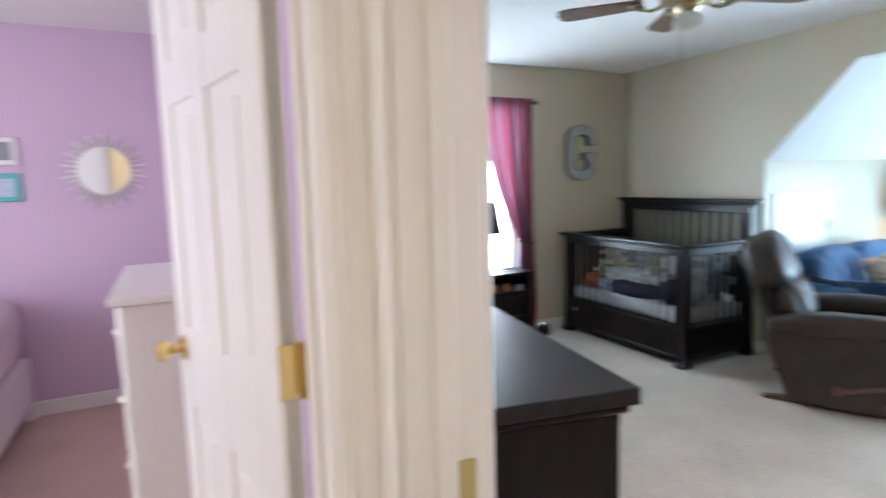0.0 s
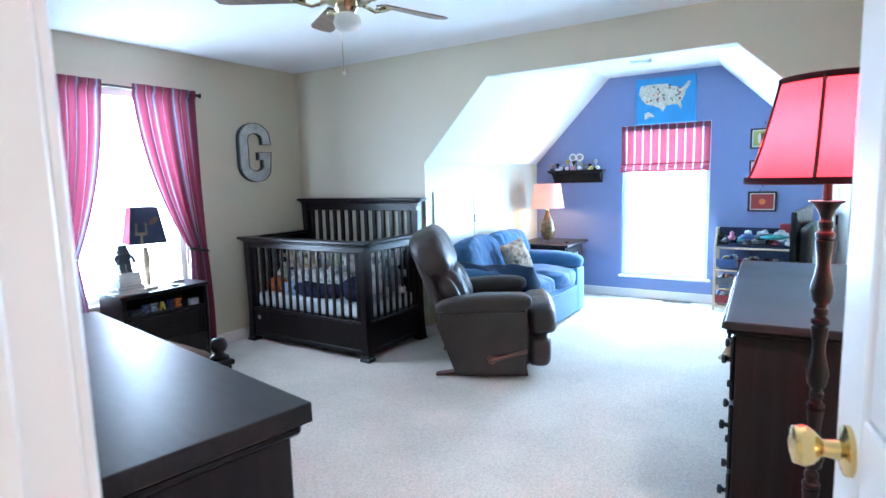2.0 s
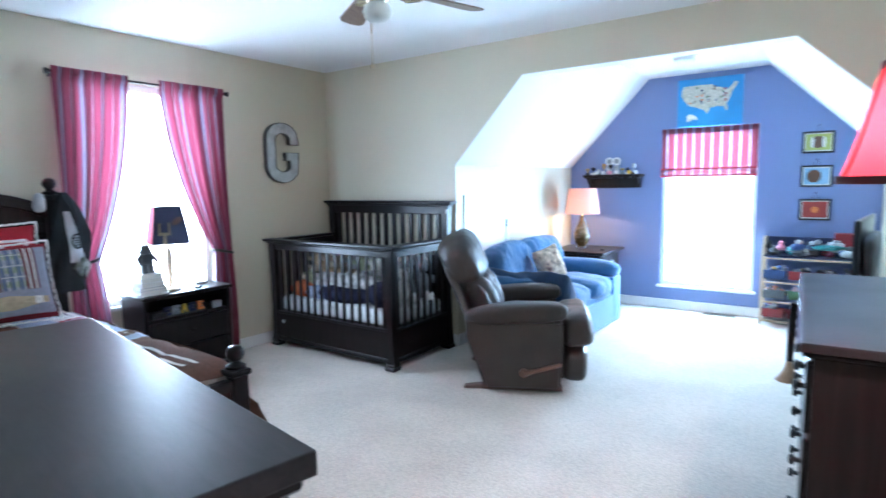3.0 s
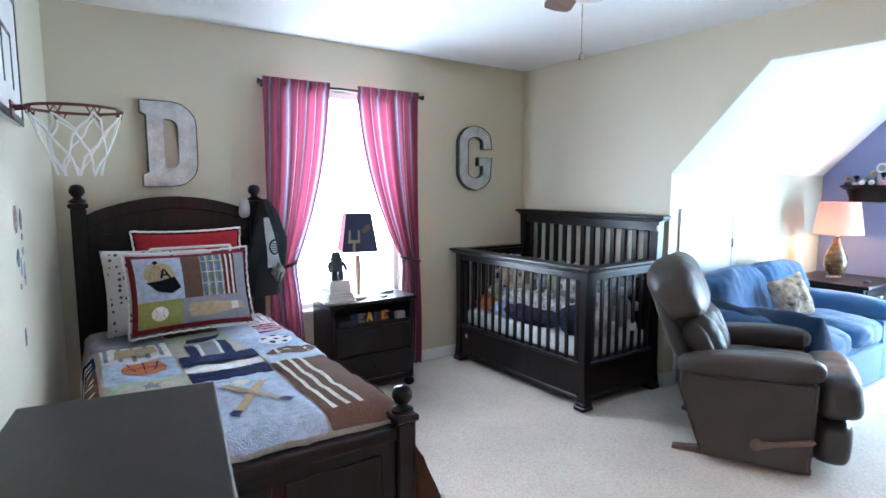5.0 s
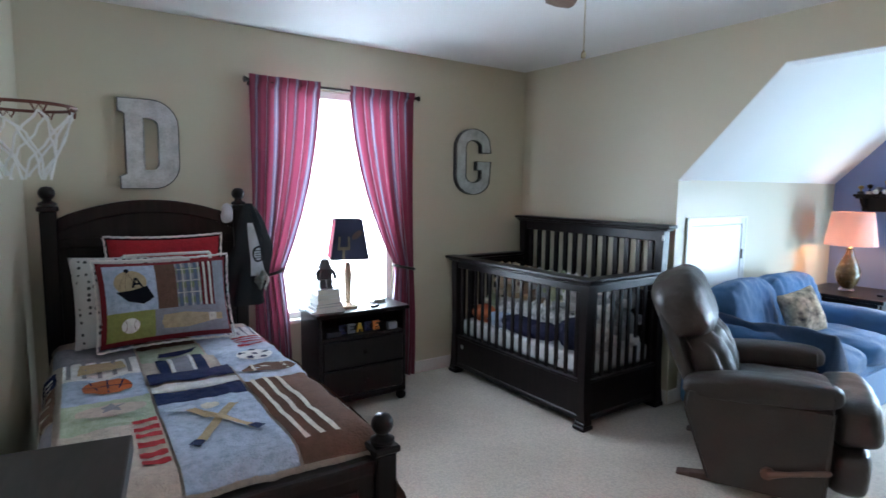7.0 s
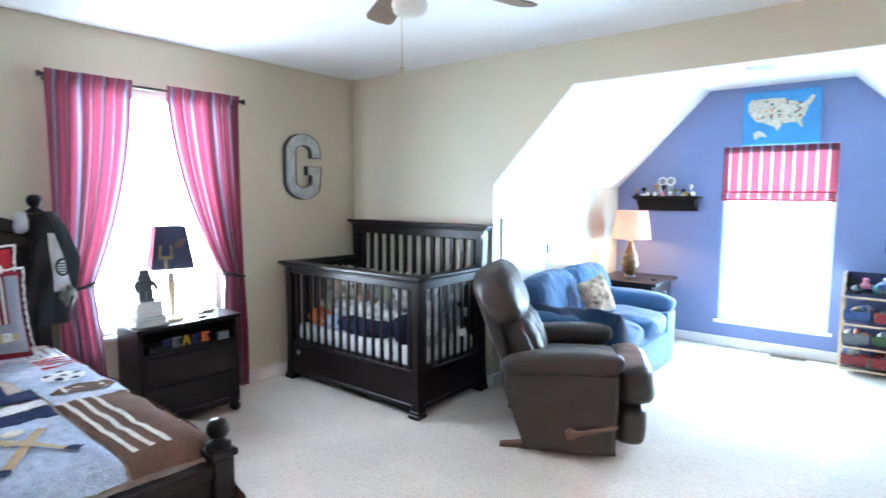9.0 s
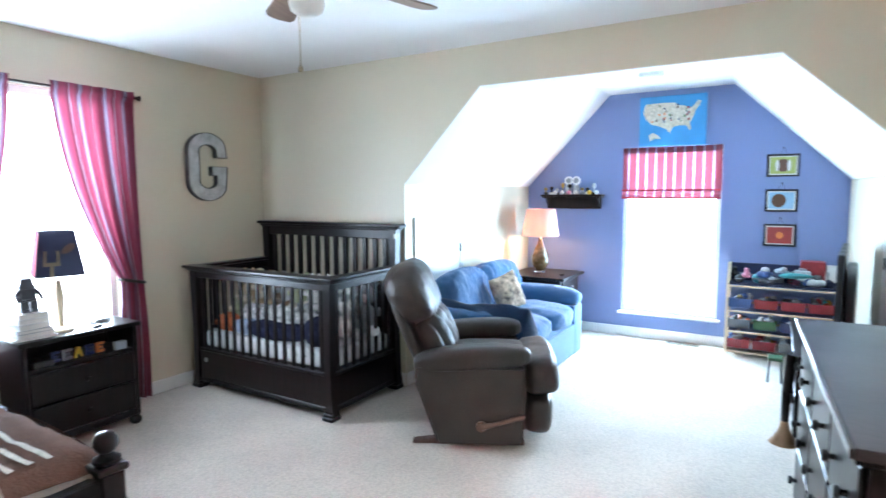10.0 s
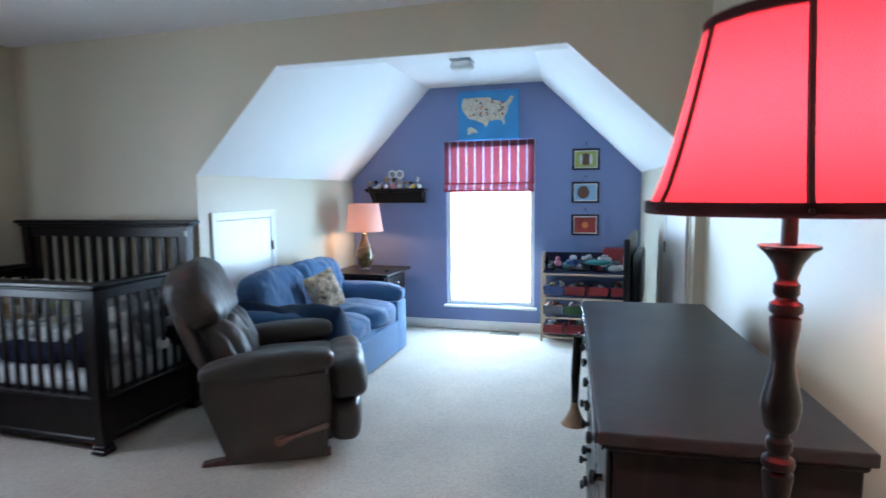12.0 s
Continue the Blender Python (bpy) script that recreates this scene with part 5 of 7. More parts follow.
part("back_panel", bx(hx - 0.012, 0.066, 0.06, hx + 0.012, CY - 0.066, 0.719, 0.003), ESPRESSO, crib)
for k in range(13):
    y = 0.066 + (CY - 0.132) * (k + 0.5) / 13
    part("head_slat", bx(hx - 0.01, y - 0.021, 0.78, hx + 0.01, y + 0.021, 1.12, 0.004), ESPRESSO, crib)
part("maker_badge", join(None, lathe([(0.0, 0), (0.018, 0), (0.018, 0.002), (0.0, 0.002)], 18), pose(0.021, CY - 0.13, 0.22, 0, -90)), ZINC, crib, "small oval metal badge")
part("label_tag", bx(hx - 0.047, -0.006, 1.13, hx - 0.034, 0.004, 1.165, 0.001), PAPER, crib, "white warning label")
PRINT = polka("printed_crib_sheet", 22, 0.66)
cm = part("crib_mattress", bx(0.07, 0.07, 0.31, CX - 0.09, CY - 0.07, 0.43, 0.03, 3), PRINT, None, smooth=True)
cm.matrix_basis = pose(2.672, 2.257, 0)
tagged(cm, "crib mattress with a white printed sheet", "mattress")
part("slat_base", bx(0.06, 0.06, 0.285, CX - 0.08, CY - 0.06, 0.309, 0.003), ESPRESSO, crib)
bump_m = qcloth("navy_crib_blanket", (0.030, 0.033, 0.065), 0.3)
BUMP_PRINT = material("black_white_print", (0.03, 0.03, 0.04), 0.9, vary=0.5, scale=24, fine=60, bump=0.2, colour2=(0.95, 0.93, 0.90))
for x, y, w, d, h, mt, lb, seed_ in ((0.17, 0.66, 0.17, 0.62, 0.13, bump_m, "crumpled navy blanket in the crib", 1), (0.19, 0.27, 0.22, 0.22, 0.20, bump_m, "bundled navy blanket in the crib", 5),
                                     (0.17, 0.96, 0.16, 0.24, 0.11, Q["sky"], "crumpled blue blanket in the crib", 9), (0.34, 0.80, 0.28, 0.80, 0.24, BUMP_PRINT, "black and white printed blanket bundled in the crib", 3),
                                     (0.36, 0.30, 0.30, 0.34, 0.20, BUMP_PRINT, "black and white printed blanket bundled in the crib", 6)):
    ob = part("blanket", cushion(w, d, h, 18, 0.5, 0, 0.020, seed_), mt, None, smooth=True)
    ob.matrix_basis = pose(2.672 + x, 2.257 + y, 0.426 + h * 0.47, 0, 0, seed_ * 1.5)
    tagged(ob, lb, "blanket")
TOY_ORANGE = material("faded_orange_plush", (0.52, 0.14, 0.05), 0.9, vary=0.25, scale=14, fine=150, bump=0.4)
ob = part("cushion", cushion(0.18, 0.24, 0.15, 12, 0.6, 0, 0.01, 7), TOY_ORANGE, None, smooth=True)
ob.matrix_basis = pose(2.83, 3.40, 0.50)
tagged(ob, "orange stuffed cushion in the crib", "cushion")


def plush(m, s, mat, belly, label):
    """A seated soft toy: body, head, ears, arms and legs in one plain shape each."""
    ob = thing("plush_toy", m, label, "plush toy", "soft toys in the crib")
    def ball(x, y, z_, a, b_, c):
        return join(None, cushion(2 * a, 2 * b_, 2 * c, 7, 0.5, 0, 0.004 * s, x * 40), Matrix.Translation((x, y, z_)))
    part("body", ball(0, 0, 0.085 * s, 0.065 * s, 0.06 * s, 0.085 * s), mat, ob, smooth=True)
    part("head", ball(0, -0.008 * s, 0.205 * s, 0.062 * s, 0.058 * s, 0.055 * s), mat, ob, smooth=True)
    part("muzzle", ball(0, -0.062 * s, 0.195 * s, 0.028 * s, 0.024 * s, 0.022 * s), belly, ob, smooth=True)
    for k in (-1, 1):
        part("ear", ball(k * 0.05 * s, 0, 0.258 * s, 0.022 * s, 0.012 * s, 0.024 * s), mat, ob, smooth=True)
        part("arm", ball(k * 0.078 * s, -0.03 * s, 0.12 * s, 0.024 * s, 0.04 * s, 0.024 * s), mat, ob, smooth=True)
        part("leg", ball(k * 0.05 * s, -0.085 * s, 0.03 * s, 0.028 * s, 0.05 * s, 0.028 * s), belly, ob, smooth=True)
    return ob


FUR = {n: material("plush_" + n, c, 0.95, vary=0.2, scale=18, fine=220, bump=0.8, sheen=0.3) for n, c in {"grey": (0.34, 0.34, 0.36), "cream": (0.66, 0.58, 0.44), "tan": (0.52, 0.38, 0.22), "white": (0.78, 0.76, 0.74), "brown": (0.20, 0.12, 0.07), "olive": (0.34, 0.37, 0.22)}.items()}
random.seed(11)
SEATS = [(0.58, 0.20 + 0.155 * i, 0.43, 1.40) for i in range(7)] + [(0.37, 0.34 + 0.135 * i, 0.625, 0.92) for i in range(7)] + [(0.45, 0.20, 0.43, 1.2), (0.31, 0.20, 0.43, 1.1), (0.24, 1.15, 0.43, 0.85)]
COATS = (("grey", "white"), ("cream", "tan"), ("grey", "brown"), ("white", "grey"), ("tan", "cream"), ("brown", "tan"), ("olive", "cream"))
for k, (x, y, z_, size) in enumerate(SEATS):
    coat, belly = COATS[(k * 3) % 7]
    plush(pose(2.672 + x, 2.257 + y, z_, random.uniform(-8, 2), random.uniform(-10, 10), -75 + random.uniform(-30, 30)), size, FUR[coat], FUR[belly], "%s plush animal sitting in the crib" % coat)

# ---- recliner ----
RUNNER = wood("dark_runner_wood", (0.085, 0.045, 0.035), (0.13, 0.07, 0.055), 0.5)
rec = thing("recliner", pose(3.178, 1.42, 0, 0, 0, 207.3), "dark brown leather recliner with a side lever", "recliner")
# local: x to the sitter's right, y ahead
def rpart(name, b, label="", mat=LEATHER, smooth=True):
    return part(name, b, mat, rec, label, smooth)


sidepoly = [(-0.28, 0.034), (0.205, 0.034), (0.215, 0.30), (0.22, 0.49), (-0.40, 0.50), (-0.41, 0.40)]
for s in (-1, 1):
    b = prism(sidepoly, s * 0.415, s * 0.27, "x")
    bmesh.ops.bevel(b, geom=b.edges[:], offset=0.018, segments=3, affect="EDGES")
    rpart("side_panel", b)
    arm = cushion(0.175, 0.665, 0.135, 22, 0.30, 0.0, 0.003, s * 3)
    for v in arm.verts:
        v.co.z -= 0.035 * max(0, -v.co.y / 0.4) ** 2
        v.co.z += 0.012 * math.sin(v.co.y * 5)
    arm.transform(Matrix.Translation((s * 0.345, -0.085, 0.527)))
    rpart("armrest", arm)
    part("arm_seam", tube([(s * 0.345 + 0.082 * math.cos(a), 0.205, 0.527 + 0.063 * math.sin(a)) for a in [i * math.pi / 12 for i in range(24)]], 0.003, 6, True), LEATHER, rec, smooth=True)
rpart("seat", join(None, cushion(0.53, 0.66, 0.20, 18, 0.32, 0.12, 0.006, 4), Matrix.Translation((0, 0.03, 0.405))))
# footrest pads, folded down at the front
rpart("footrest", join(None, cushion(0.64, 0.22, 0.25, 28, 0.26, 0.0, 0.005, 9), pose(0.01, 0.318, 0.395, 8)))
rpart("lower_footrest", join(None, cushion(0.64, 0.18, 0.245, 28, 0.26, 0.0, 0.005, 12), pose(0.01, 0.305, 0.163, -3)))
rpart("front_panel", bx(-0.265, 0.14, 0.06, 0.265, 0.235, 0.46, 0.02, 3))
# back: shell, lumbar cushions and a large head roll
back = Matrix.Translation((0, -0.265, 0.395)) @ Matrix.Rotation(radians(24), 4, "X")
shell = cushion(0.64, 0.10, 0.66, 16, 0.34, 0.0, 0.003, 1)
rpart("back_shell", join(None, shell, back @ Matrix.Translation((0, -0.075, 0.27))))
lum = cushion(0.62, 0.24, 0.40, 46, 0.42, 0.0, 0.0, 0)
for v in lum.verts:
    v.co.y += 0.019 * (abs(math.cos(v.co.x * 34 + 2.0 * noise.noise(v.co * 5))) - 0.6) * (1 if v.co.y > 0 else 0) + 0.006 * noise.noise(v.co * 20)
rpart("lumbar_cushion", join(None, lum, back @ Matrix.Translation((0, 0.03, 0.20))))
headc = cushion(0.64, 0.275, 0.35, 44, 0.33, 0.0, 0.005, 5)
for v in headc.verts:
    v.co.z += 0.035 * (1 - (v.co.x / 0.29) ** 2) * (1 if v.co.z > 0 else 0.0)
    v.co.y += 0.006 * math.cos(v.co.x * 70) * max(0.0, -v.co.z / 0.175) ** 2 * (1 if v.co.y > 0 else 0)
    if abs(v.co.x) > 0.22:
        v.co.x += 0.004 * math.copysign(noise.noise(Vector((v.co.y * 30, v.co.z * 34, 3))), v.co.x)
rpart("headrest", join(None, headc, back @ Matrix.Translation((0, 0.01, 0.475))))
for s in (-1, 1):
    part("back_seam", tube([back @ Vector((s * 0.278, -0.03 + 0.02 * math.sin(k * 0.5), 0.05 + k * 0.06)) for k in range(9)], 0.006, 6), LEATHER, rec, smooth=True)
lever = tube([(0.416, -0.03, 0.150), (0.432, -0.03, 0.150)], 0.030, 18)
lever = tube([(0.434, -0.03, 0.150), (0.440, 0.05, 0.172), (0.442, 0.13, 0.196), (0.441, 0.20, 0.214), (0.439, 0.215, 0.217)], [0.020, 0.011, 0.013, 0.014, 0.006], 10, bm=lever)
part("lever", lever, material("brown_lever_plastic", (0.16, 0.085, 0.06), 0.4, vary=0.15), rec, "reddish brown reclining lever", smooth=True)
for s in (-1, 1):
    part("base_runner", prism([(-0.43, 0.0), (0.22, 0.0), (0.22, 0.03), (-0.30, 0.034), (-0.43, 0.016)], s * 0.30 - 0.028, s * 0.30 + 0.028, "x", bev=0.004), RUNNER, rec, "reddish brown wooden runner")
part("base_bar", bx(-0.269, -0.25, 0.006, 0.269, -0.18, 0.032, 0.006), RUNNER, rec)

# ---- blue loveseat ----
sofa = thing("loveseat", pose(4.33, 1.80, 0), "blue denim loveseat with loose back cushions", "sofa")
SX = 0.75                   # half length; faces -y
part("base", bx(-SX + 0.02, -0.40, 0.03, SX - 0.02, 0.42, 0.34, 0.02, 2), DENIM, sofa, smooth=True)
for s in (-1, 1):
    part("arm_panel", bx(s * (SX - 0.11) - 0.11, -0.42, 0.02, s * (SX - 0.11) + 0.11, 0.40, 0.46, 0.02, 2), DENIM, sofa, smooth=True)
    part("arm_cushion", join(None, cushion(0.25, 0.84, 0.20, 30, 0.34, 0, 0.008, s * 7), Matrix.Translation((s * (SX - 0.11), -0.02, 0.515))), DENIM, sofa, smooth=True)
    part("seat_cushion", join(None, cushion(0.545, 0.70, 0.19, 32, 0.26, 0.14, 0.010, 3 + s), Matrix.Translation((s * 0.268, -0.10, 0.40))), DENIM, sofa, smooth=True)
    bc = cushion(0.70, 0.26, 0.50, 34, 0.28, 0, 0.012, 12 + s)
    for v in bc.verts:
        v.co.y -= 0.010 * noise.noise(Vector((v.co.x * 22, v.co.z * 6, s * 4))) * (1 if v.co.y < 0 else 0)
    part("back_cushion", join(None, bc, pose(s * 0.31, 0.23, 0.60, -14, 0, s * -3)), DENIM, sofa, smooth=True)
part("back_frame", bx(-SX + 0.03, 0.30, 0.03, SX - 0.03, 0.43, 0.66, 0.03, 2), DENIM, sofa, smooth=True)
part("skirt", bx(-SX + 0.22, -0.423, 0.03, SX - 0.22, -0.401, 0.30, 0.008), DENIM, sofa)
PAISLEY = material("paisley_cloth", (0.05, 0.045, 0.06), 0.9, vary=0.6, scale=20, fine=50, bump=0.2, colour2=(0.68, 0.52, 0.37))
pillow("throw_pillow", pose(4.33, 1.79, 0.63, 0, 0, -18) @ pose(0, 0, 0, -18, -13), 0.305, 0.315, 0.15, PAISLEY, "cream and navy paisley throw pillow on the loveseat", None, 4)
def throwf(u, v):
    """A fleece laid over the arm: across it by u, along it and down its front by v."""
    k = u - 0.5
    x = -0.64 + 0.40 * k
    z_ = 0.640 - 1.9 * k * k
    y = 0.30 - 0.76 * min(1.0, v / 0.68)
    if v > 0.68:
        f = (v - 0.68) / 0.32
        y -= 0.05 * math.sin(f * 1.6)
        z_ -= 0.34 * f ** 1.3
    return Vector((x + 0.02 * math.sin(v * 9), y, z_ + 0.016 * math.sin(u * 17 + v * 9) + 0.018 * noise.noise(Vector((u * 5, v * 7, 2)))))


ob = part("throw_blanket", sheet(throwf, 30, 34, 0.012), material("navy_fleece", (0.028, 0.07, 0.16), 0.95, vary=0.3, scale=10, fine=200, bump=0.5, sheen=0.3), None, smooth=True)
ob.matrix_basis = pose(4.33, 1.80, 0.012)
tagged(ob, "navy fleece throw draped over the loveseat arm", "blanket")

# ---- end table and its lamp ----
et = thing("end_table", pose(5.46, 1.88, 0), "espresso wood end table with a drawer", "end table")
part("top", bx(-0.32, -0.30, 0.62, 0.34, 0.32, 0.65, 0.008, 2), ESPRESSO, et)
part("body", bx(-0.27, -0.25, 0.30, 0.29, 0.29, 0.6195, 0.004), ESPRESSO, et)
d_ = part("drawer", bx(-0.23, -0.262, 0.46, 0.25, -0.2505, 0.60, 0.004), ESPRESSO, et)
part("knob", join(None, lathe([(0.0, 0), (0.008, 0), (0.007, 0.012), (0.015, 0.018), (0.013, 0.028), (0, 0.031)], 14), pose(0.01, -0.262, 0.53, 90)), ZINC, d_, "pale metal knob", smooth=True)
for x in (-0.245, 0.265):
    for y in (-0.225, 0.265):
        part("leg", bx(x - 0.025, y - 0.025, 0, x + 0.025, y + 0.025, 0.2995, 0.005), ESPRESSO, et)
SHADE_CREAM = cloth_lit("cream_shade_cloth", (0.60, 0.37, 0.33), 0.17)
tl = thing("table_lamp", pose(5.47, 1.94, 0.6505), "brown ceramic table lamp with a pinkish cream shade, lit", "lamp")
part("foot", lathe([(0.0, 0), (0.06, 0), (0.06, 0.012), (0.045, 0.02), (0.0, 0.02)], 24), glass("clear_lamp_foot"), tl, smooth=True)
part("base", lathe([(0.0, 0.0205), (0.04, 0.0205), (0.07, 0.06), (0.088, 0.12), (0.085, 0.17), (0.06, 0.24), (0.032, 0.30), (0.024, 0.34), (0.03, 0.35), (0.0, 0.35)], 28), material("brown_crackle_glaze", (0.13, 0.075, 0.03), 0.22, vary=0.5, scale=30, bump=0.05, coat=0.4), tl, smooth=True)
part("harp", tube([(0, 0, 0.35), (0, 0, 0.63)], 0.006, 8), BRASS, tl)
part("shade", sheet(lambda u, v: Vector(((0.185 - 0.04 * v) * math.cos(2 * math.pi * u), (0.185 - 0.04 * v) * math.sin(2 * math.pi * u), 0.375 + 0.27 * v)), 40, 6, 0.0), SHADE_CREAM, tl, smooth=True)
ob = part("remote_control", bx(-0.06, -0.02, 0, 0.06, 0.02, 0.016, 0.005), BLACK)
ob.matrix_basis = pose(5.40, 1.68, 0.6505, 0, 0, 12)
tagged(ob, "black remote control lying on the end table", "remote")

# ---- wall shelf with trophies ----
ws = thing("wall_shelf", pose(FAR, 1.735, 1.292), "espresso wood wall shelf with small brackets", "shelf")
part("board", bx(-0.14, -0.325, 0.125, 0.0, 0.325, 0.148, 0.006), ESPRESSO, ws)
part("ledge", bx(-0.125, -0.31, 0.11, 0.0, 0.31, 0.1245, 0.004), ESPRESSO, ws)
part("back_board", bx(-0.02, -0.29, 0.0, 0.0, 0.29, 0.1095, 0.004), ESPRESSO, ws)
for y in (-0.27, 0.27):
    part("bracket", prism([(0.0, 0.0), (0.0, 0.1095), (-0.11, 0.1095), (-0.09, 0.08), (-0.045, 0.04)], y - 0.012, y + 0.012, "y"), ESPRESSO, ws)
random.seed(4)
GOLD = material("gold_trophy_plastic", (0.45, 0.30, 0.10), 0.35, 0.6, vary=0.2)
for k in range(9):
    y = 2.03 - k * 0.066
    hgt = random.uniform(0.05, 0.12)
    tr = thing("trophy", pose(FAR - random.uniform(0.05, 0.09), y, 1.4385), "small %s trophy on the wall shelf" % ("gold", "dark", "silver")[k % 3], "trophy", "trophies on the shelf")
    part("plinth", bx(-0.02, -0.02, 0, 0.02, 0.02, 0.025, 0.003), (BLACK, PAPER, ESPRESSO)[k % 3], tr)
    part("cup", lathe([(0.0, 0.0255), (0.012, 0.0255), (0.005, 0.035), (0.006, hgt * 0.6), (0.018, hgt * 0.75), (0.022, hgt), (0.0, hgt + 0.012)], 12), (GOLD, DARK_METAL, ZINC)[k % 3], tr, smooth=True)
for k, c in enumerate(("white", "white", "pink", "white", "grey", "yellow", "white")):
    ob = part("ball", join(None, cushion(0.045, 0.045, 0.045, 6, 0.5), Matrix.Translation((0, 0, 0.0225))), BRIGHT[c], None, smooth=True)
    ob.matrix_basis = pose(FAR - 0.12, 1.90 - k * 0.072, 1.4385)
    tagged(ob, "small %s souvenir ball on the wall shelf" % c, "ball", "balls on the shelf")
for y in (1.70, 1.78):
    ob = thing("medal_frame", pose(FAR - 0.05, y, 1.4385), "white framed round award on the wall shelf", "award")
    part("stand", bx(-0.012, -0.03, 0, 0.012, 0.03, 0.10, 0.003), ZINC, ob)
    part("disc", join(None, lathe([(0.0, 0), (0.045, 0), (0.045, 0.012), (0.0, 0.012)], 20), pose(0.006, 0, 0.145, 0, -90)), BRIGHT["white"], ob)
    part("centre", join(None, lathe([(0.0, 0), (0.028, 0), (0.028, 0.003), (0.0, 0.003)], 20), pose(-0.006, 0, 0.145, 0, -90)), BRIGHT["grey"], ob)

# ---- roman blind ----
RED2 = (0.20, 0.045, 0.062)
BLIND = stripes("red_stripe_blind", [(0.0, RED2), (0.54, SLATE), (0.60, PALE_STRIPE), (0.70, SLATE), (0.76, RED2)], glow=0.18)
bl = thing("roman_blind", pose(FAR - 0.012, 0.784, 1.395), "red, slate and white striped roman blind, half raised", "blind")
def blindf(u, v):
    z_ = 0.50 * v
    x = -0.012 - 0.006 * math.sin(u * 7)
    if v < 0.16:
        x -= 0.028 * math.sin(v / 0.16 * math.pi) + 0.01
    return Vector((x, 0.448 - 0.896 * u, z_))
b = sheet(blindf, 60, 30, 0.004)
lay = b.loops.layers.uv.verify()
for fc in b.faces:
    for l in fc.loops:
        l[lay].uv.x *= 10.5
part("cloth", b, BLIND, bl, smooth=True)
part("head_rail", bx(-0.004, -0.44, 0.440, 0.012, 0.44, 0.470, 0.003), WHITE, bl)
for z_ in (0.012, 0.085):
    part("fold_rod", tube([(-0.048, -0.45, z_), (-0.048, 0.45, z_)], 0.006, 8), Q["red"], bl)

# ---- map picture ----
MAPBLUE = material("map_sea_blue", (0.06, 0.30, 0.62), 0.55, vary=0.12, scale=5, bump=0.03)
mp_ = thing("map_picture", pose(FAR, 0.786, 2.141), "blue canvas map of the United States on the wall", "picture")
part("canvas", bx(-0.028, -0.30, -0.235, -0.0, 0.30, 0.235, 0.004), MAPBLUE, mp_)
US = [(-0.26, 0.13), (-0.24, 0.165), (-0.10, 0.17), (0.02, 0.165), (0.05, 0.14), (0.11, 0.13), (0.15, 0.10), (0.19, 0.13), (0.225, 0.175), (0.25, 0.165), (0.235, 0.125), (0.20, 0.08), (0.195, 0.05), (0.175, 0.0), (0.155, -0.03), (0.17, -0.09), (0.155, -0.10), (0.13, -0.055), (0.07, -0.05), (0.01, -0.06), (-0.02, -0.12), (-0.05, -0.08), (-0.085, -0.065), (-0.13, -0.045), (-0.19, -0.03), (-0.235, 0.02), (-0.265, 0.075)]
LAND = material("map_land_cream", (0.62, 0.56, 0.40), 0.6, vary=0.3, scale=40, bump=0.03, colour2=(0.76, 0.70, 0.58))
part("land", prism([(-y, z_) for y, z_ in US], -0.031, -0.0285, "x"), LAND, mp_)
part("inset_land", prism([(0.21, -0.13), (0.17, -0.11), (0.13, -0.13), (0.10, -0.17), (0.15, -0.165), (0.20, -0.19)], -0.031, -0.0285, "x"), LAND, mp_)
random.seed(9)
for k in range(26):
    y, z_ = random.uniform(-0.16, 0.22), random.uniform(-0.02, 0.14)
    c = ("green", "red", "brown", "orange", "grey", "navy")[k % 6]
    part("map_symbol", bx(-0.033, y, z_, -0.0312, y + random.uniform(0.012, 0.025), z_ + random.uniform(0.01, 0.024), 0), BRIGHT[c], mp_)

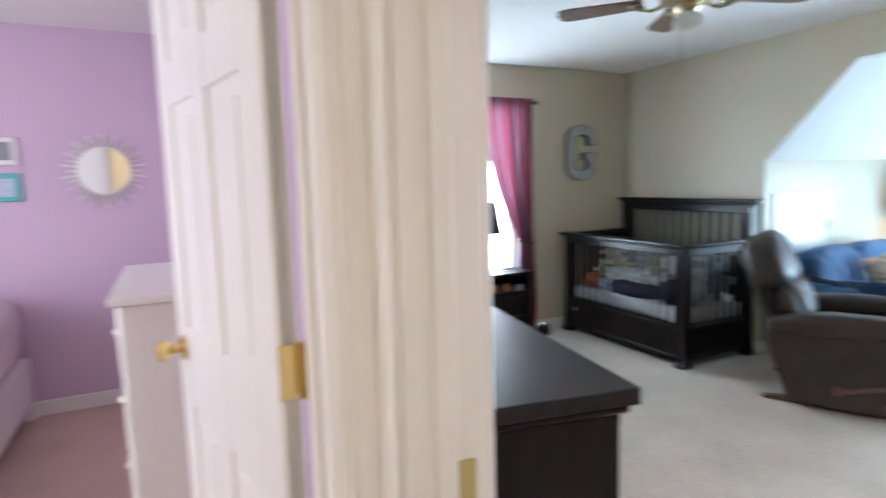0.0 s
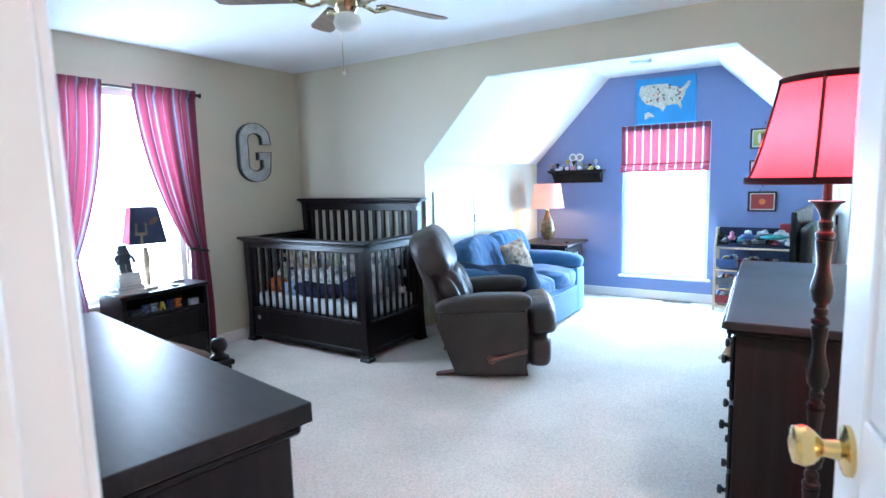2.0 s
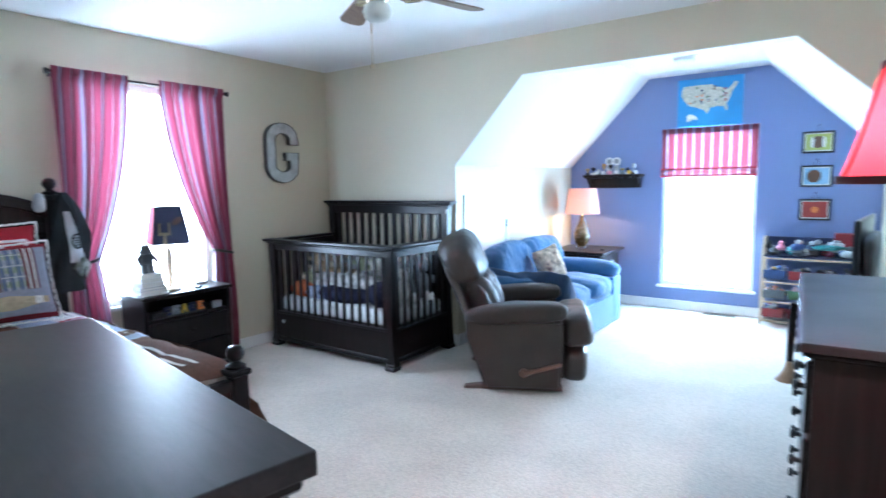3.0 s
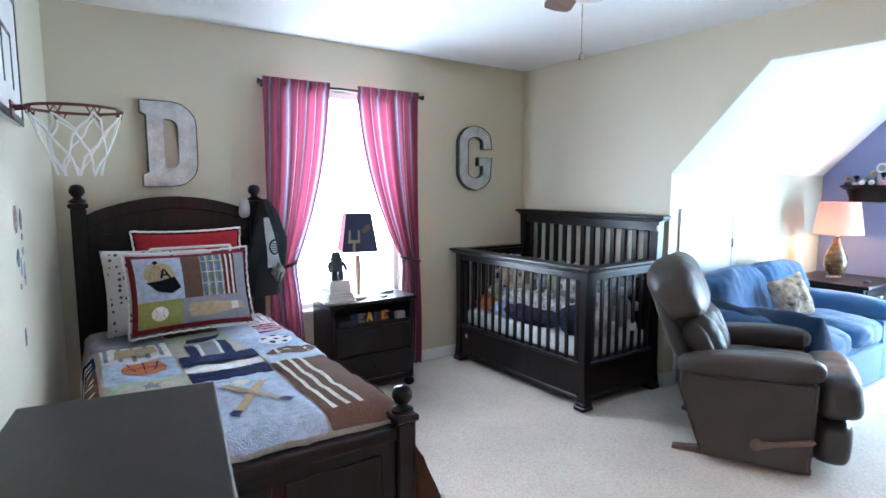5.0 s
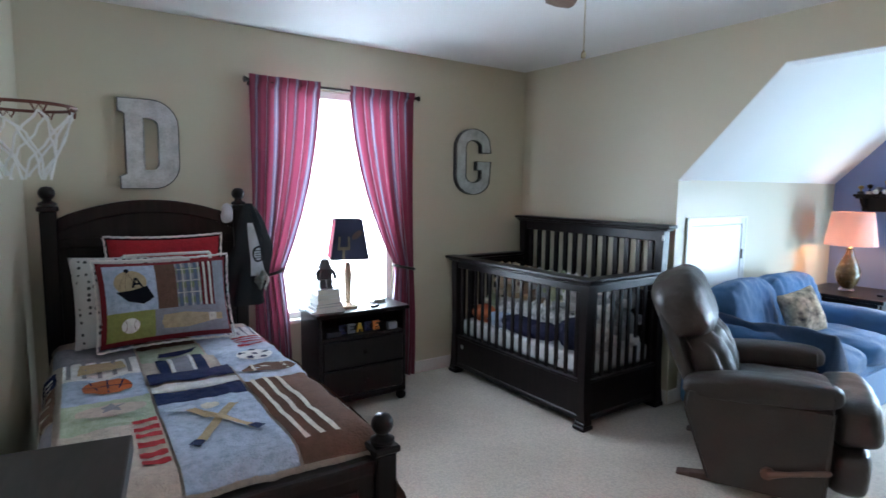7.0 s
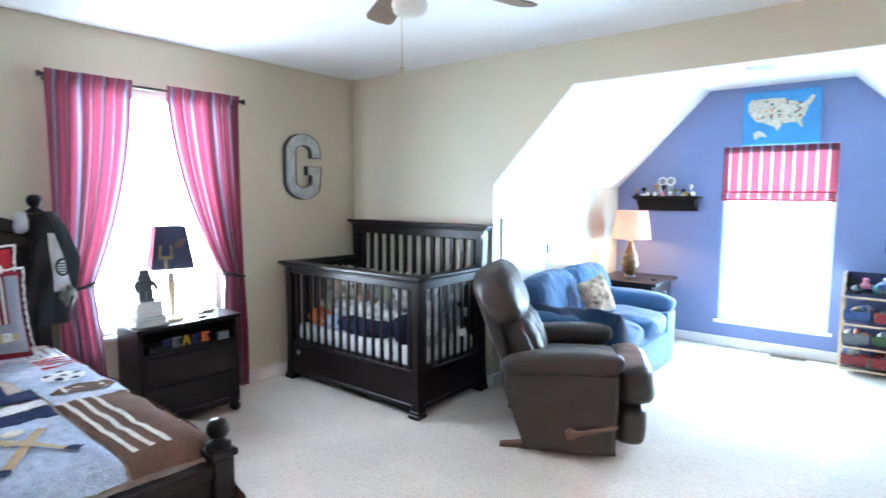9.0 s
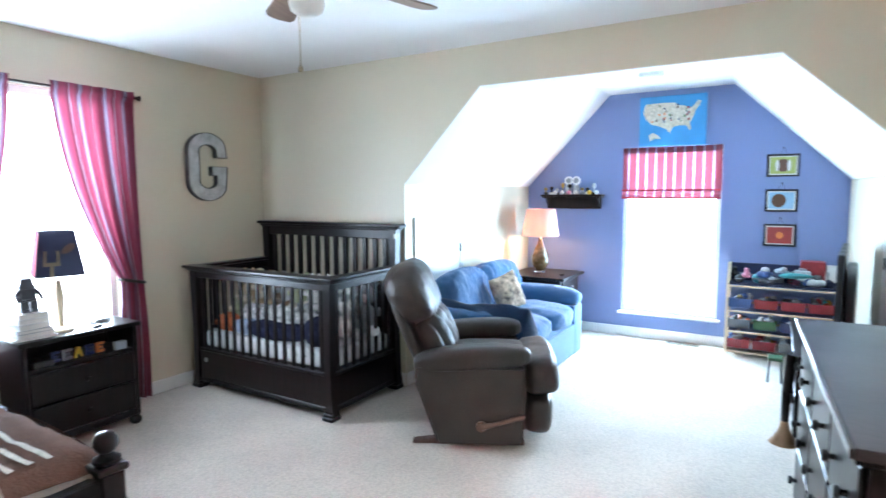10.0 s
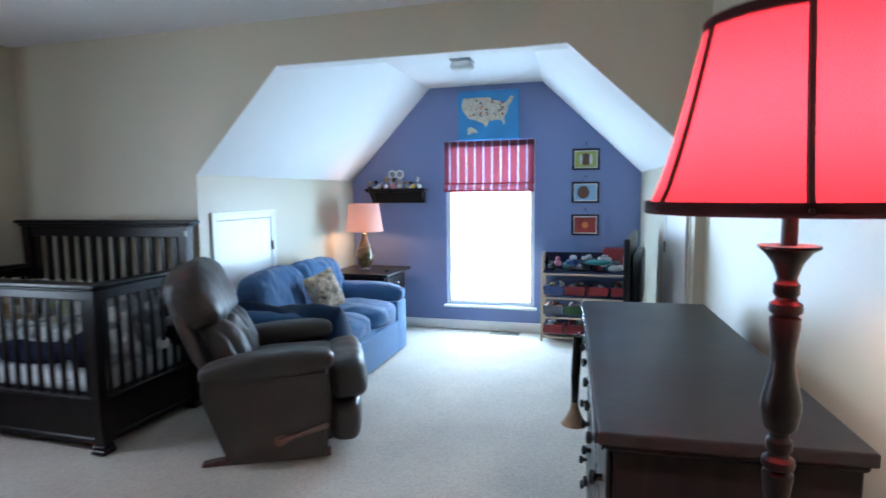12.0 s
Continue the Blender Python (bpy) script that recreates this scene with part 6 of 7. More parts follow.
# ---- three framed pictures ----
PBG = {"green": material("print_lime", (0.38, 0.42, 0.12), 0.6), "sky": material("print_sky", (0.28, 0.45, 0.62), 0.6), "red": material("print_red", (0.33, 0.045, 0.04), 0.6)}
for k, (zc, bg) in enumerate(((1.691, "green"), (1.382, "sky"), (1.074, "red"))):
    pf = thing("framed_picture", pose(FAR, -0.143, zc), ("black-framed football print on lime ground", "black-framed basketball print on blue ground", "black-framed court print on red ground")[k] + ", on the wall", "picture", "framed sports prints")
    f = bx(-0.02, -0.125, -0.099, 0, -0.108, 0.099, 0.003)
    f = bx(-0.02, 0.108, -0.099, 0, 0.125, 0.099, 0.003, bm=f)
    f = bx(-0.02, -0.1075, 0.083, 0, 0.1075, 0.099, 0.003, bm=f)
    f = bx(-0.02, -0.1075, -0.099, 0, 0.1075, -0.083, 0.003, bm=f)
    part("frame", f, BLACK, pf)
    part("mat_board", bx(-0.010, -0.1075, -0.0825, -0.001, 0.1075, 0.0825, 0), PAPER, pf)
    part("print", bx(-0.0125, -0.098, -0.073, -0.0105, 0.098, 0.073, 0), PBG[bg], pf)
    if k == 0:
        part("ball_print", prism([(0.055 * math.cos(a), 0.055 * math.sin(a)) for a in [i * 0.2618 for i in range(24)]], -0.0145, -0.013, "x"), BRIGHT["brown"], pf)
        for s in (-1, 1):
            part("ball_stripe", prism([(s * 0.045 + 0.014 * math.cos(a), 0.05 * math.sin(a)) for a in [i * 0.2618 for i in range(24)]], -0.016, -0.0148, "x"), PAPER, pf)
    elif k == 1:
        part("ball_print", prism([(0.02 + 0.055 * math.cos(a), 0.06 * math.sin(a)) for a in [i * 0.2618 for i in range(24)]], -0.0145, -0.013, "x"), BRIGHT["brown"], pf)
    else:
        part("court_circle", prism([(0.03 * math.cos(a), 0.03 * math.sin(a)) for a in [i * 0.2618 for i in range(24)]], -0.0145, -0.013, "x"), BRIGHT["orange"], pf)
    part("hanger", tube([(-0.004, 0.03, 0.098), (-0.004, 0.0, 0.15), (-0.004, -0.03, 0.098)], 0.002, 5), DARK_METAL, pf)
    part("hook", bx(-0.01, -0.006, 0.145, 0, 0.006, 0.16, 0.002), BLACK, pf)

# ---- toy rack ----
rk = thing("toy_rack", pose(5.73, -0.185, 0), "pale wooden toy rack with rows of coloured bins", "toy rack")
for y in (-0.415, 0.415):
    part("side_frame", prism([(-0.14, 0.0), (-0.14, 0.64), (-0.02, 0.82), (0.14, 0.82), (0.14, 0.0), (0.115, 0.0), (0.115, 0.6), (-0.115, 0.6), (-0.115, 0.0)], y - 0.01, y + 0.01, "y"), PALE_WOOD, rk)
for z_ in (0.035, 0.215, 0.40, 0.625):
    for x, dz in ((-0.128, 0.0), (0.10, 0.05)):
        part("rail", bx(x - 0.01, -0.404, z_ + dz, x + 0.01, 0.404, z_ + dz + 0.016, 0.003), PALE_WOOD, rk)


random.seed(21)
TOYC = {n: material("worn_toy_" + n, c, 0.5, vary=0.3, scale=14, bump=0.02) for n, c in {"red": (0.22, 0.018, 0.025), "blue": (0.04, 0.08, 0.22), "green": (0.05, 0.11, 0.045), "yellow": (0.40, 0.25, 0.03), "orange": (0.36, 0.09, 0.025), "white": (0.42, 0.42, 0.44), "teal": (0.05, 0.24, 0.26), "grey": (0.12, 0.125, 0.14), "pink": (0.45, 0.14, 0.2), "black": (0.012, 0.012, 0.014), "navy": (0.012, 0.018, 0.06)}.items()}


def bin_(m, w, d, h, colour):
    ob = thing("toy_bin", m, "%s plastic toy bin on the rack" % colour, "bin", "toy bins")
    b = bmesh.new()
    r0 = [b.verts.new((sx * d * 0.42, sy * w * 0.44, 0)) for sx, sy in ((-1, -1), (1, -1), (1, 1), (-1, 1))]
    r1 = [b.verts.new((sx * d * 0.5, sy * w * 0.48, h)) for sx, sy in ((-1, -1), (1, -1), (1, 1), (-1, 1))]
    r2 = [b.verts.new((sx * d * 0.46, sy * w * 0.45, h)) for sx, sy in ((-1, -1), (1, -1), (1, 1), (-1, 1))]
    r3 = [b.verts.new((sx * d * 0.39, sy * w * 0.41, 0.006)) for sx, sy in ((-1, -1), (1, -1), (1, 1), (-1, 1))]
    for a, c in ((r0, r1), (r1, r2), (r2, r3)):
        for i in range(4):
            b.faces.new((a[i], a[(i + 1) % 4], c[(i + 1) % 4], c[i]))
    b.faces.new(r0[::-1])
    b.faces.new(r3)
    bmesh.ops.recalc_face_normals(b, faces=b.faces[:])
    part("tub", b, TOYC[colour], ob)
    part("lip", tube([(sx * d * 0.5, sy * w * 0.48, h) for sx, sy in ((-1, -1), (1, -1), (1, 1), (-1, 1))], 0.005, 6, True), TOYC[colour], ob)


def toy(m, s, colour):
    kind_ = random.randrange(4)
    ob = thing("toy", m, "small %s plastic toy on the rack" % colour, "toy", "toys on the rack")
    if kind_ == 0:
        part("body", join(None, cushion(s, s * 1.5, s * 0.7, 5, 0.4), Matrix.Translation((0, 0, s * 0.35))), TOYC[colour], ob, smooth=True)
        part("cab", join(None, cushion(s * 0.7, s * 0.6, s * 0.5, 5, 0.4), Matrix.Translation((0, 0.1 * s, s * 0.8))), TOYC["white" if colour != "white" else "grey"], ob, smooth=True)
    elif kind_ == 1:
        part("block", bx(-s / 2, -s * 0.6, 0, s / 2, s * 0.6, s * 0.8, 0.006), TOYC[colour], ob)
        part("stud", lathe([(s * 0.3, s * 0.8), (s * 0.3, s), (0, s)], 12), TOYC[colour], ob)
    elif kind_ == 2:
        part("ball", join(None, cushion(s, s, s, 7, 0.5), Matrix.Translation((0, 0, s / 2))), TOYC[colour], ob, smooth=True)
        part("band", tube([(s * 0.5 * math.cos(a), s * 0.5 * math.sin(a), s / 2) for a in [i * 0.5236 for i in range(12)]], s * 0.07, 5, True), TOYC["grey"], ob)
    else:
        part("body", lathe([(0, 0), (s * 0.4, 0), (s * 0.5, s * 0.3), (s * 0.25, s * 0.7), (s * 0.3, s), (0, s * 1.2)], 12), TOYC[colour], ob, smooth=True)
        part("wing", bx(-s * 0.1, -s * 0.8, s * 0.35, s * 0.1, s * 0.8, s * 0.45, 0.004), TOYC["grey"], ob)


ROWS = ((0.06, ("red", "red", "grey", "red")), (0.24, ("grey", "green", "navy", "green")), (0.425, ("blue", "red", "red", "red")))
for z_, cols in ROWS:
    for k, c in enumerate(cols):
        y = -0.17 + 0.302 - k * 0.2015
        bin_(pose(5.735, y, z_, 0, 8), 0.195, 0.26, 0.075, c)
        for q in range(7):
            toy(pose(5.735 + random.uniform(-0.09, 0.06), y + random.uniform(-0.055, 0.055), z_ + random.uniform(0.03, 0.085), random.uniform(-25, 25), random.uniform(-25, 25), random.uniform(0, 360)), random.uniform(0.04, 0.065), random.choice(("red", "blue", "white", "orange", "grey", "yellow", "black", "teal", "white")))
part("tray", bx(-0.135, -0.404, 0.648, 0.12, 0.404, 0.662, 0.003), TOYC["navy"], rk, "navy upper tray")
part("tray_back", bx(0.085, -0.404, 0.6625, 0.10, 0.404, 0.82, 0.003), TOYC["navy"], rk)
for k in range(26):
    toy(pose(5.735 + random.uniform(-0.11, 0.05), -0.17 + random.uniform(-0.39, 0.38), 0.6625 + (0.0 if k < 16 else 0.05), 0, 0, random.uniform(0, 360)), random.uniform(0.055, 0.10), random.choice(("navy", "blue", "white", "white", "teal", "black", "grey", "pink", "red")))
ob = part("toy_plane", join(None, cushion(0.07, 0.26, 0.05, 8, 0.5, bm=bx(-0.10, -0.03, -0.006, 0.10, 0.03, 0.006, 0.004)), Matrix.Translation((0, 0, 0.03))), TOYC["teal"], None, smooth=True)
ob.matrix_basis = pose(5.62, -0.28, 0.72, 0, 10, 15)
tagged(ob, "teal toy glider on the toy rack", "toy")
ob = part("storage_box", bx(-0.07, -0.09, 0, 0.07, 0.09, 0.17, 0.006), TOYC["red"])
ob.matrix_basis = pose(5.76, -0.40, 0.70)
tagged(ob, "red box standing among toys on the rack", "box")
ob = thing("step_stool", pose(5.02, -0.16, 0), "small green toy stool in front of the rack", "stool")
part("seat", bx(-0.07, -0.05, 0.17, 0.07, 0.05, 0.19, 0.006), TOYC["green"], ob)
for x in (-0.055, 0.055):
    for y in (-0.04, 0.04):
        part("leg", tube([(x * 1.15, y * 1.15, 0), (x, y, 0.17)], 0.009, 8), TOYC["green"] if x > 0 else TOYC["grey"], ob)

# ---- television on its stand ----
ts = thing("television_stand", pose(4.42, -0.46, 0), "low espresso wood television stand", "television stand")
part("top", bx(-0.55, -0.20, 0.47, 0.55, 0.22, 0.50, 0.006), ESPRESSO, ts)
for x in (-0.52, 0.0, 0.52):
    part("upright", bx(x - 0.012, -0.19, 0.04, x + 0.012, 0.20, 0.4695, 0.003), ESPRESSO, ts)
part("shelf", bx(-0.507, -0.19, 0.22, 0.507, 0.20, 0.24, 0.003), ESPRESSO, ts)
part("plinth", bx(-0.53, -0.19, 0.0, 0.53, 0.20, 0.0395, 0.003), ESPRESSO, ts)
tv = thing("television", pose(4.40, -0.50, 0.5005, 0, 0, -6), "black flat-screen television, switched off", "television")
part("panel", bx(-0.48, -0.012, 0.06, 0.48, 0.022, 0.60, 0.006), BLACK, tv)
part("screen", bx(-0.465, 0.0222, 0.078, 0.465, 0.0235, 0.587, 0), material("dark_screen", (0.008, 0.008, 0.010), 0.08, vary=0.05, bump=0.0, rough_vary=0.02), tv, "dark glossy screen")
part("rear_housing", join(None, cushion(0.80, 0.06, 0.36, 14, 0.14), Matrix.Translation((0, -0.045, 0.31))), BLACK, tv, smooth=True)
part("stand_neck", bx(-0.05, -0.02, 0.012, 0.05, 0.015, 0.07, 0.004), BLACK, tv)
part("stand_foot", bx(-0.20, -0.10, 0, 0.20, 0.10, 0.012, 0.005), BLACK, tv)
ob = part("router", bx(-0.03, -0.06, 0, 0.03, 0.06, 0.14, 0.01, 2), BRIGHT["white"])
ob.matrix_basis = pose(5.76, -0.56, 0.70)
tagged(ob, "white plastic box standing on the toy rack", "box")

# ---- long dresser by the south wall ----
ld = thing("long_dresser", pose(2.280, -0.508, 0, 0, 0, 2.9), "long espresso wood dresser with black drawer knobs", "dresser")
part("body", bx(-0.70, -0.25, 0.07, 0.70, 0.215, 0.845, 0.004), ESPRESSO, ld)
part("top", bx(-0.73, -0.262, 0.864, 0.73, 0.25, 0.893, 0.005, 2), ESPRESSO_TOP, ld)
part("cornice", bx(-0.715, -0.256, 0.8455, 0.715, 0.236, 0.8635, 0.006), ESPRESSO, ld)
part("plinth", bx(-0.71, -0.25, 0.0, 0.71, 0.225, 0.0695, 0.005), ESPRESSO, ld)
for x0, x1 in ((-0.68, -0.24), (-0.225, 0.225), (0.24, 0.68)):
    for z0, z1 in ((0.09, 0.33), (0.345, 0.585), (0.60, 0.83)):
        d_ = part("drawer", bx(x0, 0.2155, z0, x1, 0.230, z1, 0.005), ESPRESSO, ld)
        for f in (0.25, 0.75):
            part("knob", join(None, lathe([(0.0, 0), (0.009, 0), (0.008, 0.014), (0.018, 0.02), (0.016, 0.032), (0, 0.035)], 14), pose(x0 + (x1 - x0) * f, 0.230, (z0 + z1) / 2, -90)), BLACK, d_, "black turned knob", smooth=True)
# thin glossy strips added to catch the window's highlight along both front edges
EDGE = wood("highlight_espresso_edge", (0.010, 0.006, 0.006), (0.018, 0.011, 0.011), 0.14, spec=0.5, bump=0.0)
part("top_edge", bx(-0.728, 0.2505, 0.866, 0.728, 0.258, 0.891, 0.003, 2), EDGE, ld, "glossy strip added for the highlight along the top's front edge")
part("cornice_edge", bx(-0.713, 0.2365, 0.847, 0.713, 0.243, 0.862, 0.003, 2), EDGE, ld, "glossy strip added for the highlight along the cornice")
hornp = thing("hanging_horn", pose(2.86, -0.205, 0.44), "brown wooden toy horn hanging from a drawer knob", "toy horn")
part("tube", tube([(0.0, 0.0, 0.32), (0.005, 0.01, 0.15), (0.0, 0.012, 0.02)], [0.022, 0.02, 0.016], 10), ESPRESSO, hornp, smooth=True)
part("bell", join(None, lathe([(0.016, 0.0), (0.02, -0.03), (0.035, -0.07), (0.06, -0.10), (0.055, -0.10), (0.015, -0.03)], 18), pose(0, 0.012, 0.02)), OAK, hornp, smooth=True)
part("cord", tube([(0.0, 0.0, 0.32), (0.0, -0.01, 0.34)], 0.004, 6), BLACK, hornp)

# ---- floor lamp ----
fl = thing("floor_lamp", pose(1.285, -0.555, 0), "turned dark wood floor lamp with a red bell shade, lit", "floor lamp")
MAHOG = wood("dark_mahogany", (0.006, 0.0026, 0.0022), (0.012, 0.005, 0.004), 0.30, coat=0.0, spec=0.3)
part("base", lathe([(0.0, 0), (0.15, 0), (0.15, 0.02), (0.12, 0.035), (0.06, 0.05), (0.04, 0.08), (0.0, 0.08)], 32), MAHOG, fl, smooth=True)
prof = [(0.0, 0.0805), (0.03, 0.0805)]
z0 = 0.09
turn_ = ((0.018, 0.0), (0.026, 0.008), (0.032, 0.035), (0.031, 0.05), (0.022, 0.085), (0.0185, 0.105), (0.019, 0.125), (0.024, 0.160), (0.0245, 0.172), (0.018, 0.176),
         (0.0255, 0.181), (0.0265, 0.187), (0.0255, 0.193), (0.0175, 0.198), (0.0165, 0.203), (0.0205, 0.208), (0.0205, 0.222), (0.016, 0.226), (0.0155, 0.232))
for k in range(5):
    prof += [(r * 0.86, z0 + z_) for r, z_ in turn_]
    z0 += 0.235
prof += [(0.0155, 1.268), (0.020, 1.282), (0.032, 1.299), (0.041, 1.304), (0.041, 1.308), (0.0, 1.3081)]
part("pole", lathe(prof, 24), MAHOG, fl, smooth=True)
part("candle_tube", lathe([(0.0, 1.3082), (0.011, 1.3082), (0.011, 1.40), (0.0, 1.40)], 14), MAHOG, fl, smooth=True)
RED_SHADE = cloth_lit("red_silk_shade", (0.74, 0.030, 0.045), 0.20)
SEG, SZ = 6, 0.262
def shade_r(v):
    return 0.195 - 0.074 * v ** 0.75
part("shade", sheet(lambda u, v: Vector((shade_r(v) * math.cos(2 * math.pi * u), shade_r(v) * math.sin(2 * math.pi * u), 1.36 + SZ * v)), 64, 12, 0.0), RED_SHADE, fl, "glowing red cloth shade", smooth=True)
for z_, v in ((1.364, 0.0), (1.36 + SZ - 0.004, 1.0)):
    r = shade_r(v) + 0.002
    part("band", sheet(lambda u, w: Vector((r * math.cos(2 * math.pi * u), r * math.sin(2 * math.pi * u), z_ - 0.009 + 0.018 * w)), 64, 1, 0.004), MAROON, fl, "maroon trim band", smooth=True)
for k in range(SEG):
    a = 2 * math.pi * (k + 0.833) / SEG
    part("rib", tube([((shade_r(v / 8) + 0.001) * math.cos(a), (shade_r(v / 8) + 0.001) * math.sin(a), 1.36 + SZ * v / 8) for v in range(9)], 0.0045, 6), MAROON, fl, smooth=True)
part("harp", tube([(0, 0, 1.40), (0.06, 0, 1.46), (0.05, 0, 1.56), (0, 0, 1.62)], 0.003, 6), BRASS, fl)
part("spider", tube([(-0.120, 0, 1.618), (0.120, 0, 1.618)], 0.003, 6), BRASS, fl)

# ---- lettering on the wall above the lamp ----
wl = thing("wall_lettering", pose(2.15, south(2.15) + 0.003, 1.735, 0, 0, math.degrees(math.atan(LEAN))), "row of bold navy blue wall letters above the lamp", "wall letters")
NAVY_R = material("navy_purple_vinyl", (0.045, 0.035, 0.20), 0.6, vary=0.2)
lx = 0.0
for k, n in enumerate((3, 2, 3, 2, 3, 2, 3, 3, 2)):
    for q in range(n):
        part("letter_stroke", bx(lx - 0.026, 0.0, 0.0, lx, 0.006, 0.125 - 0.012 * ((q + k) % 2), 0.002), NAVY_R, wl)
        lx -= 0.037
    part("letter_bar", bx(lx + 0.037, 0.0005, 0.05, lx + 0.037 * n - 0.002, 0.0055, 0.068, 0), NAVY_R, wl)
    lx -= 0.022

# ---- ceiling fan ----
fan = thing("ceiling_fan", pose(1.708, 1.457, H), "white and brass ceiling fan with oak blades and light", "ceiling fan")
part("housing", lathe([(0.0, 0.0), (0.11, 0.0), (0.125, -0.015), (0.13, -0.06), (0.12, -0.095), (0.0, -0.095)], 32), WHITE, fan, smooth=True)
part("motor", lathe([(0.0, -0.0955), (0.125, -0.0955), (0.132, -0.115), (0.128, -0.155), (0.09, -0.175), (0.05, -0.18), (0.0, -0.18)], 32), FAN_BRASS, fan, "brass motor band", smooth=True)
part("switch_cup", lathe([(0.0, -0.1802), (0.055, -0.1802), (0.06, -0.20), (0.045, -0.222), (0.0, -0.222)], 24), FAN_BRASS, fan, smooth=True)
FROST = cloth_lit("frosted_glass", (0.80, 0.79, 0.76), 0.5)
part("glass_bowl", lathe([(0.0, -0.31), (0.035, -0.308), (0.062, -0.29), (0.07, -0.262), (0.06, -0.235), (0.045, -0.2225), (0.0, -0.2225)], 24), FROST, fan, "white frosted glass light bowl", smooth=True)
for k in range(5):
    m = Matrix.Rotation(radians(-16 + 72 * k), 4, "Z")
    ir = tube([(0.10, 0, -0.165), (0.17, 0, -0.185), (0.235, 0, -0.165)], [0.012, 0.009, 0.011], 8)
    ir = bx(0.20, -0.045, -0.160, 0.275, 0.045, -0.152, 0.003, bm=ir)
    part("blade_iron", join(None, ir, m), FAN_BRASS, fan, smooth=True)
    bl_ = prism([(0.21, -0.048), (0.58, -0.068), (0.63, -0.055), (0.645, 0.0), (0.63, 0.055), (0.58, 0.068), (0.21, 0.048)], -0.004, 0.004)
    bmesh.ops.bevel(bl_, geom=bl_.edges[:], offset=0.002, segments=1, affect="EDGES")
    part("blade", join(None, bl_, m @ Matrix.Translation((0, 0, -0.146)) @ Matrix.Rotation(radians(11), 4, "X")), wood("fan_blade_oak", (0.15, 0.095, 0.07), (0.22, 0.15, 0.11), 0.4, stretch=(0.08, 1, 1)) if k == 0 else bpy.data.materials["fan_blade_oak"], fan)
part("pull_chain", tube([(-0.012, 0.03, -0.21), (-0.012, 0.03, -0.49)], 0.0022, 6), FAN_BRASS, fan)
part("chain_bob", join(None, lathe([(0.0, 0.0), (0.009, 0.005), (0.010, 0.018), (0.004, 0.03), (0.0, 0.032)], 12), Matrix.Translation((-0.012, 0.03, -0.52))), FAN_BRASS, fan, smooth=True)

# ---- alcove ceiling light ----
al = thing("ceiling_light", pose(4.83, 0.789, CZ), "small square glass ceiling light in the alcove", "ceiling light")
part("plate", bx(-0.085, -0.085, -0.012, 0.085, 0.085, 0.0, 0.004), ZINC, al)
part("glass_shade", join(None, cushion(0.18, 0.18, 0.07, 10, 0.3), Matrix.Translation((0, 0, -0.048))), FROST, al, smooth=True)

# ---- basketball hoop and wall decals ----
HY_ = 2.12
hoop = thing("basketball_hoop", pose(west(HY_), HY_, 1.66, 0, 0, -skew), "toy basketball hoop with a white net on the wall", "basketball hoop")
part("backboard", bx(0.0, -0.28, -0.02, 0.018, 0.28, 0.40, 0.006), BRIGHT["white"], hoop)
fr_ = bx(0.0181, -0.28, -0.02, 0.021, -0.255, 0.40, 0.001)
fr_ = bx(0.0181, 0.255, -0.02, 0.021, 0.28, 0.40, 0.001, bm=fr_)
fr_ = bx(0.0181, -0.254, 0.375, 0.021, 0.254, 0.40, 0.001, bm=fr_)
fr_ = bx(0.0181, -0.254, -0.02, 0.021, 0.254, 0.005, 0.001, bm=fr_)
part("border", fr_, BLACK, hoop, "black painted border")
sq = bx(0.0181, -0.10, 0.08, 0.0205, -0.088, 0.25, 0)
sq = bx(0.0181, 0.088, 0.08, 0.0205, 0.10, 0.25, 0, bm=sq)
sq = bx(0.0181, -0.0875, 0.238, 0.0205, 0.0875, 0.25, 0, bm=sq)
part("target_box", sq, BLACK, hoop)
RIM = material("red_brown_rim_paint", (0.13, 0.035, 0.022), 0.4, 0.3, vary=0.2)
RC, RR = 0.182, 0.131
part("rim", tube([(RC + RR * math.cos(a), RR * math.sin(a), 0.02) for a in [i * math.pi / 24 for i in range(48)]], 0.0048, 8, True), RIM, hoop, smooth=True)
for s in (-1, 1):
    part("rim_arm", tube([(0.022, s * 0.03, 0.015), (RC - RR, s * 0.02, 0.018)], 0.006, 8), RIM, hoop)
part("rim_plate", bx(0.0181, -0.04, -0.015, 0.023, 0.04, 0.035, 0.002), RIM, hoop)
for k in range(8):
    a = math.pi * (k + 0.5) / 4
    part("net_hook", tube([(RC + RR * math.cos(a + d), RR * math.sin(a + d), 0.02 + z_) for d, z_ in ((-0.16, 0.0), (-0.08, -0.022), (0.0, -0.004), (0.08, -0.022), (0.16, 0.0))], 0.003, 5), RIM, hoop)
for s in (-1, 1):
    for k in range(8):
        a = math.pi * (k + 0.5) / 4
        pts = []
        for q in range(9):
            v = q / 8
            r = RR * (1 - 0.56 * v ** 0.8)
            aa = a + s * v * 1.18 + 0.06 * math.sin(q * 1.7 + k)
            pts.append((RC + r * math.cos(aa), r * math.sin(aa), 0.0 - 0.185 * v + 0.006 * math.sin(k * 2.1 + q)))
        part("net_cord", tube(pts, 0.0036, 6), WHITE_CLOTH, hoop, smooth=True)
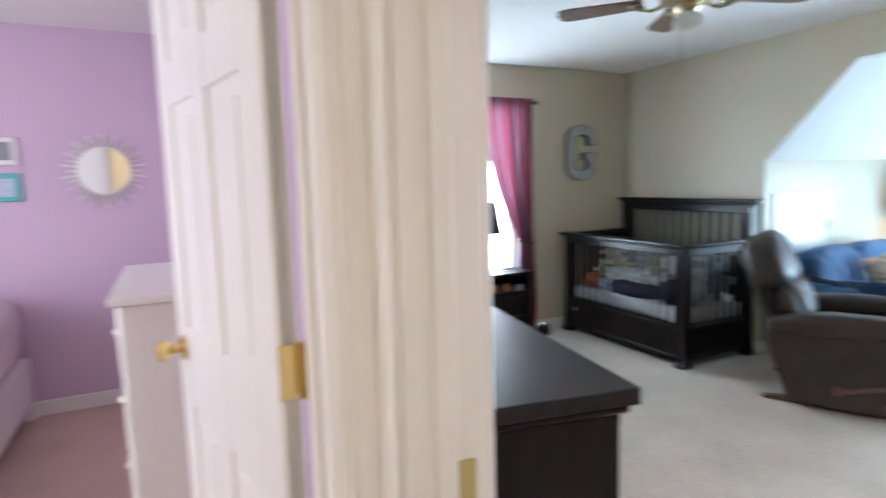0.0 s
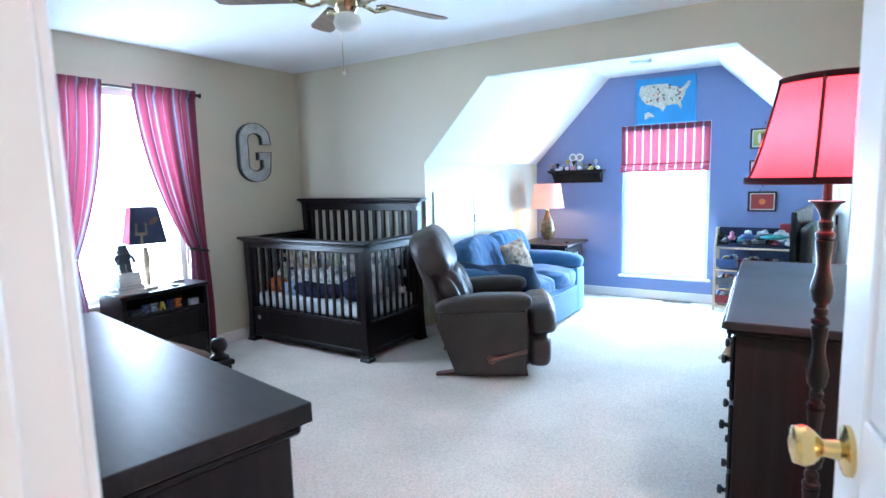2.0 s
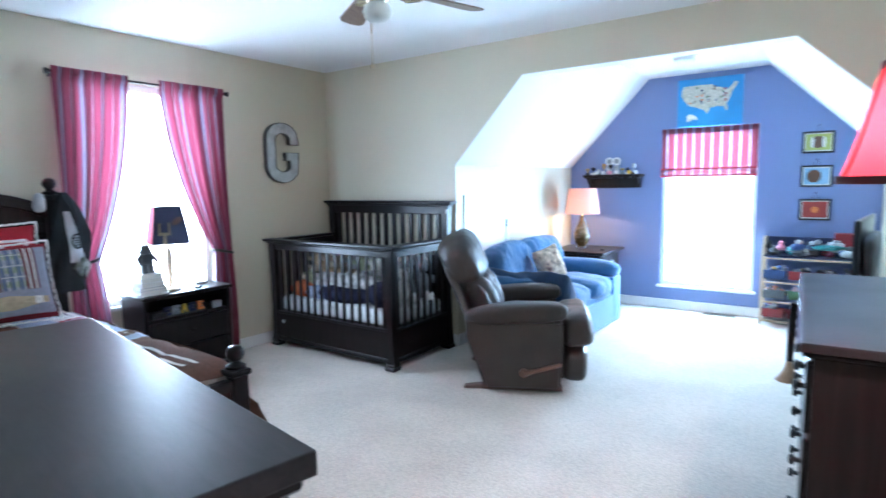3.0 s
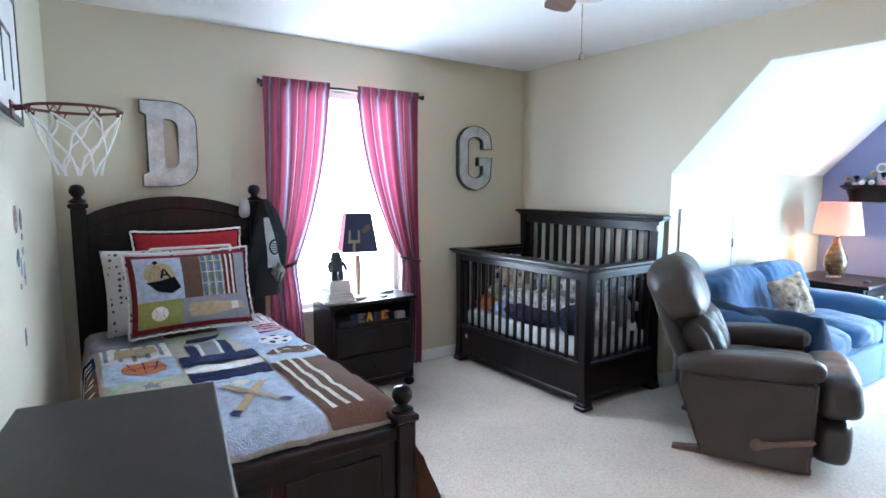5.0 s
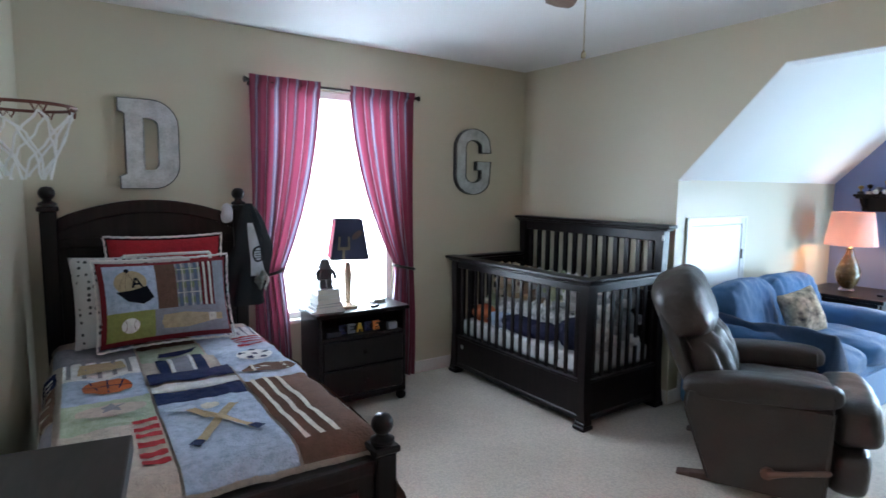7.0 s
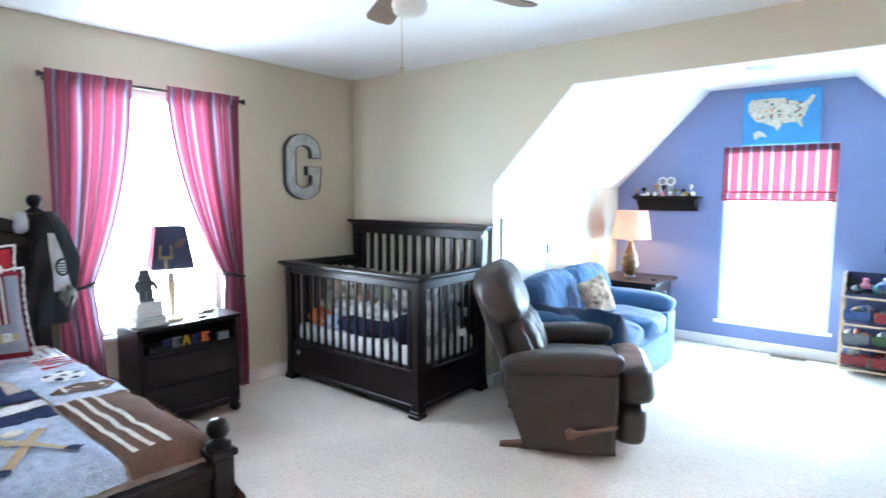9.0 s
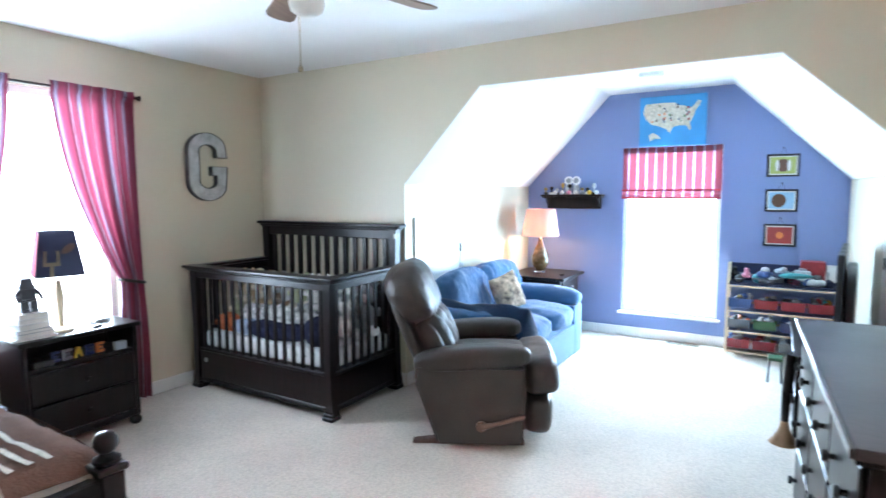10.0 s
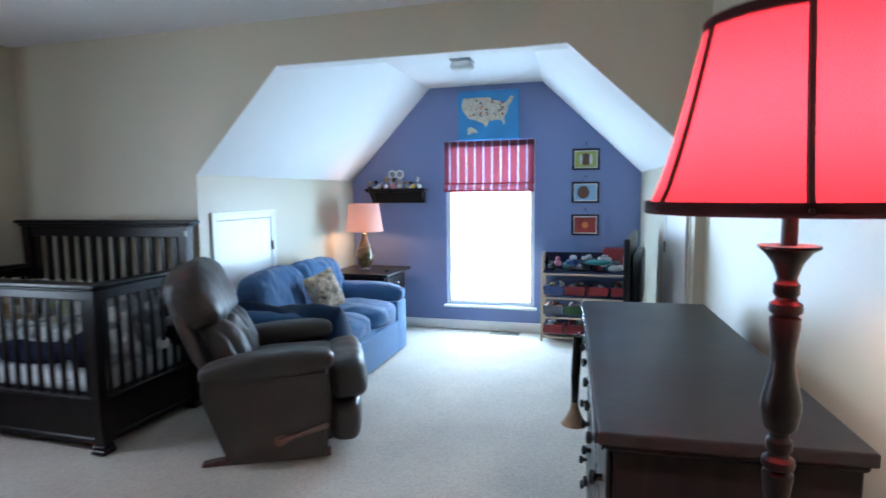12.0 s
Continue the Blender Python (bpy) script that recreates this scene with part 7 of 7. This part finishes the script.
# (colour, y, z, half height, half width): team stickers in two columns on a clear sheet
DEC = (("navy", 2.27, 1.330, 0.036, 0.030), ("brown", 2.275, 1.272, 0.012, 0.016), ("grey", 2.27, 1.225, 0.014, 0.026), ("grey", 2.27, 1.150, 0.042, 0.026),
       ("brown", 2.155, 1.335, 0.045, 0.040), ("black", 2.145, 1.215, 0.030, 0.030), ("blue", 2.20, 1.180, 0.030, 0.012), ("black", 2.165, 1.120, 0.010, 0.012), ("navy", 2.17, 0.955, 0.032, 0.022))
for c, y, z_, rz_, ry_ in DEC:
    ob = thing("wall_decal", pose(west(y), y, z_, 0, 0, -skew) @ Matrix.Diagonal((1, ry_, rz_, 1)), "oval %s sports decal stuck on the wall" % c, "decal", "wall decals")
    part("disc", join(None, lathe([(0.0, 0), (1.15, 0), (1.15, 0.0012), (0.0, 0.0012)], 20), pose(0, 0, 0, 0, 90)), BRIGHT["white"], ob)
    ring = 0.55 if (c, z_) == ("grey", 1.150) else 0.0
    part("emblem", join(None, lathe([(ring, 0.0012), (1.0, 0.0012), (1.0, 0.002), (ring, 0.002)], 16), pose(0, 0, 0, 0, 90)), BRIGHT[c], ob)
    if rz_ > 0.029:
        part("print_bar", bx(0.002, -0.55, -0.42, 0.0026, 0.55, -0.22, 0), BRIGHT["grey" if c != "grey" else "navy"], ob)
wc = thing("wall_card", pose(west(2.25), 2.25, 2.22, 0, 0, -skew), "small white card pinned high on the wall", "card")
part("card", bx(0, -0.07, -0.09, 0.004, 0.07, 0.09, 0.001), PAPER, wc)
part("print_bar", bx(0.0041, -0.02, -0.05, 0.005, 0.02, -0.01, 0), BRIGHT["brown"], wc)

# ---- lilac room ----
MIRROR = material("mirror_silver", (0.85, 0.86, 0.87), 0.03, 1.0, vary=0.01, bump=0.0, rough_vary=0.0)
mr = thing("sunburst_mirror", pose(-1.003, LN - 0.002, 1.556) @ Matrix.Diagonal((1.1, 1, 1.1, 1)), "round sunburst mirror with white metal rays", "mirror")
part("glass", join(None, lathe([(0.0, 0), (0.135, 0), (0.135, 0.006), (0.0, 0.006)], 36), pose(0, -0.012, 0, 90)), MIRROR, mr, "round mirror glass")
part("back_ring", join(None, lathe([(0.10, 0), (0.145, 0), (0.145, 0.010), (0.10, 0.010)], 36), pose(0, 0, 0, 90)), WHITE, mr)
for k in range(36):
    a = 2 * math.pi * k / 36
    r1 = 0.215 if k % 2 else 0.185
    part("ray", tube([(0.136 * math.cos(a), -0.012, 0.136 * math.sin(a)), (r1 * math.cos(a), -0.012, r1 * math.sin(a))], 0.006, 6), WHITE, mr)
wcst = thing("tall_chest", pose(-0.62, 1.815, 0), "tall white painted chest of drawers", "chest")
part("body", bx(-0.20, -0.40, 0.06, 0.20, 0.40, 1.07, 0.006), WHITE, wcst)
part("top", bx(-0.225, -0.43, 1.0705, 0.225, 0.43, 1.10, 0.008, 2), WHITE, wcst)
part("plinth", bx(-0.21, -0.41, 0.0065, 0.21, 0.41, 0.0595, 0.004), WHITE, wcst)
for k in range(4):
    d_ = part("drawer", bx(-0.212, -0.36, 0.09 + k * 0.245, -0.2005, 0.36, 0.32 + k * 0.245, 0.005), WHITE, wcst)
    for y in (-0.18, 0.18):
        part("knob", join(None, lathe([(0.0, 0), (0.008, 0), (0.007, 0.012), (0.015, 0.018), (0, 0.03)], 12), pose(-0.212, y, 0.205 + k * 0.245, 0, -90)), WHITE, d_)
wb_ = thing("white_bed", pose(-2.05, 2.70, 0.006), "white bed with a pale ruffled cover", "bed")
part("side_panel", bx(-0.55, -0.95, 0.1, 0.55, 0.95, 0.40, 0.02), WHITE, wb_)
for x in (-0.52, 0.52):
    for y in (-0.92, 0.92):
        part("leg", bx(x - 0.03, y - 0.03, 0, x + 0.03, y + 0.03, 0.0995, 0.004), WHITE, wb_)
ob = part("bed_cover", cushion(1.18, 1.95, 0.46, 24, 0.22, 0.05, 0.014, 4), material("pale_pink_cover", (0.70, 0.60, 0.62), 0.9, vary=0.1, scale=9, fine=200, bump=0.3), None, smooth=True)
ob.matrix_basis = pose(-2.05, 2.70, 0.63)
tagged(ob, "pale pink quilted cover on the white bed", "bed cover")
for z_, c, lb in ((1.682, "white", "small white framed picture on the lilac wall"), (1.462, "teal", "small teal canvas on the lilac wall")):
    ob = thing("small_picture", pose(-1.535, LN, z_), lb, "picture")
    part("frame", bx(-0.085, -0.022, -0.085, 0.085, 0.0, 0.085, 0.006), BRIGHT[c], ob)
    part("print", bx(-0.055, -0.0235, -0.055, 0.055, -0.0222, 0.055, 0), BRIGHT["grey" if c == "white" else "white"] if c == "white" else Q["pale"], ob)
